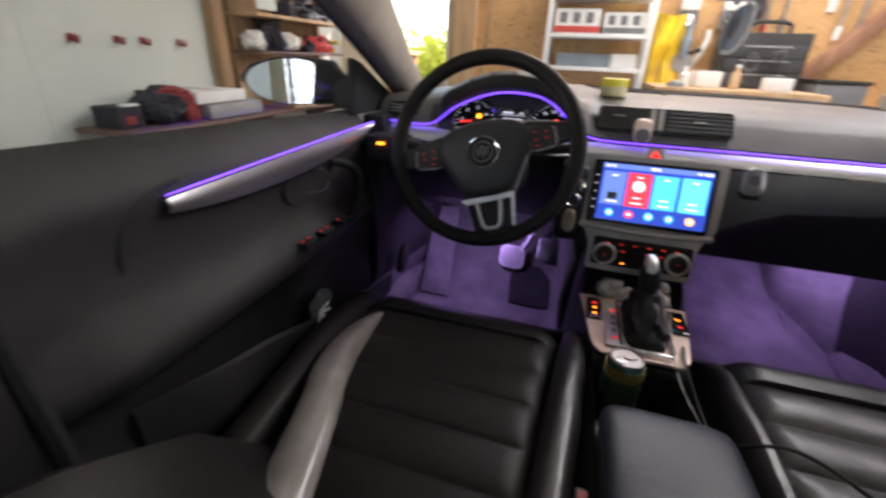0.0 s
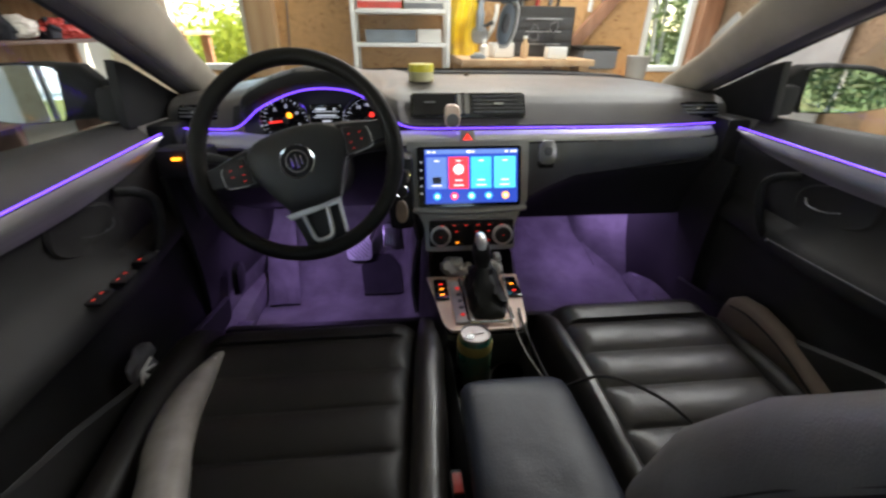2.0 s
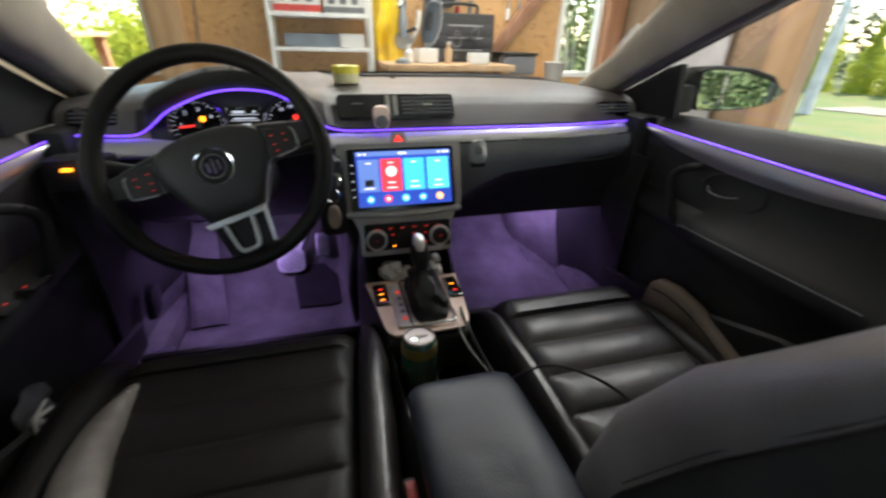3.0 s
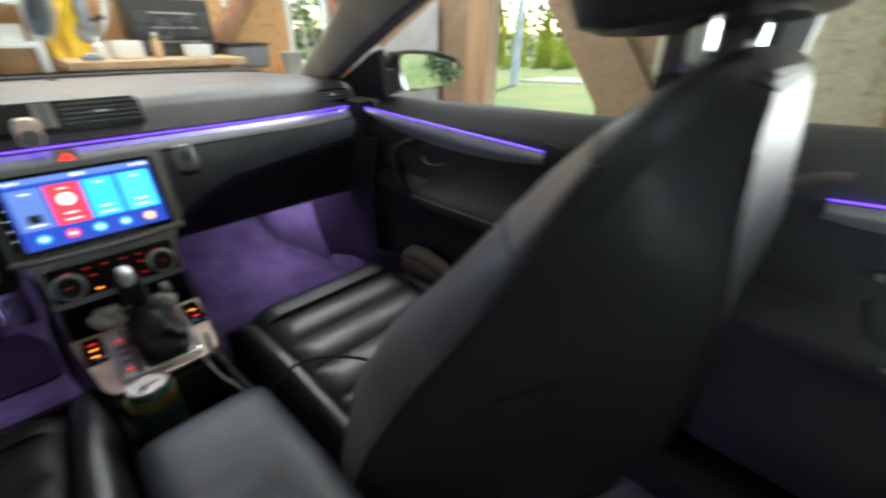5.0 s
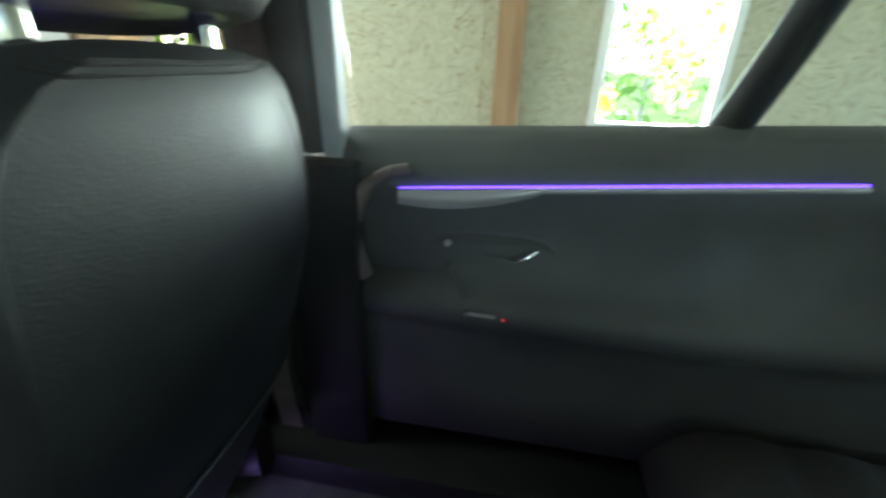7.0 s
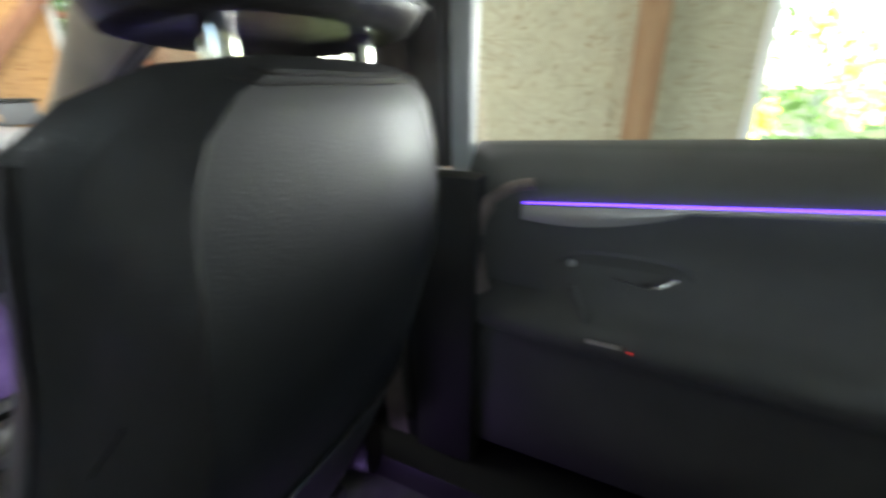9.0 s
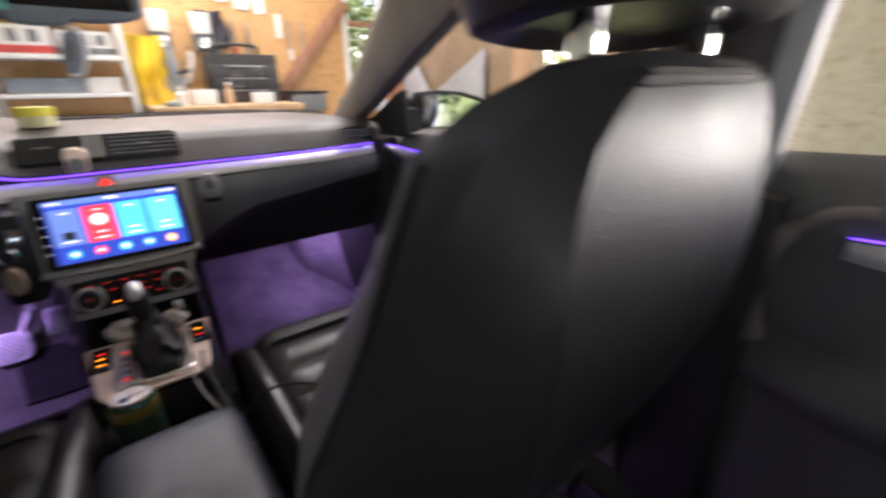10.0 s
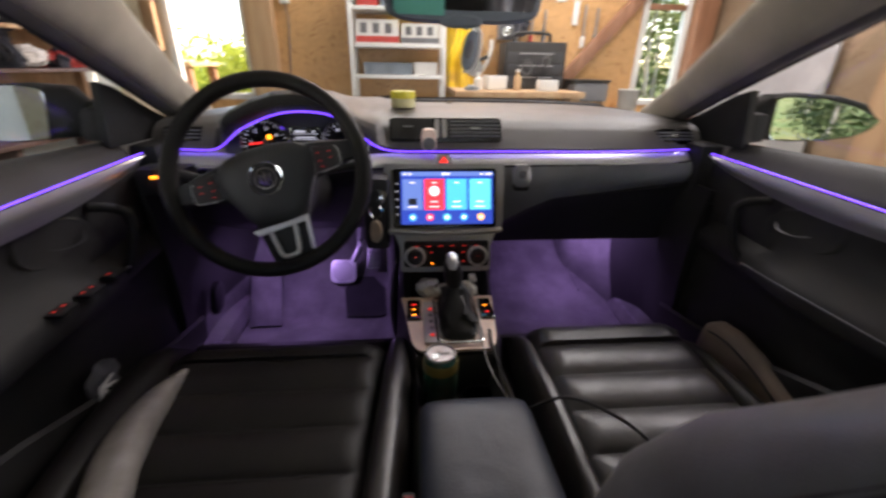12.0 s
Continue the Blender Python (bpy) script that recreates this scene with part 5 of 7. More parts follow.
part("glovebox_underside", sheet(underside, 24, 20, 0.01), "black", dash, "black cover under the glovebox")
part("knee_panel", sheet(lambda u, v: (lerp(-0.70, -0.135, u), 1.10 + 0.30 * v ** 1.6, lerp(0.885, 0.62, v)), 20, 12, -0.012), "black", dash, "black panel under the steering column")
part("column_side", box((-0.20, 1.02, 0.70), (-0.135, 1.13, 0.885), 0.02), "black", dash)
part("defroster_slot", sheet(lambda u, v: (lerp(-0.55, 0.55, u), lerp(0.84, 0.80, v) * back_y(lerp(-0.55, 0.55, u)) + 0.14, 1.0165), 30, 2, -0.003), "black_mat", dash)
seam = [(x, lerp(strip_y(x), back_y(x), 0.62), dash_top((x + 0.725) / 1.45, 0.36)[2] + 0.0005) for x in [-0.1 + 0.06 * i for i in range(13)]]
part("panel_seam", tube(seam, 0.002, 6), "black_mat", dash)
part("light_sensor", lathe([(0.009, 0), (0.008, 0.006), (0.0, 0.008)], (0.05, 1.50, 1.012)), "gloss", dash)

part("windscreen_edge", sheet(lambda u, v: (lerp(-0.70, 0.70, u), dash_top((lerp(-0.70, 0.70, u) + 0.725) / 1.45, 0)[1] - 0.004 + 0.010 * v, dash_top((lerp(-0.70, 0.70, u) + 0.725) / 1.45, 0)[2] - 0.008 + 0.024 * v), 60, 2, -0.006), "black", dash, "dark lower edge of the windscreen")
for s_ in (-1, 1):
    part("end_cover", box((s_ * 0.712 - 0.033, 1.108, 0.70), (s_ * 0.712 + 0.033, 1.20, 0.944), 0.014), "black", dash, "black end of the dashboard beside the door")
for s in (-1, 1):
    part("footwell_liner", sheet(lambda u, v, s=s: (s * lerp(0.13, 0.165, u) + s * 0.02 * math.sin(math.pi * v), lerp(1.12, 1.66, u), lerp(0.32 + 0.16 * max(0, u - 0.4), 0.62, v)), 14, 8, 0.01 * s), "carpet", dash, "carpeted tunnel side")
part("carpet_seam", tube(smooth_line([(0.500, 1.66, 0.545), (0.515, 1.58, 0.475), (0.53, 1.48, 0.405), (0.55, 1.40, 0.355)], 5), 0.004, 6), "carpet", dash)

# instrument cluster
clu = part("instrument_panel", sheet(lambda u, v: (lerp(-0.535, -0.155, u), 1.135 + 0.02 * v, lerp(0.885, strip_z(lerp(-0.535, -0.155, u)) - 0.004, v)), 30, 6, -0.01), "black", dash)
for cx, needle_a, mark in ((-0.432, 186, "orange_led"), (-0.240, 250, "red_led")):
    cz, cy = 0.948, 1.128
    part("dial_ring", lathe([(0.057, 0), (0.059, -0.008), (0.055, -0.012), (0.052, -0.004), (0.0515, 0)], (cx, cy, cz), (0, 1, 0), 40), "chrome", clu)
    part("dial_face", lathe([(0.0515, 0), (0.0515, -0.002), (0.0, -0.002)], (cx, cy, cz), (0, 1, 0), 40), "gloss", clu)
    ticks = bmesh.new()
    for i in range(25):
        a = radians(225 - 270 * i / 24)
        r0 = 0.043 if i % 3 == 0 else 0.0465
        turn = Matrix.Rotation(-a, 4, "Y")
        c = Vector((cx + (r0 + 0.0495) / 2 * math.cos(a), cy - 0.004, cz + (r0 + 0.0495) / 2 * math.sin(a)))
        hl = (0.0495 - r0) / 2
        box(c - Vector((hl, 0.0006, 0.0005)), c + Vector((hl, 0.0006, 0.0005)), 0, turn, ticks)
    part("scale_marks", ticks, "white_led", clu)
    a = radians(needle_a)
    part("needle", tube([(cx, cy - 0.006, cz), (cx + 0.038 * math.cos(a), cy - 0.006, cz + 0.038 * math.sin(a))], 0.0019, 6), "red_led", clu)
    part("needle_cap", lathe([(0.008, 0), (0.007, -0.006), (0, -0.007)], (cx, cy - 0.003, cz), (0, 1, 0)), "black", clu)
    part("warning_light", lathe([(0.006, 0), (0.005, -0.002), (0, -0.002)], (cx + 0.01, cy - 0.003, cz + 0.012), (0, 1, 0)), mark, clu)


def writing(text, at, size, mat, parent, u=(1, 0, 0), v=(0, 0, 1), name="numeral"):
    cu = bpy.data.curves.new(name, "FONT")
    cu.body, cu.size, cu.extrude, cu.align_x, cu.align_y = text, size, 0.0004, "CENTER", "CENTER"
    tmp = bpy.data.objects.new(name, cu)
    me = bpy.data.meshes.new_from_object(tmp)
    bpy.data.objects.remove(tmp)
    u, v = Vector(u).normalized(), Vector(v).normalized()
    w = u.cross(v)
    m = Matrix((u, v, w)).transposed().to_4x4()
    me.transform(Matrix.Translation(at) @ m)
    bm = bmesh.new()
    bm.from_mesh(me)
    return part(name, bm, mat, parent)


for i, ch in enumerate("12345"):
    a = radians(225 - 270 * (i + 1) * 4.3 / 24)
    writing(ch, (-0.432 + 0.033 * math.cos(a), 1.122, 0.948 + 0.033 * math.sin(a)), 0.011, "white_led", clu)
for i, text in enumerate(("80", "100", "120")):
    a = radians(122 - 32 * i)
    writing(text, (-0.240 + 0.035 * math.cos(a), 1.122, 0.948 + 0.035 * math.sin(a)), 0.009, "white_led", clu)
part("trip_display", box((-0.372, 1.122, 0.915), (-0.300, 1.13, 0.985), 0.003), "gloss", clu)
for zz, dx, wd, hh in ((0.974, -0.012, 0.024, 0.0018), (0.974, 0.020, 0.006, 0.0018), (0.9685, 0.0, 0.060, 0.0005), (0.960, 0.0, 0.046, 0.0011), (0.9555, 0.0, 0.060, 0.0005), (0.947, 0.0, 0.020, 0.0016), (0.929, 0.002, 0.022, 0.0016)):
    part("display_line", box((-0.336 + dx - wd / 2, 1.1205, zz - hh), (-0.336 + dx + wd / 2, 1.1215, zz + hh)), "white_led", clu)
part("light_switch_lamp", box((-0.660, 1.022, 0.884), (-0.642, 1.03, 0.890), 0.002), "orange_led", dash, "amber lit light switch")
part("light_switch_panel", box((-0.70, 1.032, 0.84), (-0.59, 1.10, 0.905), 0.012), "black", dash)

# phone holder clipped to the vent
ph = thing("phone_holder", (-0.035, 1.12, 0.94), "round magnetic phone holder clipped to the air vent", "phone holder")
body_o = [oval((-0.037, 1.128 + dy, 0.957), (1, 0, 0), (0, 0.25, 1), a, a * 1.35, 3.4, 28) for dy, a in ((0.02, 0.014), (0.0, 0.0185), (-0.012, 0.019), (-0.016, 0.017))]
part("arm", loft(body_o), "champagne", ph)
part("magnet", lathe([(0.0155, 0), (0.0155, 0.003), (0, 0.0035)], (-0.037, 1.107, 0.947), (0, -1, 0.25), 28), "grey", ph, "dark round magnet")

# touch screen in the centre stack
ca = math.atan2(0.045, 0.136)
SU, SV = Vector((1, 0, 0)), Vector((0, 0.045, 0.136)).normalized()
SN = SU.cross(SV)


def plate(mid, u, v, a, b, c, d, lift, thick, bevel=0.0):
    """A plate on a sloping face round mid: a to b along u, c to d along v, in metres, lifted off along the normal."""
    u, v = Vector(u).normalized(), Vector(v).normalized()
    w = u.cross(v)
    at = Vector(mid) + u * (a + b) / 2 + v * (c + d) / 2 + w * lift
    bm = bmesh.new()
    bmesh.ops.create_cube(bm, size=1, matrix=Matrix.Diagonal((b - a, d - c, thick, 1)))
    if bevel:
        bmesh.ops.bevel(bm, geom=bm.edges[:], offset=bevel, segments=2, affect="EDGES")
    bmesh.ops.transform(bm, matrix=Matrix.Translation(at) @ Matrix((u, v, w)).transposed().to_4x4(), verts=bm.verts)
    return bm


def on_screen(a, b, c, d, lift, thick, bevel=0.0):
    """A plate on the screen's face, in metres from its centre."""
    return plate((0, 1.0475, 0.8265), SU, SV, a, b, c, d, lift, thick, bevel)


# air vents
def vent(mid, half, high, v, flap, slats):
    """A louvred outlet on a sloping face; flap: the part of its width shut by a plain flap."""
    U = Vector((1, 0, 0))
    f = part("air_vent", plate(mid, U, v, -half, half, -high, high, 0.0, 0.020, 0.005), "gloss", dash, "black louvred air vent")
    x0, x1 = -half + 0.006, half - 0.006
    if flap:
        part("flap", plate(mid, U, v, x0, x0 + flap, -high + 0.006, high - 0.006, 0.0105, 0.003, 0.001), "black", f)
        part("thumb_tab", plate(mid, U, v, x0 + 0.028, x0 + 0.056, 0.004, 0.007, 0.013, 0.004, 0.001), "steel", f)
        for k in (0, 1):
            part("air_wheel", plate(mid, U, v, x0 + flap + 0.006 + 0.018 * k, x0 + flap + 0.017 + 0.018 * k, -high + 0.008, high - 0.006, 0.0115, 0.006, 0.002), "silver", f)
        x0 += flap + 0.045
    for k in range(slats):
        c = lerp(-high + 0.008, high - 0.008, (k + 0.5) / slats)
        part("slat", plate(mid, U, v, x0, x1, c - 0.0022, c + 0.0022, 0.0115, 0.004, 0.001), "grey", f)
    m = (x0 + x1) / 2
    part("thumb_tab", plate(mid, U, v, m - 0.013, m + 0.013, -0.003, 0.002, 0.0150, 0.004, 0.001), "chrome", f)
    return f


vent((0.010, 1.176, 0.970), 0.146, 0.033, (0, 0.55, 0.83), 0.105, 5)
vent((0.640, 1.19, 0.953), 0.056, 0.022, (0, 0.5, 0.85), 0, 3)
vent((-0.650, 1.19, 0.953), 0.050, 0.022, (0, 0.5, 0.85), 0, 3)

scr = thing("touch_screen", (0, 1.06, 0.83), "large touch screen glowing blue and red in the centre stack", "screen")
part("bezel", on_screen(-0.127, 0.127, -0.072, 0.072, -0.006, 0.012, 0.003), "gloss", scr, "glossy black bezel")
disp = part("display", on_screen(-0.108, 0.118, -0.063, 0.065, 0.0008, 0.0008), "screen", scr)
part("status_bar", on_screen(-0.1075, 0.1175, 0.054, 0.0645, 0.0016, 0.0006), "tile_dark", disp)
for (a, b, mm) in ((-0.104, -0.056, "tile_dark"), (-0.051, -0.003, "tile_red"), (0.003, 0.053, "tile_blue"), (0.06, 0.112, "tile_green")):
    part("tile", on_screen(a, b, -0.028, 0.047, 0.0018, 0.0008), mm, disp)
    for k, w in ((0.038, 0.3), (-0.008, 0.45), (-0.02, 0.6)):
        mid = (a + b) / 2
        part("text_bar", on_screen(mid - w * 0.02, mid + w * 0.02, k - 0.0012, k + 0.0012, 0.0026, 0.0005), "icon_white", disp)
for k, (xx, mm) in enumerate(((-0.08, "tile_blue"), (-0.038, "tile_red"), (0.004, "tile_green"), (0.046, "tile_blue"), (0.088, "icon_orange"))):
    c = Vector((0, 1.0475, 0.8265)) + SU * xx + SV * -0.046 + SN * 0.0014
    part("icon", lathe([(0.009, 0), (0.009, 0.001), (0, 0.001)], c, SN), mm, disp)
    part("icon_glyph", lathe([(0.004, 0.001), (0.004, 0.0018), (0, 0.0018)], c, SN), "icon_white", disp)
c = Vector((0, 1.0475, 0.8265)) + SU * -0.027 + SV * 0.018 + SN * 0.0022
part("album_disc", lathe([(0.012, 0), (0.012, 0.001), (0, 0.001)], c, SN), "icon_white", disp)
for xx in (-0.098, -0.086, -0.004, 0.0, 0.008, 0.09, 0.103, 0.111):
    part("status_mark", on_screen(xx - 0.003, xx + 0.003, 0.057, 0.061, 0.0024, 0.0005), "icon_white", disp)
part("car_outline", on_screen(-0.09, -0.07, -0.015, 0.0, 0.0026, 0.0006), "grey", disp)
for k in range(5):
    part("side_key", on_screen(-0.1195, -0.1155, 0.034 - 0.0185 * k, 0.037 - 0.0185 * k, 0.0006, 0.0006), "white_led", scr)

# centre stack
stack = thing("centre_stack", (0, 1.05, 0.65), "silver centre stack with heater controls", "centre stack")


def face_y(z):
    return 1.068 + (z - 0.895) * 0.33 + 0.010 if z > 0.757 else 1.0325 - (0.757 - z) * 0.42


def surround(u, v):
    z = lerp(0.903, 0.752, v)
    w = lerp(0.150, 0.146, v) - 0.006 * max(0, (v - 0.9) / 0.1) ** 2
    x = lerp(-w, w, u)
    return (x, face_y(max(z, 0.7571)) + 0.004 * (abs(2 * u - 1) ** 8), z)


part("surround", sheet(surround, 24, 12, -0.03), "silver", stack, "silver plastic surround")


def lower_face(u, v):
    z = lerp(0.754, 0.655, v)
    w = lerp(0.142, 0.112, min(1, v * 2.2) ** 0.6)
    return (lerp(-w, w, u), face_y(z) - 0.006 * math.sin(math.pi * v) + 0.006 * abs(2 * u - 1) ** 8, z)


part("lower_face", sheet(lower_face, 24, 14, -0.05), "silver", stack, "silver panel round the heater controls")
part("lower_lip", sheet(lambda u, v: (lerp(-0.142, 0.142, u), 1.030 - 0.006 * math.sin(math.pi * v) - 0.004 * (1 - (2 * u - 1) ** 2), lerp(0.757, 0.742, v) - 0.008 * (1 - (2 * u - 1) ** 2)), 24, 6, -0.006), "silver", stack)
hz = prism([(-0.020, 0), (0.020, 0), (0.016, 0.024), (-0.016, 0.024)], (0, 1.106, 0.8985), (1, 0, 0), (0, 0.3, 1), 0.004, 0.001)
part("hazard_key", hz, "silver", stack)
hz = prism([(-0.012, 0.003), (0.012, 0.003), (0.0, 0.020)], (0, 1.1035, 0.8985), (1, 0, 0), (0, 0.3, 1), 0.003, 0.0006)
part("hazard_lamp", hz, "red_led", stack, "red hazard triangle")
cl = part("climate_panel", box((-0.103, 0.979, 0.674), (0.103, 0.992, 0.738), 0.008, Matrix.Rotation(radians(-15), 4, "X")), "black_mat", stack, "black heater panel")
for kx in (-0.0765, 0.0745):
    k = part("knob", lathe([(0.020, 0), (0.020, 0.012), (0.017, 0.018), (0.0, 0.018)], (kx, 0.983, 0.701), (0, -1, 0.27), 28), "black", stack)
    part("knob_ring", lathe([(0.0205, 0.0), (0.0255, 0.003), (0.0250, 0.010), (0.0203, 0.0125)], (kx, 0.983, 0.701), (0, -1, 0.27), 28), "alu", k)
    part("knob_mark", lathe([(0.0010, 0.018), (0.0010, 0.0186), (0, 0.0186)], (kx, 0.983, 0.701), (0, -1, 0.27)), "red_led", k)
for k in range(6):
    xx = -0.072 + k * 0.0285
    part("climate_key", box((xx - 0.011, 0.984, 0.7235), (xx + 0.011, 0.992, 0.7315), 0.002, Matrix.Rotation(radians(-15), 4, "X")), "black", cl)
    part("key_lamp", box((xx - 0.004, 0.9812, 0.7270), (xx + 0.004, 0.983, 0.7280)), "dim_red", cl)
for xx, zz, mm in ((-0.038, 0.712, "dim_red"), (-0.036, 0.686, "orange_led"), (0.012, 0.712, "dim_red"), (0.04, 0.712, "dim_red"), (0.04, 0.69, "dim_red"), (0.02, 0.70, "dim_red")):
    part("key_lamp", box((xx - 0.0035, 0.9755 + (zz - 0.70) * 0.27, zz - 0.0007), (xx + 0.0035, 0.9768 + (zz - 0.70) * 0.27, zz + 0.0009)), mm, cl)

# clip-on holder on the glovebox edge
cp = thing("dash_clip", (0.19, 1.07, 0.86), "small chrome phone clip stuck to the dashboard", "clip")
part("body", loft([oval((0.190, 1.086 - d, 0.872), (1, 0, 0), (0, 0.2, 1), a, a * 1.25, 3.2, 24) for d, a in ((0.0, 0.016), (0.012, 0.018), (0.024, 0.017))]), "grey", cp)
part("front_plate", loft([oval((0.190, 1.060 - d, 0.880), (1, 0, 0), (0, 0.2, 1), a, a * 1.30, 3.0, 28) for d, a in ((0.0, 0.020), (0.003, 0.0215), (0.006, 0.021), (0.008, 0.018))]), "steel", cp, "rounded steel clip face")
part("magnet_pad", loft([oval((0.190, 1.0515 - d, 0.884), (1, 0, 0), (0, 0.2, 1), a, a * 1.05, 2.4, 24) for d, a in ((0.0, 0.010), (0.002, 0.0095))]), "grey", cp)
part("foot", box((0.172, 1.05, 0.842), (0.208, 1.075, 0.855), 0.004), "black", cp)

# ---- centre console ----
con = thing("centre_console", (0, 0.75, 0.3), "dark centre console with a champagne gear plate", "console")


def con_ring(y, w, top, dip=0.0):
    return [(-w - 0.015, y, 0.34), (-w, y, top - 0.03), (-w + 0.012, y, top), (-w + 0.03, y, top - dip), (w - 0.03, y, top - dip), (w - 0.012, y, top), (w, y, top - 0.03), (w + 0.015, y, 0.34)]


rows = [(1.10, 0.118, 0.66, 0.05), (1.0, 0.118, 0.64, 0.06), (0.975, 0.118, 0.615, 0.045), (0.955, 0.116, 0.596, 0.006), (0.86, 0.108, 0.594, 0.005), (0.745, 0.094, 0.592, 0.004), (0.738, 0.094, 0.588, 0.01), (0.735, 0.094, 0.575, 0.075), (0.60, 0.090, 0.575, 0.075), (0.585, 0.090, 0.575, 0.01), (0.20, 0.085, 0.56, 0.0), (-0.02, 0.085, 0.50, 0.0)]
part("body", loft([con_ring(*r) for r in rows]), "black", con, "black plastic console body")


def plate_pt(u, v):
    y = lerp(0.748, 0.958, v)
    w = lerp(0.085, 0.112, v)
    x = lerp(-w, w, u)
    corner = 0.018 * max(0, abs(2 * u - 1) - 0.86) / 0.14 * (1 - min(1, v * 6))
    return (x, y + corner, 0.601 + 0.004 * math.sin(math.pi * v))


part("gear_plate", sheet(plate_pt, 24, 24, 0.006), "champagne", con, "champagne metallic gear plate")
for kx, lamps in ((-0.082, ((0.905, "red_led"), (0.885, "orange_led"), (0.862, "orange_led"))), (0.084, ((0.895, "orange_led"), (0.868, "red_led")))):
    k = part("button_block", box((kx - 0.016, 0.848, 0.602), (kx + 0.016, 0.93, 0.612), 0.004), "gloss", con)
    for yy, mm in lamps:
        part("button_lamp", box((kx - 0.0045, yy - 0.0011, 0.6125), (kx + 0.0045, yy + 0.0011, 0.6133)), mm, k)
part("gate_plate", box((-0.062, 0.765, 0.605), (-0.022, 0.925, 0.6085), 0.004), "silver", con)
for i, yy in enumerate((0.89, 0.865, 0.84, 0.815, 0.79)):
    part("gate_mark", lathe([(0.005, 0), (0.005, 0.001), (0, 0.001)], (-0.045, yy, 0.609)), "dim_red" if i in (0, 4) else "grey", con)
frame_loop = [Vector((0.012 + 0.047 * p[0], 0.850 + 0.088 * p[1], 0.6085)) for p in ((-1, 0.9), (-0.9, 1), (0.9, 1), (1, 0.9), (1, -0.9), (0.9, -1), (-0.9, -1), (-1, -0.9), (-1, 0.9))]
part("boot_frame", tube(frame_loop, 0.0028, 8), "chrome", con, "thin chrome frame round the gear boot")
boot = [oval((0.012 + ox, 0.850 + oy, 0.606 + h), (1, 0, 0), (0, 1, 0), a, b, 4.5, 36) for h, a, b, ox, oy in ((0.0, 0.040, 0.078, 0, 0), (0.010, 0.040, 0.077, 0, 0), (0.018, 0.036, 0.070, 0.001, 0), (0.030, 0.036, 0.064, 0, 0.004), (0.042, 0.030, 0.054, -0.002, 0.006), (0.056, 0.029, 0.044, -0.003, 0.008), (0.068, 0.021, 0.032, -0.004, 0.010), (0.082, 0.017, 0.021, -0.004, 0.012))]
boot = [[p + (0.0105 if 1 < i < 7 else 0.003) * Vector((noise.noise(p * 48), noise.noise(p * 48 + Vector((7, 0, 0))), 0.6 * noise.noise(p * 55 + Vector((0, 5, 0))))) for p in r] for i, r in enumerate(boot)]
boot = [[r[0].lerp(r[18], 0.5) + (p - r[0].lerp(r[18], 0.5)) * (1 + (0.11 if 1 < i < 7 else 0.0) * math.sin(j * math.pi / 3.6 + 1.7 * i)) for j, p in enumerate(r)] for i, r in enumerate(boot)]
part("gear_boot", loft(boot), "leather_back", con, "crumpled black leather gear boot")
kn = part("gear_lever", tube(smooth_line([(0.008, 0.850, 0.66), (0.004, 0.860, 0.70), (0.001, 0.872, 0.738)], 4), [0.012, 0.012, 0.0135, 0.016, 0.019, 0.0205, 0.0205, 0.020, 0.016]), "black", con)
part("lever_cap", loft([oval((0.001, 0.872 + dy, 0.726 + h), (1, 0, 0), (0, 1, 0), a, b, 2.4, 20) for h, a, b, dy in ((0.004, 0.012, 0.021, -0.004), (0.014, 0.0125, 0.022, -0.002), (0.024, 0.011, 0.018, 0.003), (0.029, 0.006, 0.008, 0.006))]), "alu", kn)
part("tray_floor", box((-0.095, 0.962, 0.575), (0.095, 1.09, 0.582), 0.003), "rubber", con)
for px in (-0.0415, 0.0415):
    part("cup_holder", lathe([(0.0385, 0.022), (0.0405, 0.022), (0.0405, 0.0), (0.0, 0.0), (0.0, 0.003), (0.0370, 0.003), (0.0375, 0.022)], (px, 0.690, 0.5015)), "black", con)


# armrest
arm = thing("armrest", (0, 0.4, 0.57), "dark leather centre armrest with a soft sheen", "armrest")
ARM = [(0.08, 0.62, 0.06, 0.03), (0.09, 0.632, 0.076, 0.05), (0.12, 0.642, 0.092, 0.065), (0.25, 0.645, 0.092, 0.065), (0.42, 0.640, 0.092, 0.065), (0.55, 0.632, 0.090, 0.06), (0.575, 0.627, 0.087, 0.055), (0.585, 0.620, 0.080, 0.04), (0.588, 0.612, 0.065, 0.02)]
DENTS = ((-0.004, 0.425, 0.014, 0.0028), (0.018, 0.385, 0.016, 0.0028), (0.006, 0.345, 0.018, 0.002), (-0.04, 0.30, 0.035, 0.0015))


def dented(p):
    if p.z < 0.60:
        return p
    return p - Vector((0, 0, sum(d * math.exp(-((p.x - x) ** 2 + (p.y - y) ** 2) / r ** 2) for x, y, r, d in DENTS)))


steps = [0.08, 0.085, 0.09, 0.10, 0.11, 0.12] + [0.12 + 0.0108 * i for i in range(1, 40)] + [0.55, 0.565, 0.575, 0.58, 0.585, 0.588]
arm_rings = []
for y in steps:
    z, w, h = table(ARM, y)
    ring = [dented(p) for p in oval((0.009, y, z + 0.008 - h / 2), (1, 0, 0), (0, 0, 1), w, h / 2, 4.0, 96)]
    arm_rings.append(ring)
part("pad", loft(arm_rings), "armrest", arm)
part("base", box((-0.07, 0.10, 0.556), (0.076, 0.57, 0.574), 0.006), "black", arm)

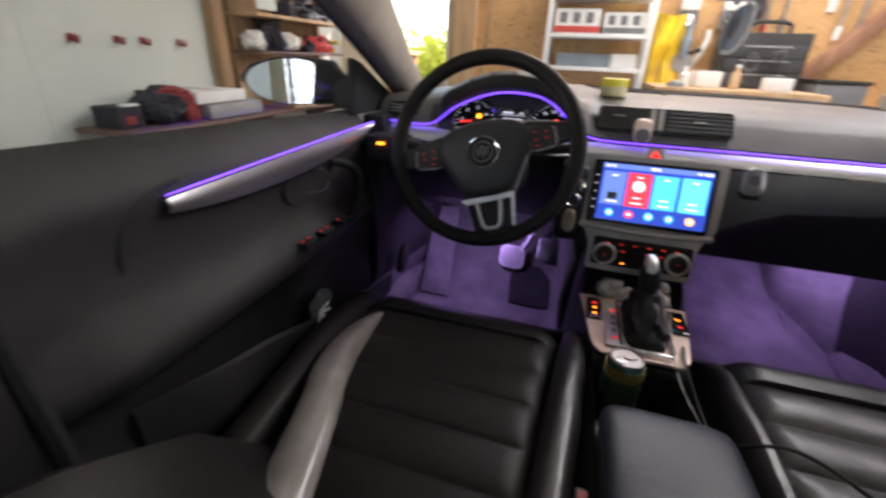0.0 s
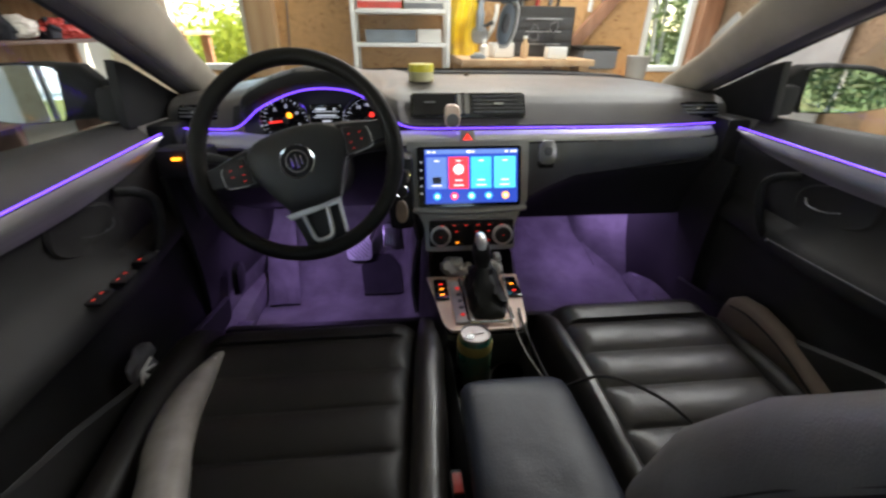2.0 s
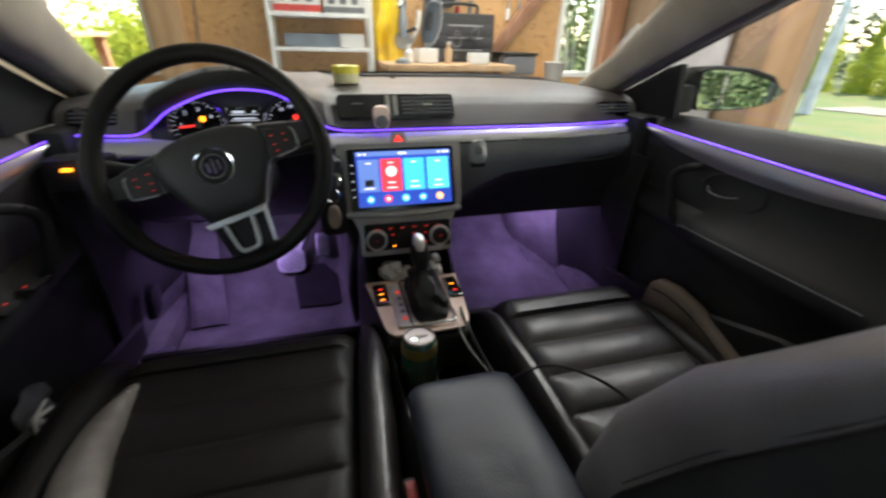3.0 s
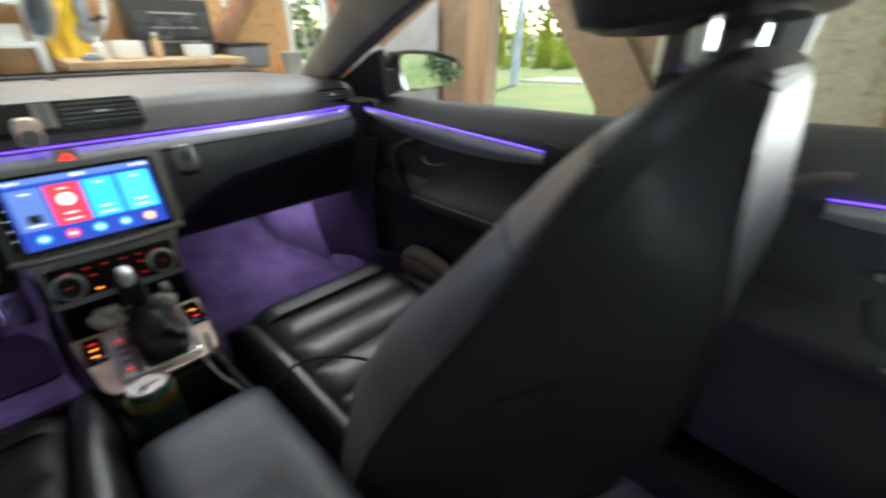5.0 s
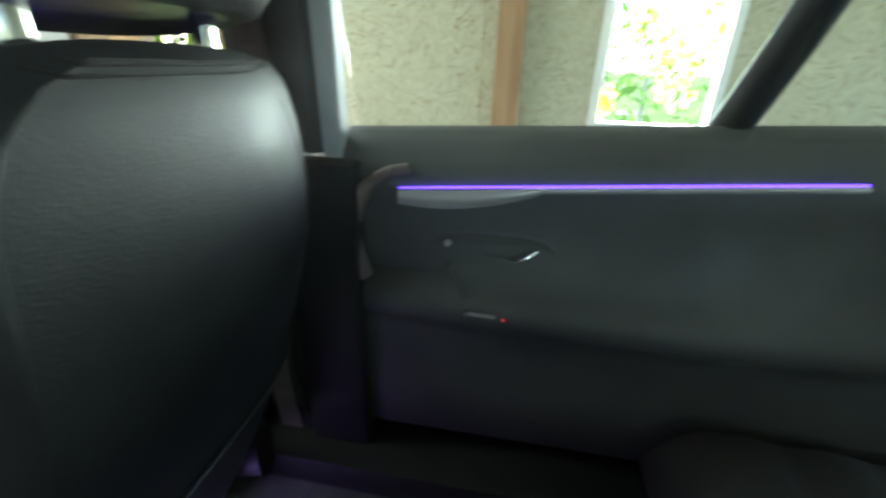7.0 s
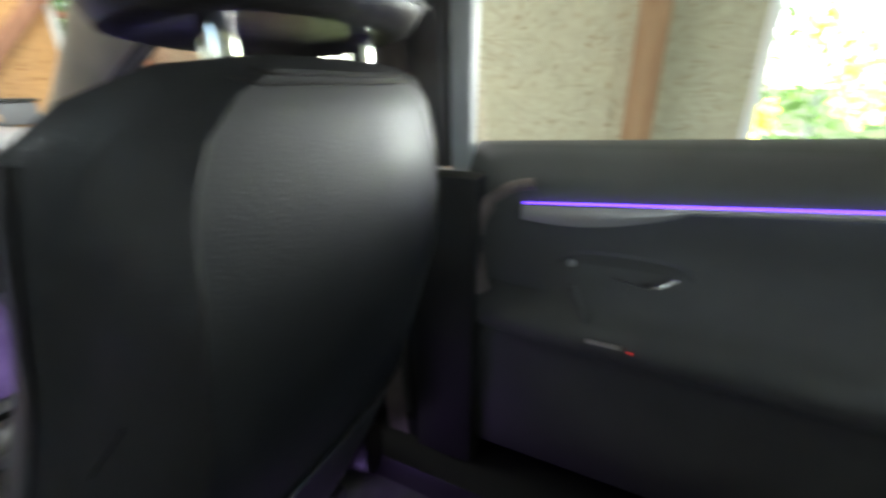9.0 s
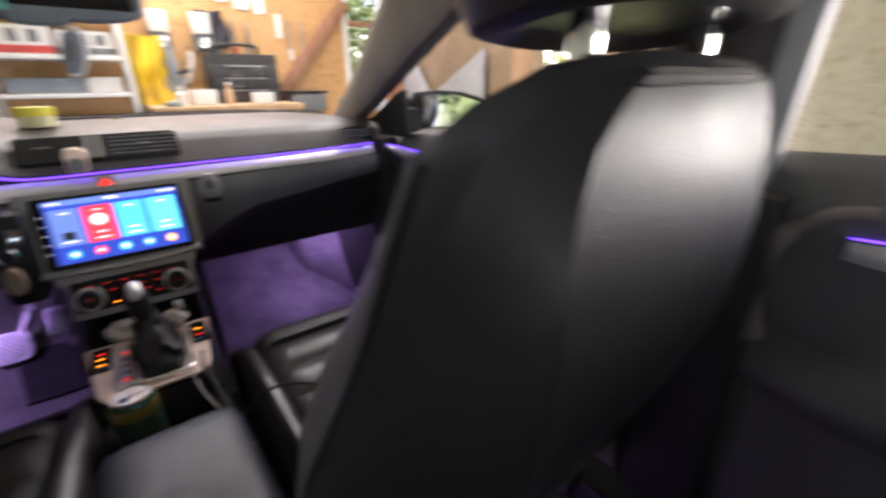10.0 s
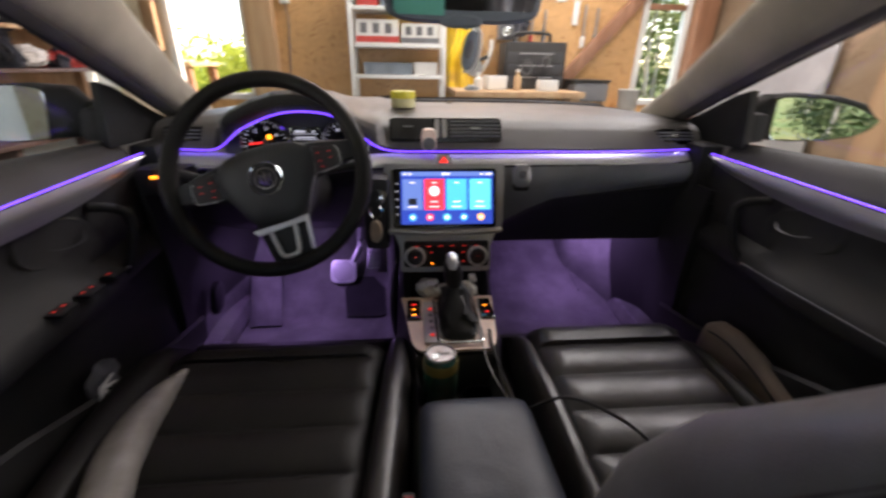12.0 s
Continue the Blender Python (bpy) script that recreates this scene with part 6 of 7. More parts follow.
# drinks can
can = thing("drinks_can", (-0.036, 0.695, 0.52), "open green and gold drinks can in the cup holder", "can")
part("body", lathe([(0.024, 0.0), (0.028, 0.003), (0.033, 0.012), (0.033, 0.096), (0.031, 0.105), (0.0275, 0.112)], (-0.036, 0.692, 0.5225), count=36), "teal", can)
part("gold_band", lathe([(0.0333, 0.088), (0.0334, 0.084), (0.0334, 0.097), (0.0318, 0.104)], (-0.036, 0.692, 0.5225), count=36), "gold", can, "gold band below the rim")
part("lid", lathe([(0.0275, 0.1123), (0.0287, 0.1160), (0.0272, 0.1178), (0.0258, 0.1160), (0.0250, 0.1140), (0.0, 0.1140)], (-0.036, 0.692, 0.5225), count=36), "lid", can, "shiny aluminium lid")
part("opening", lathe([(0.0075, 0), (0.0075, 0.0008), (0, 0.0008)], (-0.046, 0.684, 0.6368)), "gloss", can)
part("pull_tab", box((-0.040, 0.690, 0.6369), (-0.020, 0.702, 0.6388), 0.002, Matrix.Rotation(radians(15), 4, "Z")), "lid", can)

# crumpled tissues in the tray
for k, (tx, ty, r) in enumerate(((-0.042, 0.985, 0.030), (-0.012, 0.975, 0.024), (0.05, 0.955, 0.022))):
    bm = bmesh.new()
    bmesh.ops.create_icosphere(bm, subdivisions=3, radius=r)
    for v in bm.verts:
        v.co *= 1 + 0.5 * noise.noise(v.co * 55 + Vector((k * 3, 0, 0)))
        v.co.z = v.co.z * 0.8
    low = min(v.co.z for v in bm.verts)
    bmesh.ops.translate(bm, vec=(tx, ty, (0.583 if k < 2 else 0.607) - low), verts=bm.verts)
    solo("tissue", bm, "tissue", "crumpled white tissue in the console tray", "tissue", "tissues")

# charging cables
cab = thing("charging_cable", (0.06, 0.96, 0.62), "thin grubby white charging cable trailing over the console", "cable")
part("plug", box((0.056, 0.958, 0.638), (0.072, 0.985, 0.651), 0.003), "white", cab)
part("lead", tube(smooth_line([(0.064, 0.962, 0.645), (0.067, 0.93, 0.640), (0.064, 0.88, 0.626), (0.056, 0.80, 0.618), (0.054, 0.745, 0.612), (0.060, 0.68, 0.60), (0.086, 0.62, 0.575), (0.112, 0.58, 0.53)], 6), 0.0013, 8), "cable_grey", cab)
cab2 = thing("charging_cable", (0.1, 0.6, 0.55), "thin black cable between armrest and passenger seat", "cable")
part("lead", tube(smooth_line([(0.078, 0.80, 0.61), (0.074, 0.74, 0.606), (0.09, 0.66, 0.575), (0.10, 0.60, 0.585), (0.16, 0.565, 0.64), (0.24, 0.52, 0.625), (0.30, 0.46, 0.585)], 6), 0.0028, 8), "black", cab2)

# roll of tape on the dashboard
tp = thing("tape_roll", (-0.095, 1.36, 1.01), "roll of yellow adhesive tape lying on the dashboard", "tape roll")
part("roll", lathe([(0.020, 0.0), (0.0345, 0.0), (0.0345, 0.024), (0.020, 0.024)], (-0.1, 1.36, 1.0125), count=36), "tape_side", tp)
part("yellow_wrap", lathe([(0.014, 0.0245), (0.0355, 0.0245), (0.0355, 0.043), (0.033, 0.0445), (0.016, 0.0445), (0.014, 0.043)], (-0.1, 1.36, 1.0125), count=36), "tape", tp, "bright yellow tape")

# ---- steering wheel ----
WC = Vector((-0.345, 0.840, 0.937))
HUB = -0.010
WN = Vector((0, -math.cos(radians(22)), math.sin(radians(22))))
WT = Matrix.Rotation(radians(16), 4, WN)
WU = (WT @ Vector((1, 0, 0))).normalized()
WV = (WN.cross(WU)).normalized()


def wp(a, b, c=0.0):
    """A place on the wheel: across, up and towards the driver."""
    return WC + WU * a + WV * b + WN * c


whl = thing("steering_wheel", WC, "black leather three-spoke steering wheel with silver insert", "steering wheel")
R = 0.173
rim = [oval(wp(R * math.cos(t), R * math.sin(t)), (WU * math.cos(t) + WV * math.sin(t)), WN, 0.0140 if 0.35 < math.sin(t) or math.sin(t) < -0.5 else 0.0155, 0.0150, 2.2, 14) for t in [2 * math.pi * i / 72 for i in range(73)]]
part("rim", loft(rim, caps=False), "leather_soft", whl, "black leather rim")
airbag = [(-0.084, 0.032), (-0.062, 0.046), (-0.022, 0.053), (0.022, 0.053), (0.062, 0.046), (0.084, 0.032), (0.091, 0.010), (0.085, -0.014), (0.069, -0.048), (0.054, -0.076), (0.038, -0.089), (0.0, -0.093), (-0.038, -0.089), (-0.054, -0.076), (-0.069, -0.048), (-0.085, -0.014), (-0.091, 0.010)]
ab = [Vector((a, b, 0)) for a, b in airbag]
fine = smooth_line(ab + [ab[0]], 4)[:-1]
part("airbag_cover", loft([[wp(q.x * s, (q.y + 0.02) * s - 0.02, c) for q in fine] for s, c in ((1.0, -0.045), (1.0, -0.008), (0.975, 0.003), (0.92, 0.009), (0.75, 0.015), (0.4, 0.018), (0.05, 0.0185))]), "wheel_cover", whl, "dark grey airbag cover")
part("badge_ring", lathe([(0.0280, 0.0), (0.0300, 0.001), (0.0296, 0.0045), (0.0280, 0.004)], wp(0, HUB, 0.0165), WN, 40, hollow=True), "chrome", whl)
part("badge_field", lathe([(0.0278, 0), (0.0278, 0.003), (0, 0.004)], wp(0, HUB, 0.0165), WN, 40), "black_mat", whl)
part("badge_hoop", lathe([(0.0176, 0.0), (0.0196, 0.001), (0.0194, 0.0025), (0.0176, 0.0025)], wp(0, HUB, 0.0195), WN, 36, hollow=True), "chrome", whl, "plain chrome emblem hoop")
for a, half in ((-0.0085, 0.008), (0.0, 0.012), (0.0085, 0.008)):
    part("badge_bar", tube([wp(a, HUB - half, 0.0212), wp(a, HUB + half, 0.0212)], 0.0024, 8), "chrome", whl, "plain chrome emblem bar")
for s in (-1, 1):
    sp = loft([[wp(s * a, b + h, c + d) for h, d in ((-hh, 0), (hh, 0), (hh * 0.8, 0.012), (-hh * 0.8, 0.012))] for a, b, hh, c in ((0.06, 0.004, 0.040, -0.010), (0.09, 0.006, 0.034, -0.009), (0.12, 0.006, 0.027, -0.008), (0.145, 0.005, 0.021, -0.008), (0.168, 0.004, 0.019, -0.008))])
    spoke = part("spoke", sp, "black", whl)
    part("key_pad_frame", prism([(s * 0.0845, -0.0235), (s * 0.1295, -0.0195), (s * 0.1335, 0.0155), (s * 0.0885, 0.0275)][::s], wp(0, 0, 0.0005), WU, WV, 0.003, 0.0012), "grey", whl)
    part("key_pad", prism([(s * 0.086, -0.022), (s * 0.128, -0.018), (s * 0.132, 0.014), (s * 0.09, 0.026)][::s], wp(0, 0, 0.0015), WU, WV, 0.004, 0.0012), "black", whl)
    rim_line = [wp(s * a, b, 0.0035) for a, b in ((0.096, -0.0235), (0.130, -0.0195), (0.1345, -0.010), (0.1345, 0.010), (0.130, 0.0175))]
    part("key_pad_edge", tube(smooth_line(rim_line, 4), 0.0010, 6), "silver", whl, "thin silver edge of the keys")
    for i, (a, b) in enumerate(((0.098, 0.012), (0.118, 0.010), (0.098, -0.003), (0.118, -0.002), (0.10, -0.014))):
        p = wp(s * a, b, 0.0056)
        part("key_lamp", tube([p - WU * 0.0022, p + WU * 0.0022], 0.0007, 6), "dim_red", whl)
part("spoke_backing", prism([(-0.050, -0.078), (0.050, -0.078), (0.036, -0.162), (-0.036, -0.162)], wp(0, 0, -0.014), WU, WV, 0.008, 0.002), "black", whl)
part("spoke", prism([(-0.056, -0.093), (0.048, -0.088), (0.047, -0.098), (-0.048, -0.104)], wp(0, 0, -0.006), WU, WV, 0.008, 0.0015), "alu", whl, "silver lower spoke")
loop = smooth_line([wp(-0.026, -0.100, 0), wp(-0.022, -0.128, 0), wp(-0.017, -0.149, 0), wp(-0.002, -0.153, 0), wp(0.012, -0.149, 0), wp(0.017, -0.128, 0), wp(0.020, -0.097, 0)], 4)
part("spoke_loop", tube(loop, 0.0042, 10), "alu", whl, "silver loop of the lower spoke")
part("spoke", prism([(0.041, -0.092), (0.048, -0.088), (0.042, -0.153), (0.036, -0.151)], wp(0, 0, -0.006), WU, WV, 0.0085, 0.0015), "alu", whl)
# highlight on the right spoke edge, drawn in as a silver tube
edge = smooth_line([wp(0.050, -0.090, 0.001), wp(0.063, -0.060, 0.003), wp(0.077, -0.034, 0.004), wp(0.084, -0.024, 0.004)], 4)
part("spoke_glint", tube(edge, 0.0009, 6), "silver", whl, "thin silver line painted as the spoke edge's highlight")
part("column_shroud", tube([WC - WN * 0.03, WC - WN * 0.13, WC - WN * 0.28], [0.05, 0.058, 0.07], 20), "black", whl, "black steering column shroud")
for s, tip in ((-1, (-0.545, 0.90, 0.925)), (1, (-0.165, 0.905, 0.945))):
    base = WC - WN * 0.09 + WU * s * 0.05
    part("stalk", tube([base, base.lerp(Vector(tip), 0.6), tip], [0.008, 0.008, 0.012], 10), "black", whl)

# ignition key with its ring and fob
key = thing("ignition_key", (-0.165, 1.0, 0.85), "chrome ignition key with a leather fob", "key")
part("lock_plate", lathe([(0.022, 0), (0.022, 0.012), (0.014, 0.016), (0.0, 0.016)], (-0.165, 1.03, 0.838), (0, -1, 0.3)), "chrome", key)
part("key_head", loft([oval((-0.165, 0.985 + dy, 0.845 + dz), (1, 0, 0), (0, 0.3, 1), a, b, 2.4, 20) for dy, dz, a, b in ((0.0, 0, 0.012, 0.02), (-0.008, 0.0025, 0.012, 0.02))]), "black", key)
ring = [Vector((-0.165 + 0.014 * math.cos(t), 0.975, 0.818 + 0.014 * math.sin(t))) for t in [2 * math.pi * i / 20 for i in range(21)]]
part("key_ring", tube(ring, 0.0018, 6), "chrome", key)
part("fob", loft([oval((-0.166, 0.975 + dy, 0.770), (1, 0, 0), (0, 0, 1), a, a * 1.9, 2.2, 20) for dy, a in ((-0.006, 0.012), (-0.004, 0.014), (0.004, 0.014), (0.006, 0.012))]), "tan", key, "worn tan fob")
part("fob_link", tube([(-0.165, 0.975, 0.805), (-0.166, 0.975, 0.79)], 0.0022, 6), "chrome", key)

# ---- front seats ----
SEAT_X = 0.355


# half outline of the backrest's front: flat side, piped edge, slanting bolster face, crest
FORE = [(0.0, 1.0, 0.0), (0.10, 0.998, 0.20), (0.20, 0.992, 0.38), (0.25, 0.98, 0.46), (0.35, 0.945, 0.68), (0.45, 0.895, 0.87), (0.55, 0.82, 0.975), (0.65, 0.72, 1.0), (0.8, 0.45, 0.98), (1.0, 0.0, 0.96)]


def seat(sx, label, recline, worn):
    t = thing("bucket_seat", (sx, 0.6, 0.3), label, "car seat", "front seats")
    # cushion: pleated centre and raised side bolsters

    def cushion(u, v):
        y = lerp(0.28, 0.885 if worn else 0.905, v)
        a = 2 * u - 1
        x = sx + a * (lerp(0.19, 0.215, v) if worn else lerp(0.165, 0.182, v)) - (0.022 * max(0, -a) if worn else 0)
        z = (0.535 if worn else 0.540) + (0.028 if worn else 0.034) * v - 0.07 * max(0, (v - 0.86) / 0.14) ** 2.2
        ridge = abs(math.sin(math.pi * (y - 0.790) / 0.088)) ** 0.5 if y < 0.79 else 1.0
        z += (0.009 if worn else 0.014) * ridge * max(0, min(1, (0.92 - abs(a)) * 7 if worn else (0.99 - abs(a)) * 5)) - 0.022 * max(0, (abs(a) - 0.86) / 0.14) ** 2
        return (x, y - 0.006 * max(0, (v - 0.9) / 0.1), z)
    hide = "leather_soft" if worn else "leather"
    part("cushion", sheet(cushion, 36, 150, 0.06), hide, t, "pleated black leather seat cushion")
    for k in range(5):
        yy = 0.790 - 0.088 * k
        vv = (yy - 0.28) / (0.605 if worn else 0.625)
        line = [Vector(cushion(u / 24, vv)) + Vector((0, 0, 0.0008)) for u in range(2, 23)]
        part("seam", tube(line, 0.0013, 6), "black_mat", t, "black stitched seam")
    for s in (-1, 1):
        rr = []
        for v in [i / 14 for i in range(15)]:
            y = lerp(0.24, 0.895, v)
            hgt = table([(0, 0.05), (0.15, 0.08), (0.6, 0.094), (0.85, 0.080), (0.95, 0.05), (1.0, 0.02)], v)[0]
            wid = table([(0, 0.035), (0.2, 0.040), (0.8, 0.042), (1.0, 0.024)], v)[0]
            low = 0.02 if (worn and s < 0) else 0.0
            off = 0.205 + low + 0.033 * min(1, v * 1.25) if worn else 0.186 + 0.010 * v
            sink = (low if s < 0 else 0.012) if worn else (0.045 if s > 0 else 0.020)
            rr.append(oval((sx + s * off, y, 0.515 + 0.006 * v - sink), (1, 0, 0), (0, 0, 1), wid * (1.0 if s < 0 else 0.80) if worn else wid * (0.62 if s < 0 else 0.74), hgt, 2.5, 22))
        part("bolster", loft(rr), "leather" if (s < 0 and not worn) else "leather" if (s > 0 and worn) else "leather_soft", t)
        part("side_cover", box((sx + s * 0.245 - 0.018, 0.28, 0.33), (sx + s * 0.245 + 0.018, 0.84, 0.47), 0.02), "black", t)
    if worn:
        inner = smooth_line([(-0.425, 0.30, 0.60), (-0.452, 0.40, 0.60), (-0.478, 0.48, 0.60), (-0.498, 0.54, 0.60), (-0.514, 0.61, 0.598), (-0.524, 0.68, 0.592), (-0.528, 0.75, 0.578)], 5)
        outer = smooth_line([(-0.500, 0.30, 0.585), (-0.520, 0.40, 0.588), (-0.540, 0.48, 0.590), (-0.560, 0.54, 0.590), (-0.570, 0.61, 0.588), (-0.562, 0.68, 0.584), (-0.540, 0.75, 0.574)], 5)
        rr = []
        for i, (p, q) in enumerate(zip(inner, outer)):
            k = i / (len(inner) - 1)
            c, half = (p + q) / 2, (p - q) / 2
            hh = table([(0, 0.030), (0.8, 0.030), (1, 0.008)], k)[0] * (1 + 0.05 * math.sin(23 * k))
            rr.append(oval(c - Vector((0, 0, hh * 0.75)), half.normalized(), (0, 0, 1), half.length + 0.006, hh, 2.6, 22))
        part("worn_bolster", loft(rr), "leather_worn", t, "worn shiny grey leather bolster")
    part("front_apron", sheet(lambda u, v: (sx + lerp(-0.225, 0.225, u), 0.885 - 0.03 * v, lerp(0.525, 0.36, v)), 8, 6, -0.02), "leather", t)
    # backrest about its hinge
    inner = 1 if sx < 0 else -1
    hinge = Vector((0, 0.375, 0.47))
    tilt = Matrix.Translation(hinge) @ Matrix.Rotation(radians(recline), 4, "X") @ Matrix.Translation(-hinge)

    def lean(bm):
        bmesh.ops.transform(bm, matrix=tilt, verts=bm.verts)
        return bm
    rows = [(0.44, 0.375, 0.205, 0.075), (0.47, 0.365, 0.225, 0.09), (0.55, 0.335, 0.238, 0.108), (0.66, 0.29, 0.242, 0.118), (0.78, 0.235, 0.238, 0.113), (0.88, 0.188, 0.230, 0.110), (0.96, 0.152, 0.217, 0.098), (1.02, 0.126, 0.198, 0.073), (1.06, 0.110, 0.178, 0.048), (1.085, 0.100, 0.156, 0.032), (1.103, 0.094, 0.125, 0.022), (1.112, 0.090, 0.085, 0.010)]
    rings = []
    for z, y, w, d in rows:
        rear = oval((sx, y, z), (1, 0, 0), (0, 0.92, 0.40), w, d, 3.0 if z < 0.8 else 2.35, 48)
        firm = table([(0.44, 0.0), (0.66, 0.0), (0.88, 1.0), (1.12, 1.0)], z)[0]
        for i, p in enumerate(rear):      # a flat rear panel that breaks at the inner seam
            if i > 24 and (p.x - sx) * inner > 0:
                j = i if inner < 0 else 72 - i
                e = abs(math.cos(math.pi * i / 24)) ** (2 / 4.2) / 0.848 if j >= 30 else 1.0
                g = 1 + 0.07 * e ** 2 if j >= 30 else 1.07 * (1 - (30 - j) / 6) ** 0.8
                rear[i] = p.lerp(Vector((sx + inner * e * w, y - 0.92 * d * g, z - 0.40 * d * g)), firm)
        df = table([(0.44, 0.075), (0.66, 0.128), (0.78, 0.121), (0.88, 0.092), (0.96, 0.070), (1.02, 0.057), (1.06, 0.047), (1.085, 0.038), (1.103, 0.028), (1.112, 0.016)], z)[0]
        soft = table([(0.44, 0.0), (1.0, 0.0), (1.08, 1.0), (1.12, 1.0)], z)[0]
        fore = []
        for i in range(24):
            f = i / 12 if i <= 12 else 2 - i / 12
            fa, fq = table(FORE, f)
            fa, fq = lerp(fa, math.cos(f * math.pi / 2), soft), lerp(fq, math.sin(f * math.pi / 2), soft)
            wide = lerp(w * 0.955, table([(0.44, 0.21), (0.55, 0.228), (0.88, 0.231), (0.96, 0.227), (1.02, 0.216), (1.06, 0.207), (1.085, 0.182), (1.103, 0.142), (1.112, 0.085)], z)[0], min(1, fq / 0.4))
            fore.append(Vector((sx + (wide * fa if i <= 12 else -wide * fa), y + 0.92 * df * fq, z + 0.40 * df * fq)))
        out = []
        for p in fore + rear[24:]:
            a, q = (p.x - sx) / w, (p.y - y) / d
            if len(out) >= 24:
                p = Vector((sx + (p.x - sx) * (0.955 + 0.135 * max(-1, min(0, q))), p.y, p.z))
            if (p.x - sx) * inner > 0 and not worn:      # the inner side bolster: slim at mid height, full at its foot
                g = table([(0.44, -0.8), (0.58, -0.7), (0.74, 0.5), (0.85, 1.0), (0.97, 1.0), (1.06, 0.3), (1.12, 0.0)], z)[0] * min(1.0, abs(p.x - sx) / w)
                p = p + Vector((-inner * 0.026 * g * (1 if len(out) < 24 else max(0, 1 + 1.1 * q)), 0, 0))
            if (p.x - sx) * inner > 0:      # the inner shoulder stands out more
                p = Vector((sx + (p.x - sx) * table([(0.44, 1.0), (0.85, 1.0), (0.96, 1.03), (1.02, 1.05), (1.06, 1.08), (1.085, 1.09), (1.103, 1.09), (1.112, 1.08)], z)[0], p.y, p.z))
            if p.y > y:      # front: hollow between the side bolsters
                p = p + Vector((0, -0.055 * (1 - min(1, abs(a) / 0.72) ** 4) * min(1, (1.1 - z) * 6), 0))
            out.append(p)
        rings.append(out)
    # passenger's leather lighter, driver's darker: how light falls is put into the colour
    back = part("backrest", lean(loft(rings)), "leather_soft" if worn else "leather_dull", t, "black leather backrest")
    # seams and the pocket panel follow the skin of the backrest

    def skin(k, i, out):
        c = sum(rings[k], Vector()) / 48
        p = rings[k][i % 48]
        return p + (p - c).normalized() * out
    cover = [[skin(k, i, 0.0016) for i in range(30, 43)] + [skin(k, i, -0.003) for i in range(42, 29, -1)] for k in range(3, 12)]
    part("rear_cover", lean(loft(cover)), "leather_back", back, "smooth black leather rear cover")
    for i in (30, 42):
        part("seam", lean(tube(smooth_line([skin(k, i, 0.0010) for k in range(4, 10)], 4), 0.0012, 6)), "leather", back)
    for k, f in ((10, 0.35), (10, 0.75)):
        ring = [skin(k, i, 0.0008).lerp(skin(k + 1, i, 0.0008), f) for i in range(26, 48)]
        part("piping", lean(tube(ring, 0.0014, 6)), "leather", back)
    for i, j in ((22, 21), (3, 4)):
        for f in (-0.1, 0.3):
            part("piping", lean(tube(smooth_line([skin(k, i, 0.0004).lerp(skin(k, j, 0.0004), f) for k in range(3, 9)], 4), 0.0018, 6)), "leather", back)
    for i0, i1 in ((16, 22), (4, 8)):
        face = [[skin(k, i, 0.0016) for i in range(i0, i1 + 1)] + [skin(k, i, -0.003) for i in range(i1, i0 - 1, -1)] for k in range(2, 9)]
        part("bolster_face", lean(loft(face)), "leather_soft" if worn else "bolster_face", back, "leather bolster face, paler on the passenger seat for sheen")
    for ends in (range(15, 22), range(3, 10)):
        part("seam", lean(tube([skin(6, i, 0.0018).lerp(skin(7, i, 0.0018), 0.45) for i in ends], 0.0016, 6)), "leather", back)
    part("crease", lean(tube([skin(4, 24, 0.0005).lerp(skin(5, 25, 0.0005), 0.8), skin(5, 25, 0.0008), skin(5, 26, 0.0005).lerp(skin(6, 26, 0.0005), 0.6)], [0.0008, 0.0018, 0.0008], 6)), "leather", back)
    pocket = [[skin(k, i, 0.004) for i in range(30, 43)] + [skin(k, i, -0.004) for i in range(42, 29, -1)] for k in range(1, 5)]
    part("rear_pocket", lean(loft(pocket)), "black", back, "black map-pocket panel")
    part("pocket_piping", lean(tube([skin(4, i, 0.006) for i in range(29, 44)], 0.0024, 6)), "leather", back)
    # headrest on two posts
    hr = [oval((sx - 0.004, 0.142 + dy, 1.142 + h), (1, 0, 0), (0, 1, 0), a, b, 2.8, 36) for h, a, b, dy in ((0.006, 0.085, 0.045, 0.0), (0.0, 0.105, 0.062, 0.0), (0.004, 0.122, 0.076, 0.0), (0.018, 0.132, 0.085, -0.002), (0.06, 0.136, 0.084, -0.004), (0.11, 0.135, 0.076, -0.006), (0.15, 0.122, 0.064, -0.008), (0.172, 0.10, 0.048, -0.008), (0.182, 0.06, 0.025, -0.008))]
    hr = [[p - Vector((0, 0, 0.13 * (p.y - 0.06) * max(0, 1 - (p.z - 1.142) / 0.07))) for p in ring] for ring in hr]
    head = part("headrest", lean(loft(hr)), "leather", t, "black leather headrest")
    for dz in (0.0, 0.010):
        line = oval((sx - 0.004, 0.140, 1.162 + dz), (1, 0, 0), (0, 1, 0), 0.134, 0.0865, 2.8, 48)
        part("seam", lean(tube(line + [line[0]], 0.0028, 6)), "leather", head)
    for s in (-1, 1):
        px = sx - 0.005 + s * 0.076
        part("post", lean(box((px - 0.0095, 0.117, 1.085), (px + 0.0095, 0.130, 1.148), 0.003)), "chrome", head, "chrome headrest post")
        part("post_collar", lean(box((px - 0.022, 0.100, 1.092), (px + 0.022, 0.142, 1.103), 0.005)), "black", head)
    for s in (-1, 1):
        part("rail", box((sx + s * 0.17 - 0.015, 0.32, 0.30), (sx + s * 0.17 + 0.015, 0.80, 0.335), 0.004), "steel", t)
    return t


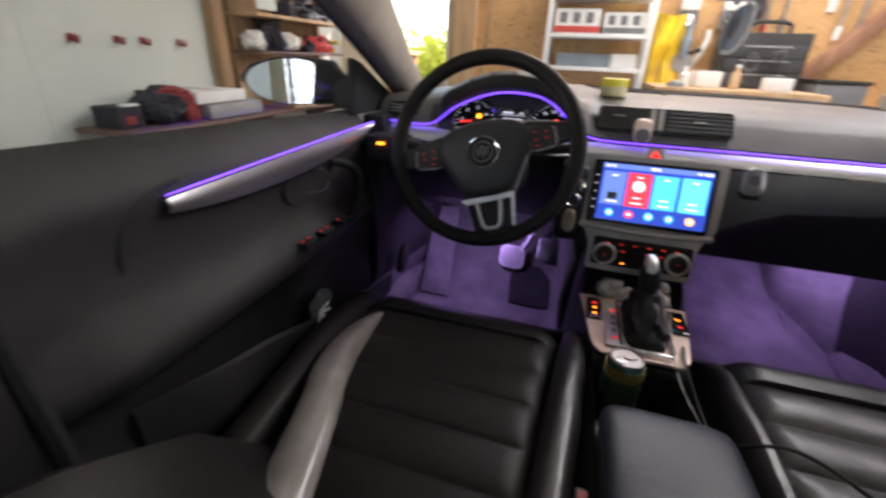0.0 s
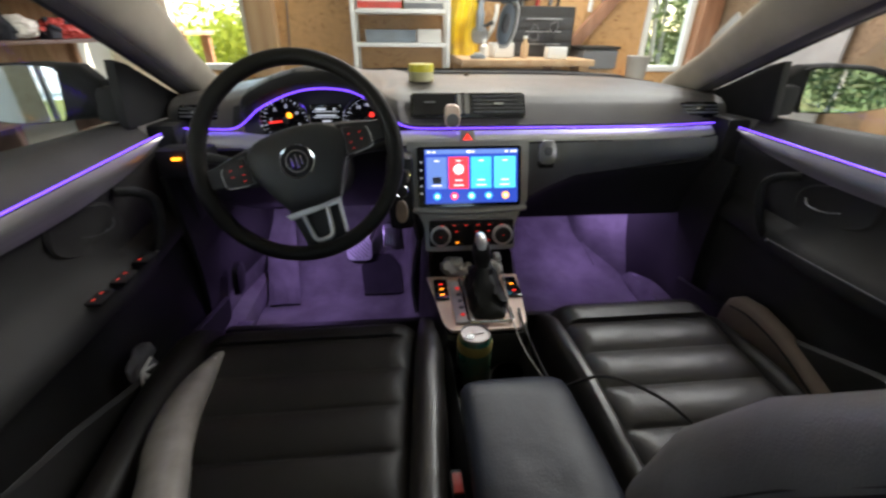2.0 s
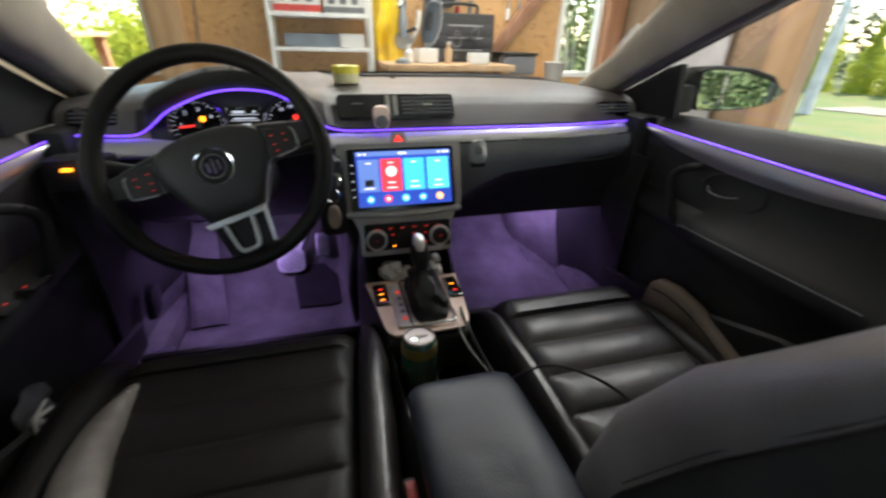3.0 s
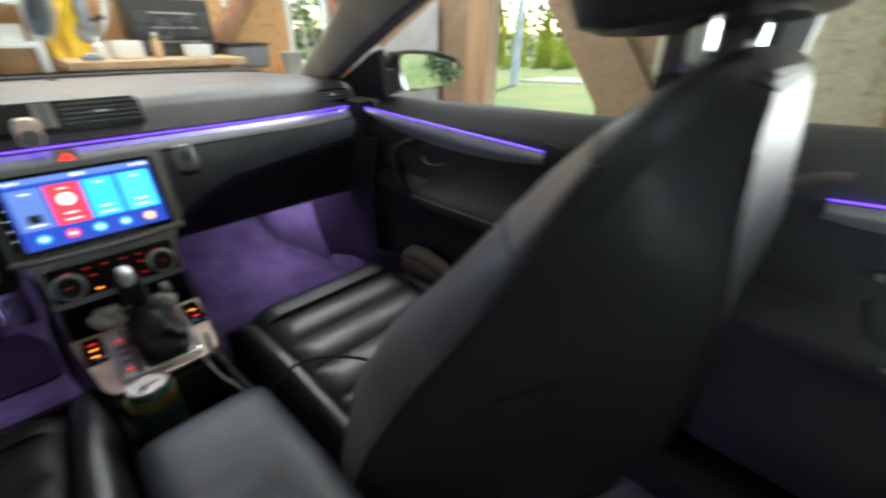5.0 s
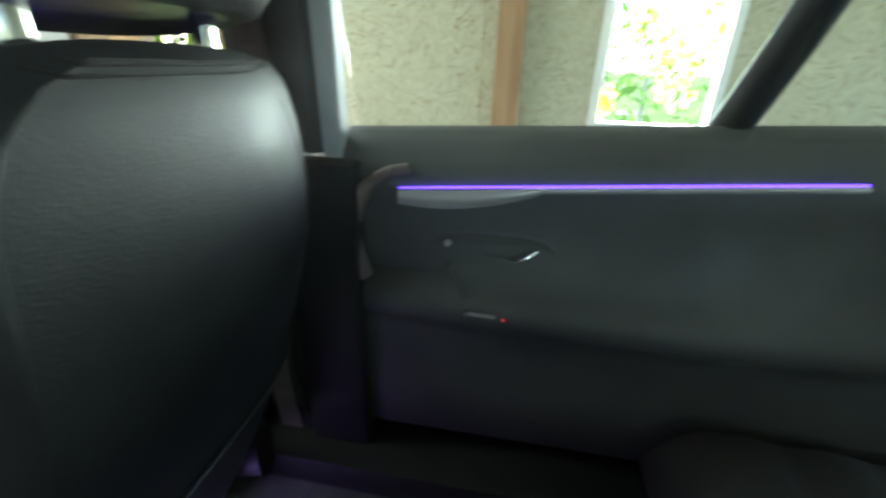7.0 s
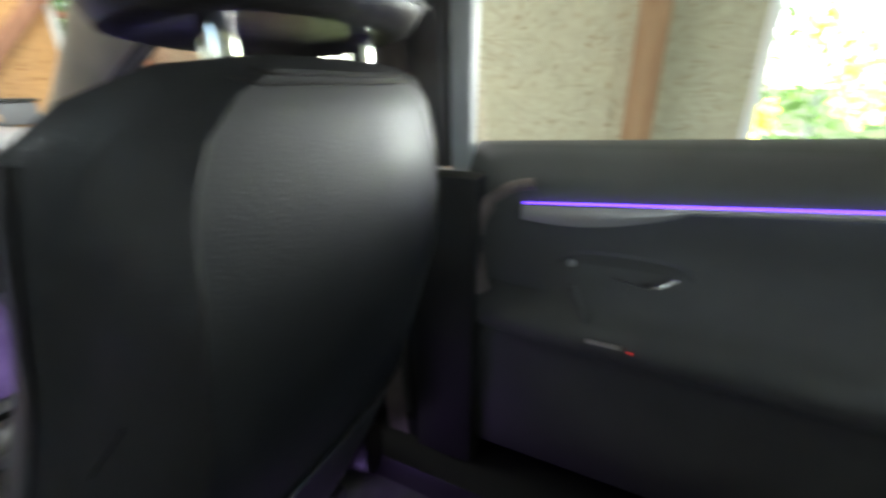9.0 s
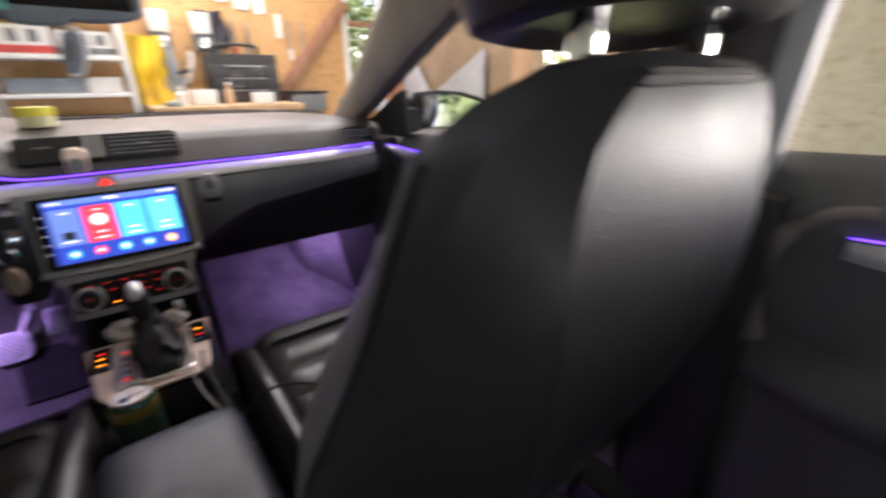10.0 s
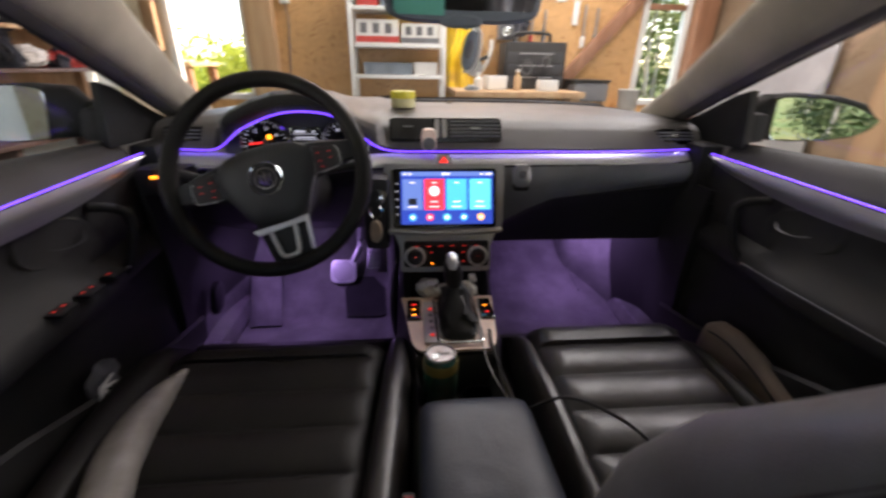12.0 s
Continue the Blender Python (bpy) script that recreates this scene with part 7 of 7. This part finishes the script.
seat(SEAT_X, "black leather front passenger seat with an upright backrest", 0, False)
seat(-SEAT_X, "black leather driver's seat with a reclined backrest and worn bolster", 27, True)

# seat-belt buckle beside the driver's cushion
bk = thing("belt_buckle", (-0.10, 0.45, 0.5), "black belt buckle with a red button", "belt buckle")
part("body", box((-0.108, 0.42, 0.50), (-0.088, 0.47, 0.575), 0.006), "black", bk)
part("button", box((-0.105, 0.43, 0.576), (-0.091, 0.46, 0.581), 0.002), "red", bk)

# belt hanging beside the passenger's door pillar
bt = thing("seat_belt", (0.66, 0.2, 0.4), "brown-grey belt hanging beside the door pillar", "seat belt")
strap = [Vector(q) for q in ((0.600, 0.205, 1.285), (0.640, 0.222, 1.16), (0.668, 0.235, 1.04), (0.655, 0.25, 0.90), (0.640, 0.26, 0.62), (0.645, 0.25, 0.42))]
part("webbing", loft([[q + Vector((0, -0.023, 0)), q + Vector((0, 0.023, 0)), q + Vector((-0.0016, 0.023, 0)), q + Vector((-0.0016, -0.023, 0))] for q in smooth_line(strap, 5)]), "webbing", bt)
part("guide", loft([oval((0.598 - d, 0.205, 1.30), (0, 1, 0), (0.15, 0, 1), a, a * 0.7, 3.0, 24) for d, a in ((0.0, 0.034), (0.010, 0.034), (0.014, 0.028))]), "grey_dark", bt)
part("stop_button", lathe([(0.006, 0), (0.006, 0.004), (0, 0.005)], strap[2] + Vector((-0.002, 0, 0)), (-1, 0, 0), 12), "black", bt)

# ---- rear bench ----
rb = thing("rear_seat", (0, -0.75, 0.35), "black leather rear bench seat", "car seat")
part("cushion", sheet(lambda u, v: (lerp(-0.66, 0.66, u), lerp(-1.05, -0.42, v), 0.50 + 0.04 * v - 0.10 * max(0, (v - 0.85) / 0.15) ** 2 + 0.008 * abs(math.sin(9 * v * math.pi / 2)) + 0.02 * abs(2 * u - 1) ** 4), 30, 40, 0.1), "leather", rb)
part("backrest", sheet(lambda u, v: (lerp(-0.66, 0.66, u), -1.02 - 0.20 * v, lerp(0.48, 1.06, v)), 20, 20, -0.12), "leather", rb)
paper = thing("paper_bag", (0.36, -0.5, 0.55), "crumpled white paper lying on the rear seat", "paper")
part("sheet", sheet(lambda u, v: (lerp(0.30, 0.44, u), lerp(-0.55, -0.43, v), 0.556 + 0.05 * u * v + 0.012 * noise.noise(Vector((u * 4, v * 4, 1)))), 10, 10, 0.003), "card", paper)


# ---- doors ----
def door(s, label, y0, y1, z_sill, group, front, lit):
    """A door seen from inside; s is +1 for the passenger's side. z_sill: the height at y0 and at y1."""
    t = thing("saloon_door", (s * 0.78, (y0 + y1) / 2, 0.35), label, "car door", group)

    def dz(y):
        return lerp(z_sill[0], z_sill[1], (y - y0) / (y1 - y0)) - 0.985
    prof = [(0.800, 0.985), (0.770, 0.990), (0.752, 0.982), (0.738, 0.962), (0.722, 0.942), (0.712, 0.925), (0.712, 0.90), (0.716, 0.875), (0.720, 0.84), (0.712, 0.80), (0.700, 0.765), (0.676, 0.745), (0.662, 0.725), (0.662, 0.70), (0.685, 0.68), (0.705, 0.66), (0.712, 0.60), (0.705, 0.56), (0.700, 0.50), (0.700, 0.42), (0.735, 0.38), (0.800, 0.375)]
    n = 34
    rings = []
    for i in range(n + 1):
        y = lerp(y0, y1, i / n)
        pull = 0.030 * max(0, 1 - abs(i / n - (0.0 if not front else 1.0)) / 0.12) ** 2 if not front else 0.0
        ring = []
        for k, (px, pz) in enumerate(prof):
            arm_k = 1.0 if 10 <= k <= 14 else 0.0
            fade = table([(0, 0.2), (0.12, 1), (0.6, 1), (0.85, 0.3), (1.0, 0.0)], i / n)[0] if front else table([(0, 0.6), (0.5, 1.0), (0.85, 0.6), (1, 0.1)], i / n)[0]
            xx = px + arm_k * (1 - fade) * 0.035
            ring.append((s * (xx + pull), y, pz + dz(y) * max(0, min(1, (pz - 0.70) / 0.25))))
        rings.append(ring)
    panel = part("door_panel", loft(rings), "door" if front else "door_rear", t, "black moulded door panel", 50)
    # aluminium band with its light line along the top
    a, b = lit

    def band(u, v):
        y = lerp(a[0], b[0], u)
        z = lerp(a[1], b[1], u)
        h = band_h * math.sin(math.pi * min(1, 0.08 + 0.92 * (u if front else 1 - u * 0.8))) ** 0.55 if front else band_h * math.sin(math.pi * min(1, 0.2 + u * 2.3)) ** 0.8 + 0.002
        return (s * (lerp(a[2], b[2], u) - 0.004 - 0.004 * math.sin(math.pi * v)), y, z - 0.005 - h * v)
    band_h = 0.046 if front else 0.026
    part("trim_band", sheet(band, 40, 6, 0.004 * s), "alu_door" if front else "silver", t, "brushed aluminium door band" if front else "dull silver door band")
    pts = [(s * (lerp(a[2], b[2], k / 10) - 0.004), lerp(a[0], b[0], k / 10), lerp(a[1], b[1], k / 10)) for k in range(11)]
    part("light_line", tube(pts, [0.0013] + [0.0019] * 9 + [0.0015], 8), "led", t, "violet glowing light line")
    return t, panel


dr, panel_r = door(1, "front passenger door with dark lining and light line", 0.225, 1.095, (0.985, 0.95), "front doors", True, ((0.484, 0.908, 0.706), (1.08, 0.930, 0.690)))
dl, panel_l = door(-1, "driver's door with dark lining and light line", 0.225, 1.095, (0.985, 0.95), "front doors", True, ((0.46, 0.908, 0.706), (1.08, 0.931, 0.700)))
rr_, panel_rr = door(1, "rear passenger door with dark lining and light line", -0.95, 0.135, (1.06, 1.005), "rear doors", False, ((0.034, 0.926, 0.708), (-0.62, 0.978, 0.712)))
rl_, panel_rl = door(-1, "rear door behind the driver with dark lining", -0.95, 0.135, (1.06, 1.005), "rear doors", False, ((0.034, 0.926, 0.708), (-0.62, 0.978, 0.712)))

for s, t in ((1, dr), (-1, dl)):
    # pull cup, release lever and grab bar
    part("pull_cup", loft([oval((s * (0.716 - d), 0.80, 0.825), (0, 1, -0.25), (0, 0.2, 1), a, b, 3.0, 28) for d, a, b in ((0.0, 0.085, 0.045), (0.004, 0.08, 0.04), (0.002, 0.07, 0.033))]), "door", t)
    part("release_lever", tube(smooth_line([(s * 0.706, 0.775, 0.822), (s * 0.697, 0.80, 0.815), (s * 0.694, 0.835, 0.816), (s * 0.702, 0.853, 0.826)], 4), [0.0009] * 6 + [0.0016] * 7, 8), "steel" if s > 0 else "grey_dark", t, "dull metal door release lever")
    part("grab_bar", tube(smooth_line([(s * 0.71, 0.890, 0.862), (s * 0.682, 0.915, 0.852), (s * 0.668, 0.930, 0.83), (s * 0.664, 0.918, 0.785), (s * 0.675, 0.905, 0.735), (s * 0.70, 0.89, 0.70)], 5), 0.0095), "black_mat", t)
    part("grab_bar_trim", tube(smooth_line([(s * 0.672, 0.915, 0.858), (s * 0.657, 0.932, 0.83), (s * 0.653, 0.92, 0.785)], 4), 0.002, 8), "black", t)
    part("door_pocket", loft([[(s * (0.700 - (0.700 - x) * out), y, z) for x, z in ((0.700, 0.40), (0.655, 0.42), (0.648, 0.545 + dz), (0.655, 0.552 + dz), (0.664, 0.545 + dz), (0.668, 0.44), (0.70, 0.43))] for y, dz, out in ((0.33, 0.09, 0.05), (0.38, 0.088, 0.45), (0.45, 0.08, 0.85), (0.55, 0.065, 1.0), (0.75, 0.0, 1.0), (0.95, -0.04, 1.0), (1.08, -0.06, 1.0))]), "door", t, "moulded door pocket")
    ridge = smooth_line([(s * 0.7185, 0.386, 0.80), (s * 0.7180, 0.389, 0.845), (s * 0.7150, 0.400, 0.880), (s * 0.7125, 0.422, 0.902), (s * 0.7115, 0.450, 0.916), (s * 0.7115, 0.49, 0.922)], 5)
    part("panel_ridge", tube(ridge, 0.0032, 8), "door", t)
    part("mirror_triangle", prism([(1.055, 0.945), (1.075, 1.082), (1.12, 1.070), (1.24, 1.012), (1.33, 0.975), (1.30, 0.94)], (s * 0.742, 0, 0), (0, 1, 0), (0, 0, 1), s * 0.02, 0.003), "black_mat", t, "black inner mirror cover")
    # outer mirror
    m = thing("wing_mirror", (s * 0.80, 1.10, 0.97), "black wing mirror with a clear reflection", "mirror", "wing mirrors")
    lean_in = 0.34 if s > 0 else 0.20

    def face(x):
        return 1.045 - lean_in * (x - 0.90)
    out_x = 1.035 if s > 0 else 1.062
    rows = [(0.0, 0.022, 0.03), (0.10, 0.055, 0.05), (0.35, 0.060, 0.054), (0.65, 0.055, 0.050), (0.88, 0.038, 0.036), (1.0, 0.008, 0.010)]
    part("housing", loft([oval((s * lerp(0.785, out_x, k), face(lerp(0.785, out_x, k)) + 0.030, 1.019 + 0.002 * k), (0, 1, 0), (0, 0, 1), b * 0.62, a * 0.98, 3.0, 26) for k, a, b in rows]), "black_mat", m, "black mirror housing")
    glass_o = [(0.808, 1.062), (0.83, 1.068), (0.90, 1.066), (0.965, 1.050), (1.005, 1.03), (1.018, 1.018), (0.998, 0.994), (0.96, 0.979), (0.90, 0.970), (0.84, 0.969), (0.815, 0.975)]
    if s > 0:
        glass_o = [(x + 0.004, z) for x, z in glass_o]
    else:
        glass_o = [(0.842, 1.060), (0.855, 1.070), (0.91, 1.074), (0.965, 1.066), (1.005, 1.050), (1.026, 1.030), (1.030, 1.012), (1.015, 0.990), (0.98, 0.972), (0.93, 0.963), (0.872, 0.966), (0.855, 0.975)]
    gm = smooth_line([(q[0], q[1], 0) for q in glass_o] + [(glass_o[0][0], glass_o[0][1], 0)], 3)[:-1]
    for nm, mt, grow, y0, y1 in (("mirror_frame", "black_mat", 1.04, 0.001, 0.016), ("mirror_glass", "mirror", 0.985, -0.004, 0.0)):
        ring0 = [Vector((0.91 + (q.x - 0.91) * grow, 0, 1.019 + (q.y - 1.019) * grow)) for q in gm]
        part(nm, loft([[(s * q.x, face(q.x) + yy, q.z) for q in ring0] for yy in (y0, y1)]), mt, m)
    part("mirror_foot", box((s * 0.785 - 0.03, 1.07, 0.955), (s * 0.785 + 0.03, 1.115, 1.03), 0.018), "black_mat", m)

# switches on the driver's armrest
for y, x, n_ in ((0.708, -0.668, 2), (0.772, -0.666, 2), (0.845, -0.668, 1)):
    sw = part("window_switch", box((x - 0.012, y - 0.022, 0.738), (x + 0.016, y + 0.022, 0.745), 0.003), "black_mat", dl)
    for k in range(n_):
        part("switch_lamp", box((x - 0.004, y - 0.013 + 0.021 * k, 0.7447), (x - 0.001, y - 0.008 + 0.021 * k, 0.7456)), "red_dot", sw)
part("switch_trim", tube([(-0.662, 0.855, 0.742), (-0.664, 0.885, 0.736)], 0.0025, 6), "steel", dl)
# painted highlight along the passenger's armrest edge, with its small stud
part("armrest_glint", tube(smooth_line([(0.659, 0.46, 0.732), (0.659, 0.60, 0.729), (0.662, 0.72, 0.725), (0.668, 0.80, 0.721), (0.674, 0.868, 0.718)], 4), 0.0020, 8), "grey", dr, "grey bead standing in for the armrest edge's highlight")
part("armrest_stud", lathe([(0.004, 0), (0.004, 0.003), (0, 0.004)], (0.672, 0.872, 0.718), (-1, 0, 0.3), 12), "chrome", dr)
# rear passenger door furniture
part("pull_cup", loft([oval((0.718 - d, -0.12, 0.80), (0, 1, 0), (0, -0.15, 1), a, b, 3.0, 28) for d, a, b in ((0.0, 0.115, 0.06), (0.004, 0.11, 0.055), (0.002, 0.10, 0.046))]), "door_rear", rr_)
part("release_lever", tube(smooth_line([(0.706, -0.115, 0.822), (0.698, -0.15, 0.820), (0.692, -0.175, 0.825), (0.70, -0.198, 0.838)], 4), [0.0018] * 6 + [0.003] * 7, 8), "chrome", rr_, "chrome door release lever")
part("lock_stud", lathe([(0.006, 0), (0.005, 0.006), (0, 0.007)], (0.704, -0.05, 0.838), (-1, 0, 0)), "silver", rr_)
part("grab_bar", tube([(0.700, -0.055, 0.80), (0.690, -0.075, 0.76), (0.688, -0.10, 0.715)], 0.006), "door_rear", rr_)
part("switch_lamp", box((0.6605, -0.1555, 0.7235), (0.664, -0.1515, 0.7265), 0.001), "dim_red", rr_)
part("switch_trim", box((0.657, -0.14, 0.7285), (0.667, -0.09, 0.7315), 0.001), "silver", rr_)
part("corner_trim", tube(smooth_line([(0.700, 0.10, 0.76), (0.698, 0.118, 0.84), (0.706, 0.105, 0.905), (0.712, 0.06, 0.945), (0.716, 0.02, 0.955)], 5), [0.018] * 12 + [0.010] * 9, 10), "trim_brown", rr_, "brown door edge trim")

# things in the driver's door pocket
wr = thing("wrapper", (-0.66, 0.72, 0.50), "crumpled grey plastic wrapper in the door pocket", "wrapper")
part("sheet", sheet(lambda u, v: (-0.672 + 0.02 * noise.noise(Vector((u * 3, v * 3, 2))), lerp(0.70, 0.78, u), lerp(0.50, 0.585, v) + 0.02 * math.sin(3 * u)), 10, 10, 0.003), "grey", wr)
sc = thing("scraps", (-0.655, 0.72, 0.54), "bunch of white plastic ties in the door pocket", "scraps")
rng = random.Random(5)
for k in range(6):
    a = rng.uniform(0, 6.28)
    part("strip", tube([(-0.650, 0.703, 0.580), (-0.646 + 0.01 * rng.uniform(-1, 1), 0.703 + 0.030 * math.cos(a), 0.583 + 0.030 * math.sin(a))], 0.0028, 6), "white", sc)

# box beside the passenger seat
pb = thing("document_wallet", (0.645, 0.77, 0.375), "brown fabric wallet beside the passenger seat", "wallet")
part("body", loft([oval((0.645, y, 0.375 + h / 2), (1, 0, 0), (0, 0, 1), w, h / 2, 3.2, 24) for y, h, w in ((0.43, 0.085, 0.015), (0.50, 0.115, 0.022), (0.58, 0.145, 0.024), (0.66, 0.176, 0.026), (0.72, 0.200, 0.027), (0.79, 0.212, 0.027), (0.845, 0.205, 0.025), (0.87, 0.185, 0.020), (0.882, 0.155, 0.012))]), "pouch", pb)
part("zip", tube(smooth_line([(0.622, 0.60, 0.51), (0.619, 0.70, 0.55), (0.619, 0.79, 0.562), (0.624, 0.85, 0.55)], 4), 0.0022, 6), "black", pb)

# interior mirror with a hanging air freshener
rm = thing("interior_mirror", (0, 0.82, 1.22), "interior mirror hanging from the windscreen", "mirror")
part("housing", loft([oval((0, 0.795 + d, 1.222), (1, 0, 0), (0, -0.1, 1), a, b, 4.0, 36) for d, a, b in ((0.0, 0.118, 0.034), (0.008, 0.123, 0.038), (0.03, 0.115, 0.034), (0.045, 0.07, 0.02))]), "blue_grey", rm, "grey mirror housing")
part("mirror_glass", loft([oval((0, 0.7915 + d, 1.222), (1, 0, 0), (0, -0.32, 1), 0.112, 0.030, 4.0, 36) for d in (-0.001, 0.010)]), "mirror", rm)
# teal reflection in the glass, painted as a thin plate
part("teal_patch", prism([(-0.108, -0.022), (-0.102, -0.028), (-0.030, -0.029), (-0.030, 0.029), (-0.102, 0.028), (-0.108, 0.022)], (0, 0.7885, 1.222), (1, 0, 0), (0, -0.32, 1), 0.0008, 0.0002), "teal_reflection", rm, "teal reflection painted on one end of the glass")
part("sensor_bulge", loft([oval((-0.004, 0.792 + d, 1.187), (1, 0, 0), (0, -0.1, 1), a, b, 2.6, 24) for d, a, b in ((0.0, 0.028, 0.006), (0.004, 0.034, 0.010), (0.03, 0.028, 0.007))]), "blue_grey", rm)
part("stem", tube([(0, 0.83, 1.235), (0, 0.87, 1.28), (0, 0.885, 1.32)], 0.012), "black", rm)
fr_ = thing("air_freshener", (0.03, 0.86, 1.12), "grey and white air freshener hanging on a cord", "air freshener")
part("cord", tube(smooth_line([(0.026, 0.84, 1.26), (0.022, 0.85, 1.225), (0.012, 0.856, 1.198), (0.014, 0.86, 1.18)], 5), 0.0040, 8), "grey", fr_, "twisted grey cord")
part("tag", loft([oval((0.020, 0.86 + d, 1.148), (0.95, 0.1, -0.12), (0.16, 0, 1), a, a * 2.3, 2.3, 28) for d, a in ((-0.007, 0.010), (-0.005, 0.0135), (0.005, 0.0135), (0.007, 0.010))]), "blue_grey", fr_)
part("tag_face", loft([oval((0.019, 0.8525 + d, 1.150), (0.95, 0.1, -0.12), (0.16, 0, 1), a, a * 2.0, 2.2, 24) for d, a in ((0.0, 0.0075), (-0.003, 0.005))]), "grey", fr_, "darker raised face")
part("tag_rim", tube(smooth_line([(0.026, 0.855, 1.184), (0.036, 0.855, 1.176), (0.037, 0.855, 1.155), (0.032, 0.855, 1.132), (0.022, 0.855, 1.117), (0.010, 0.855, 1.116)], 5), 0.0030, 8), "white", fr_, "white rim round the tag")
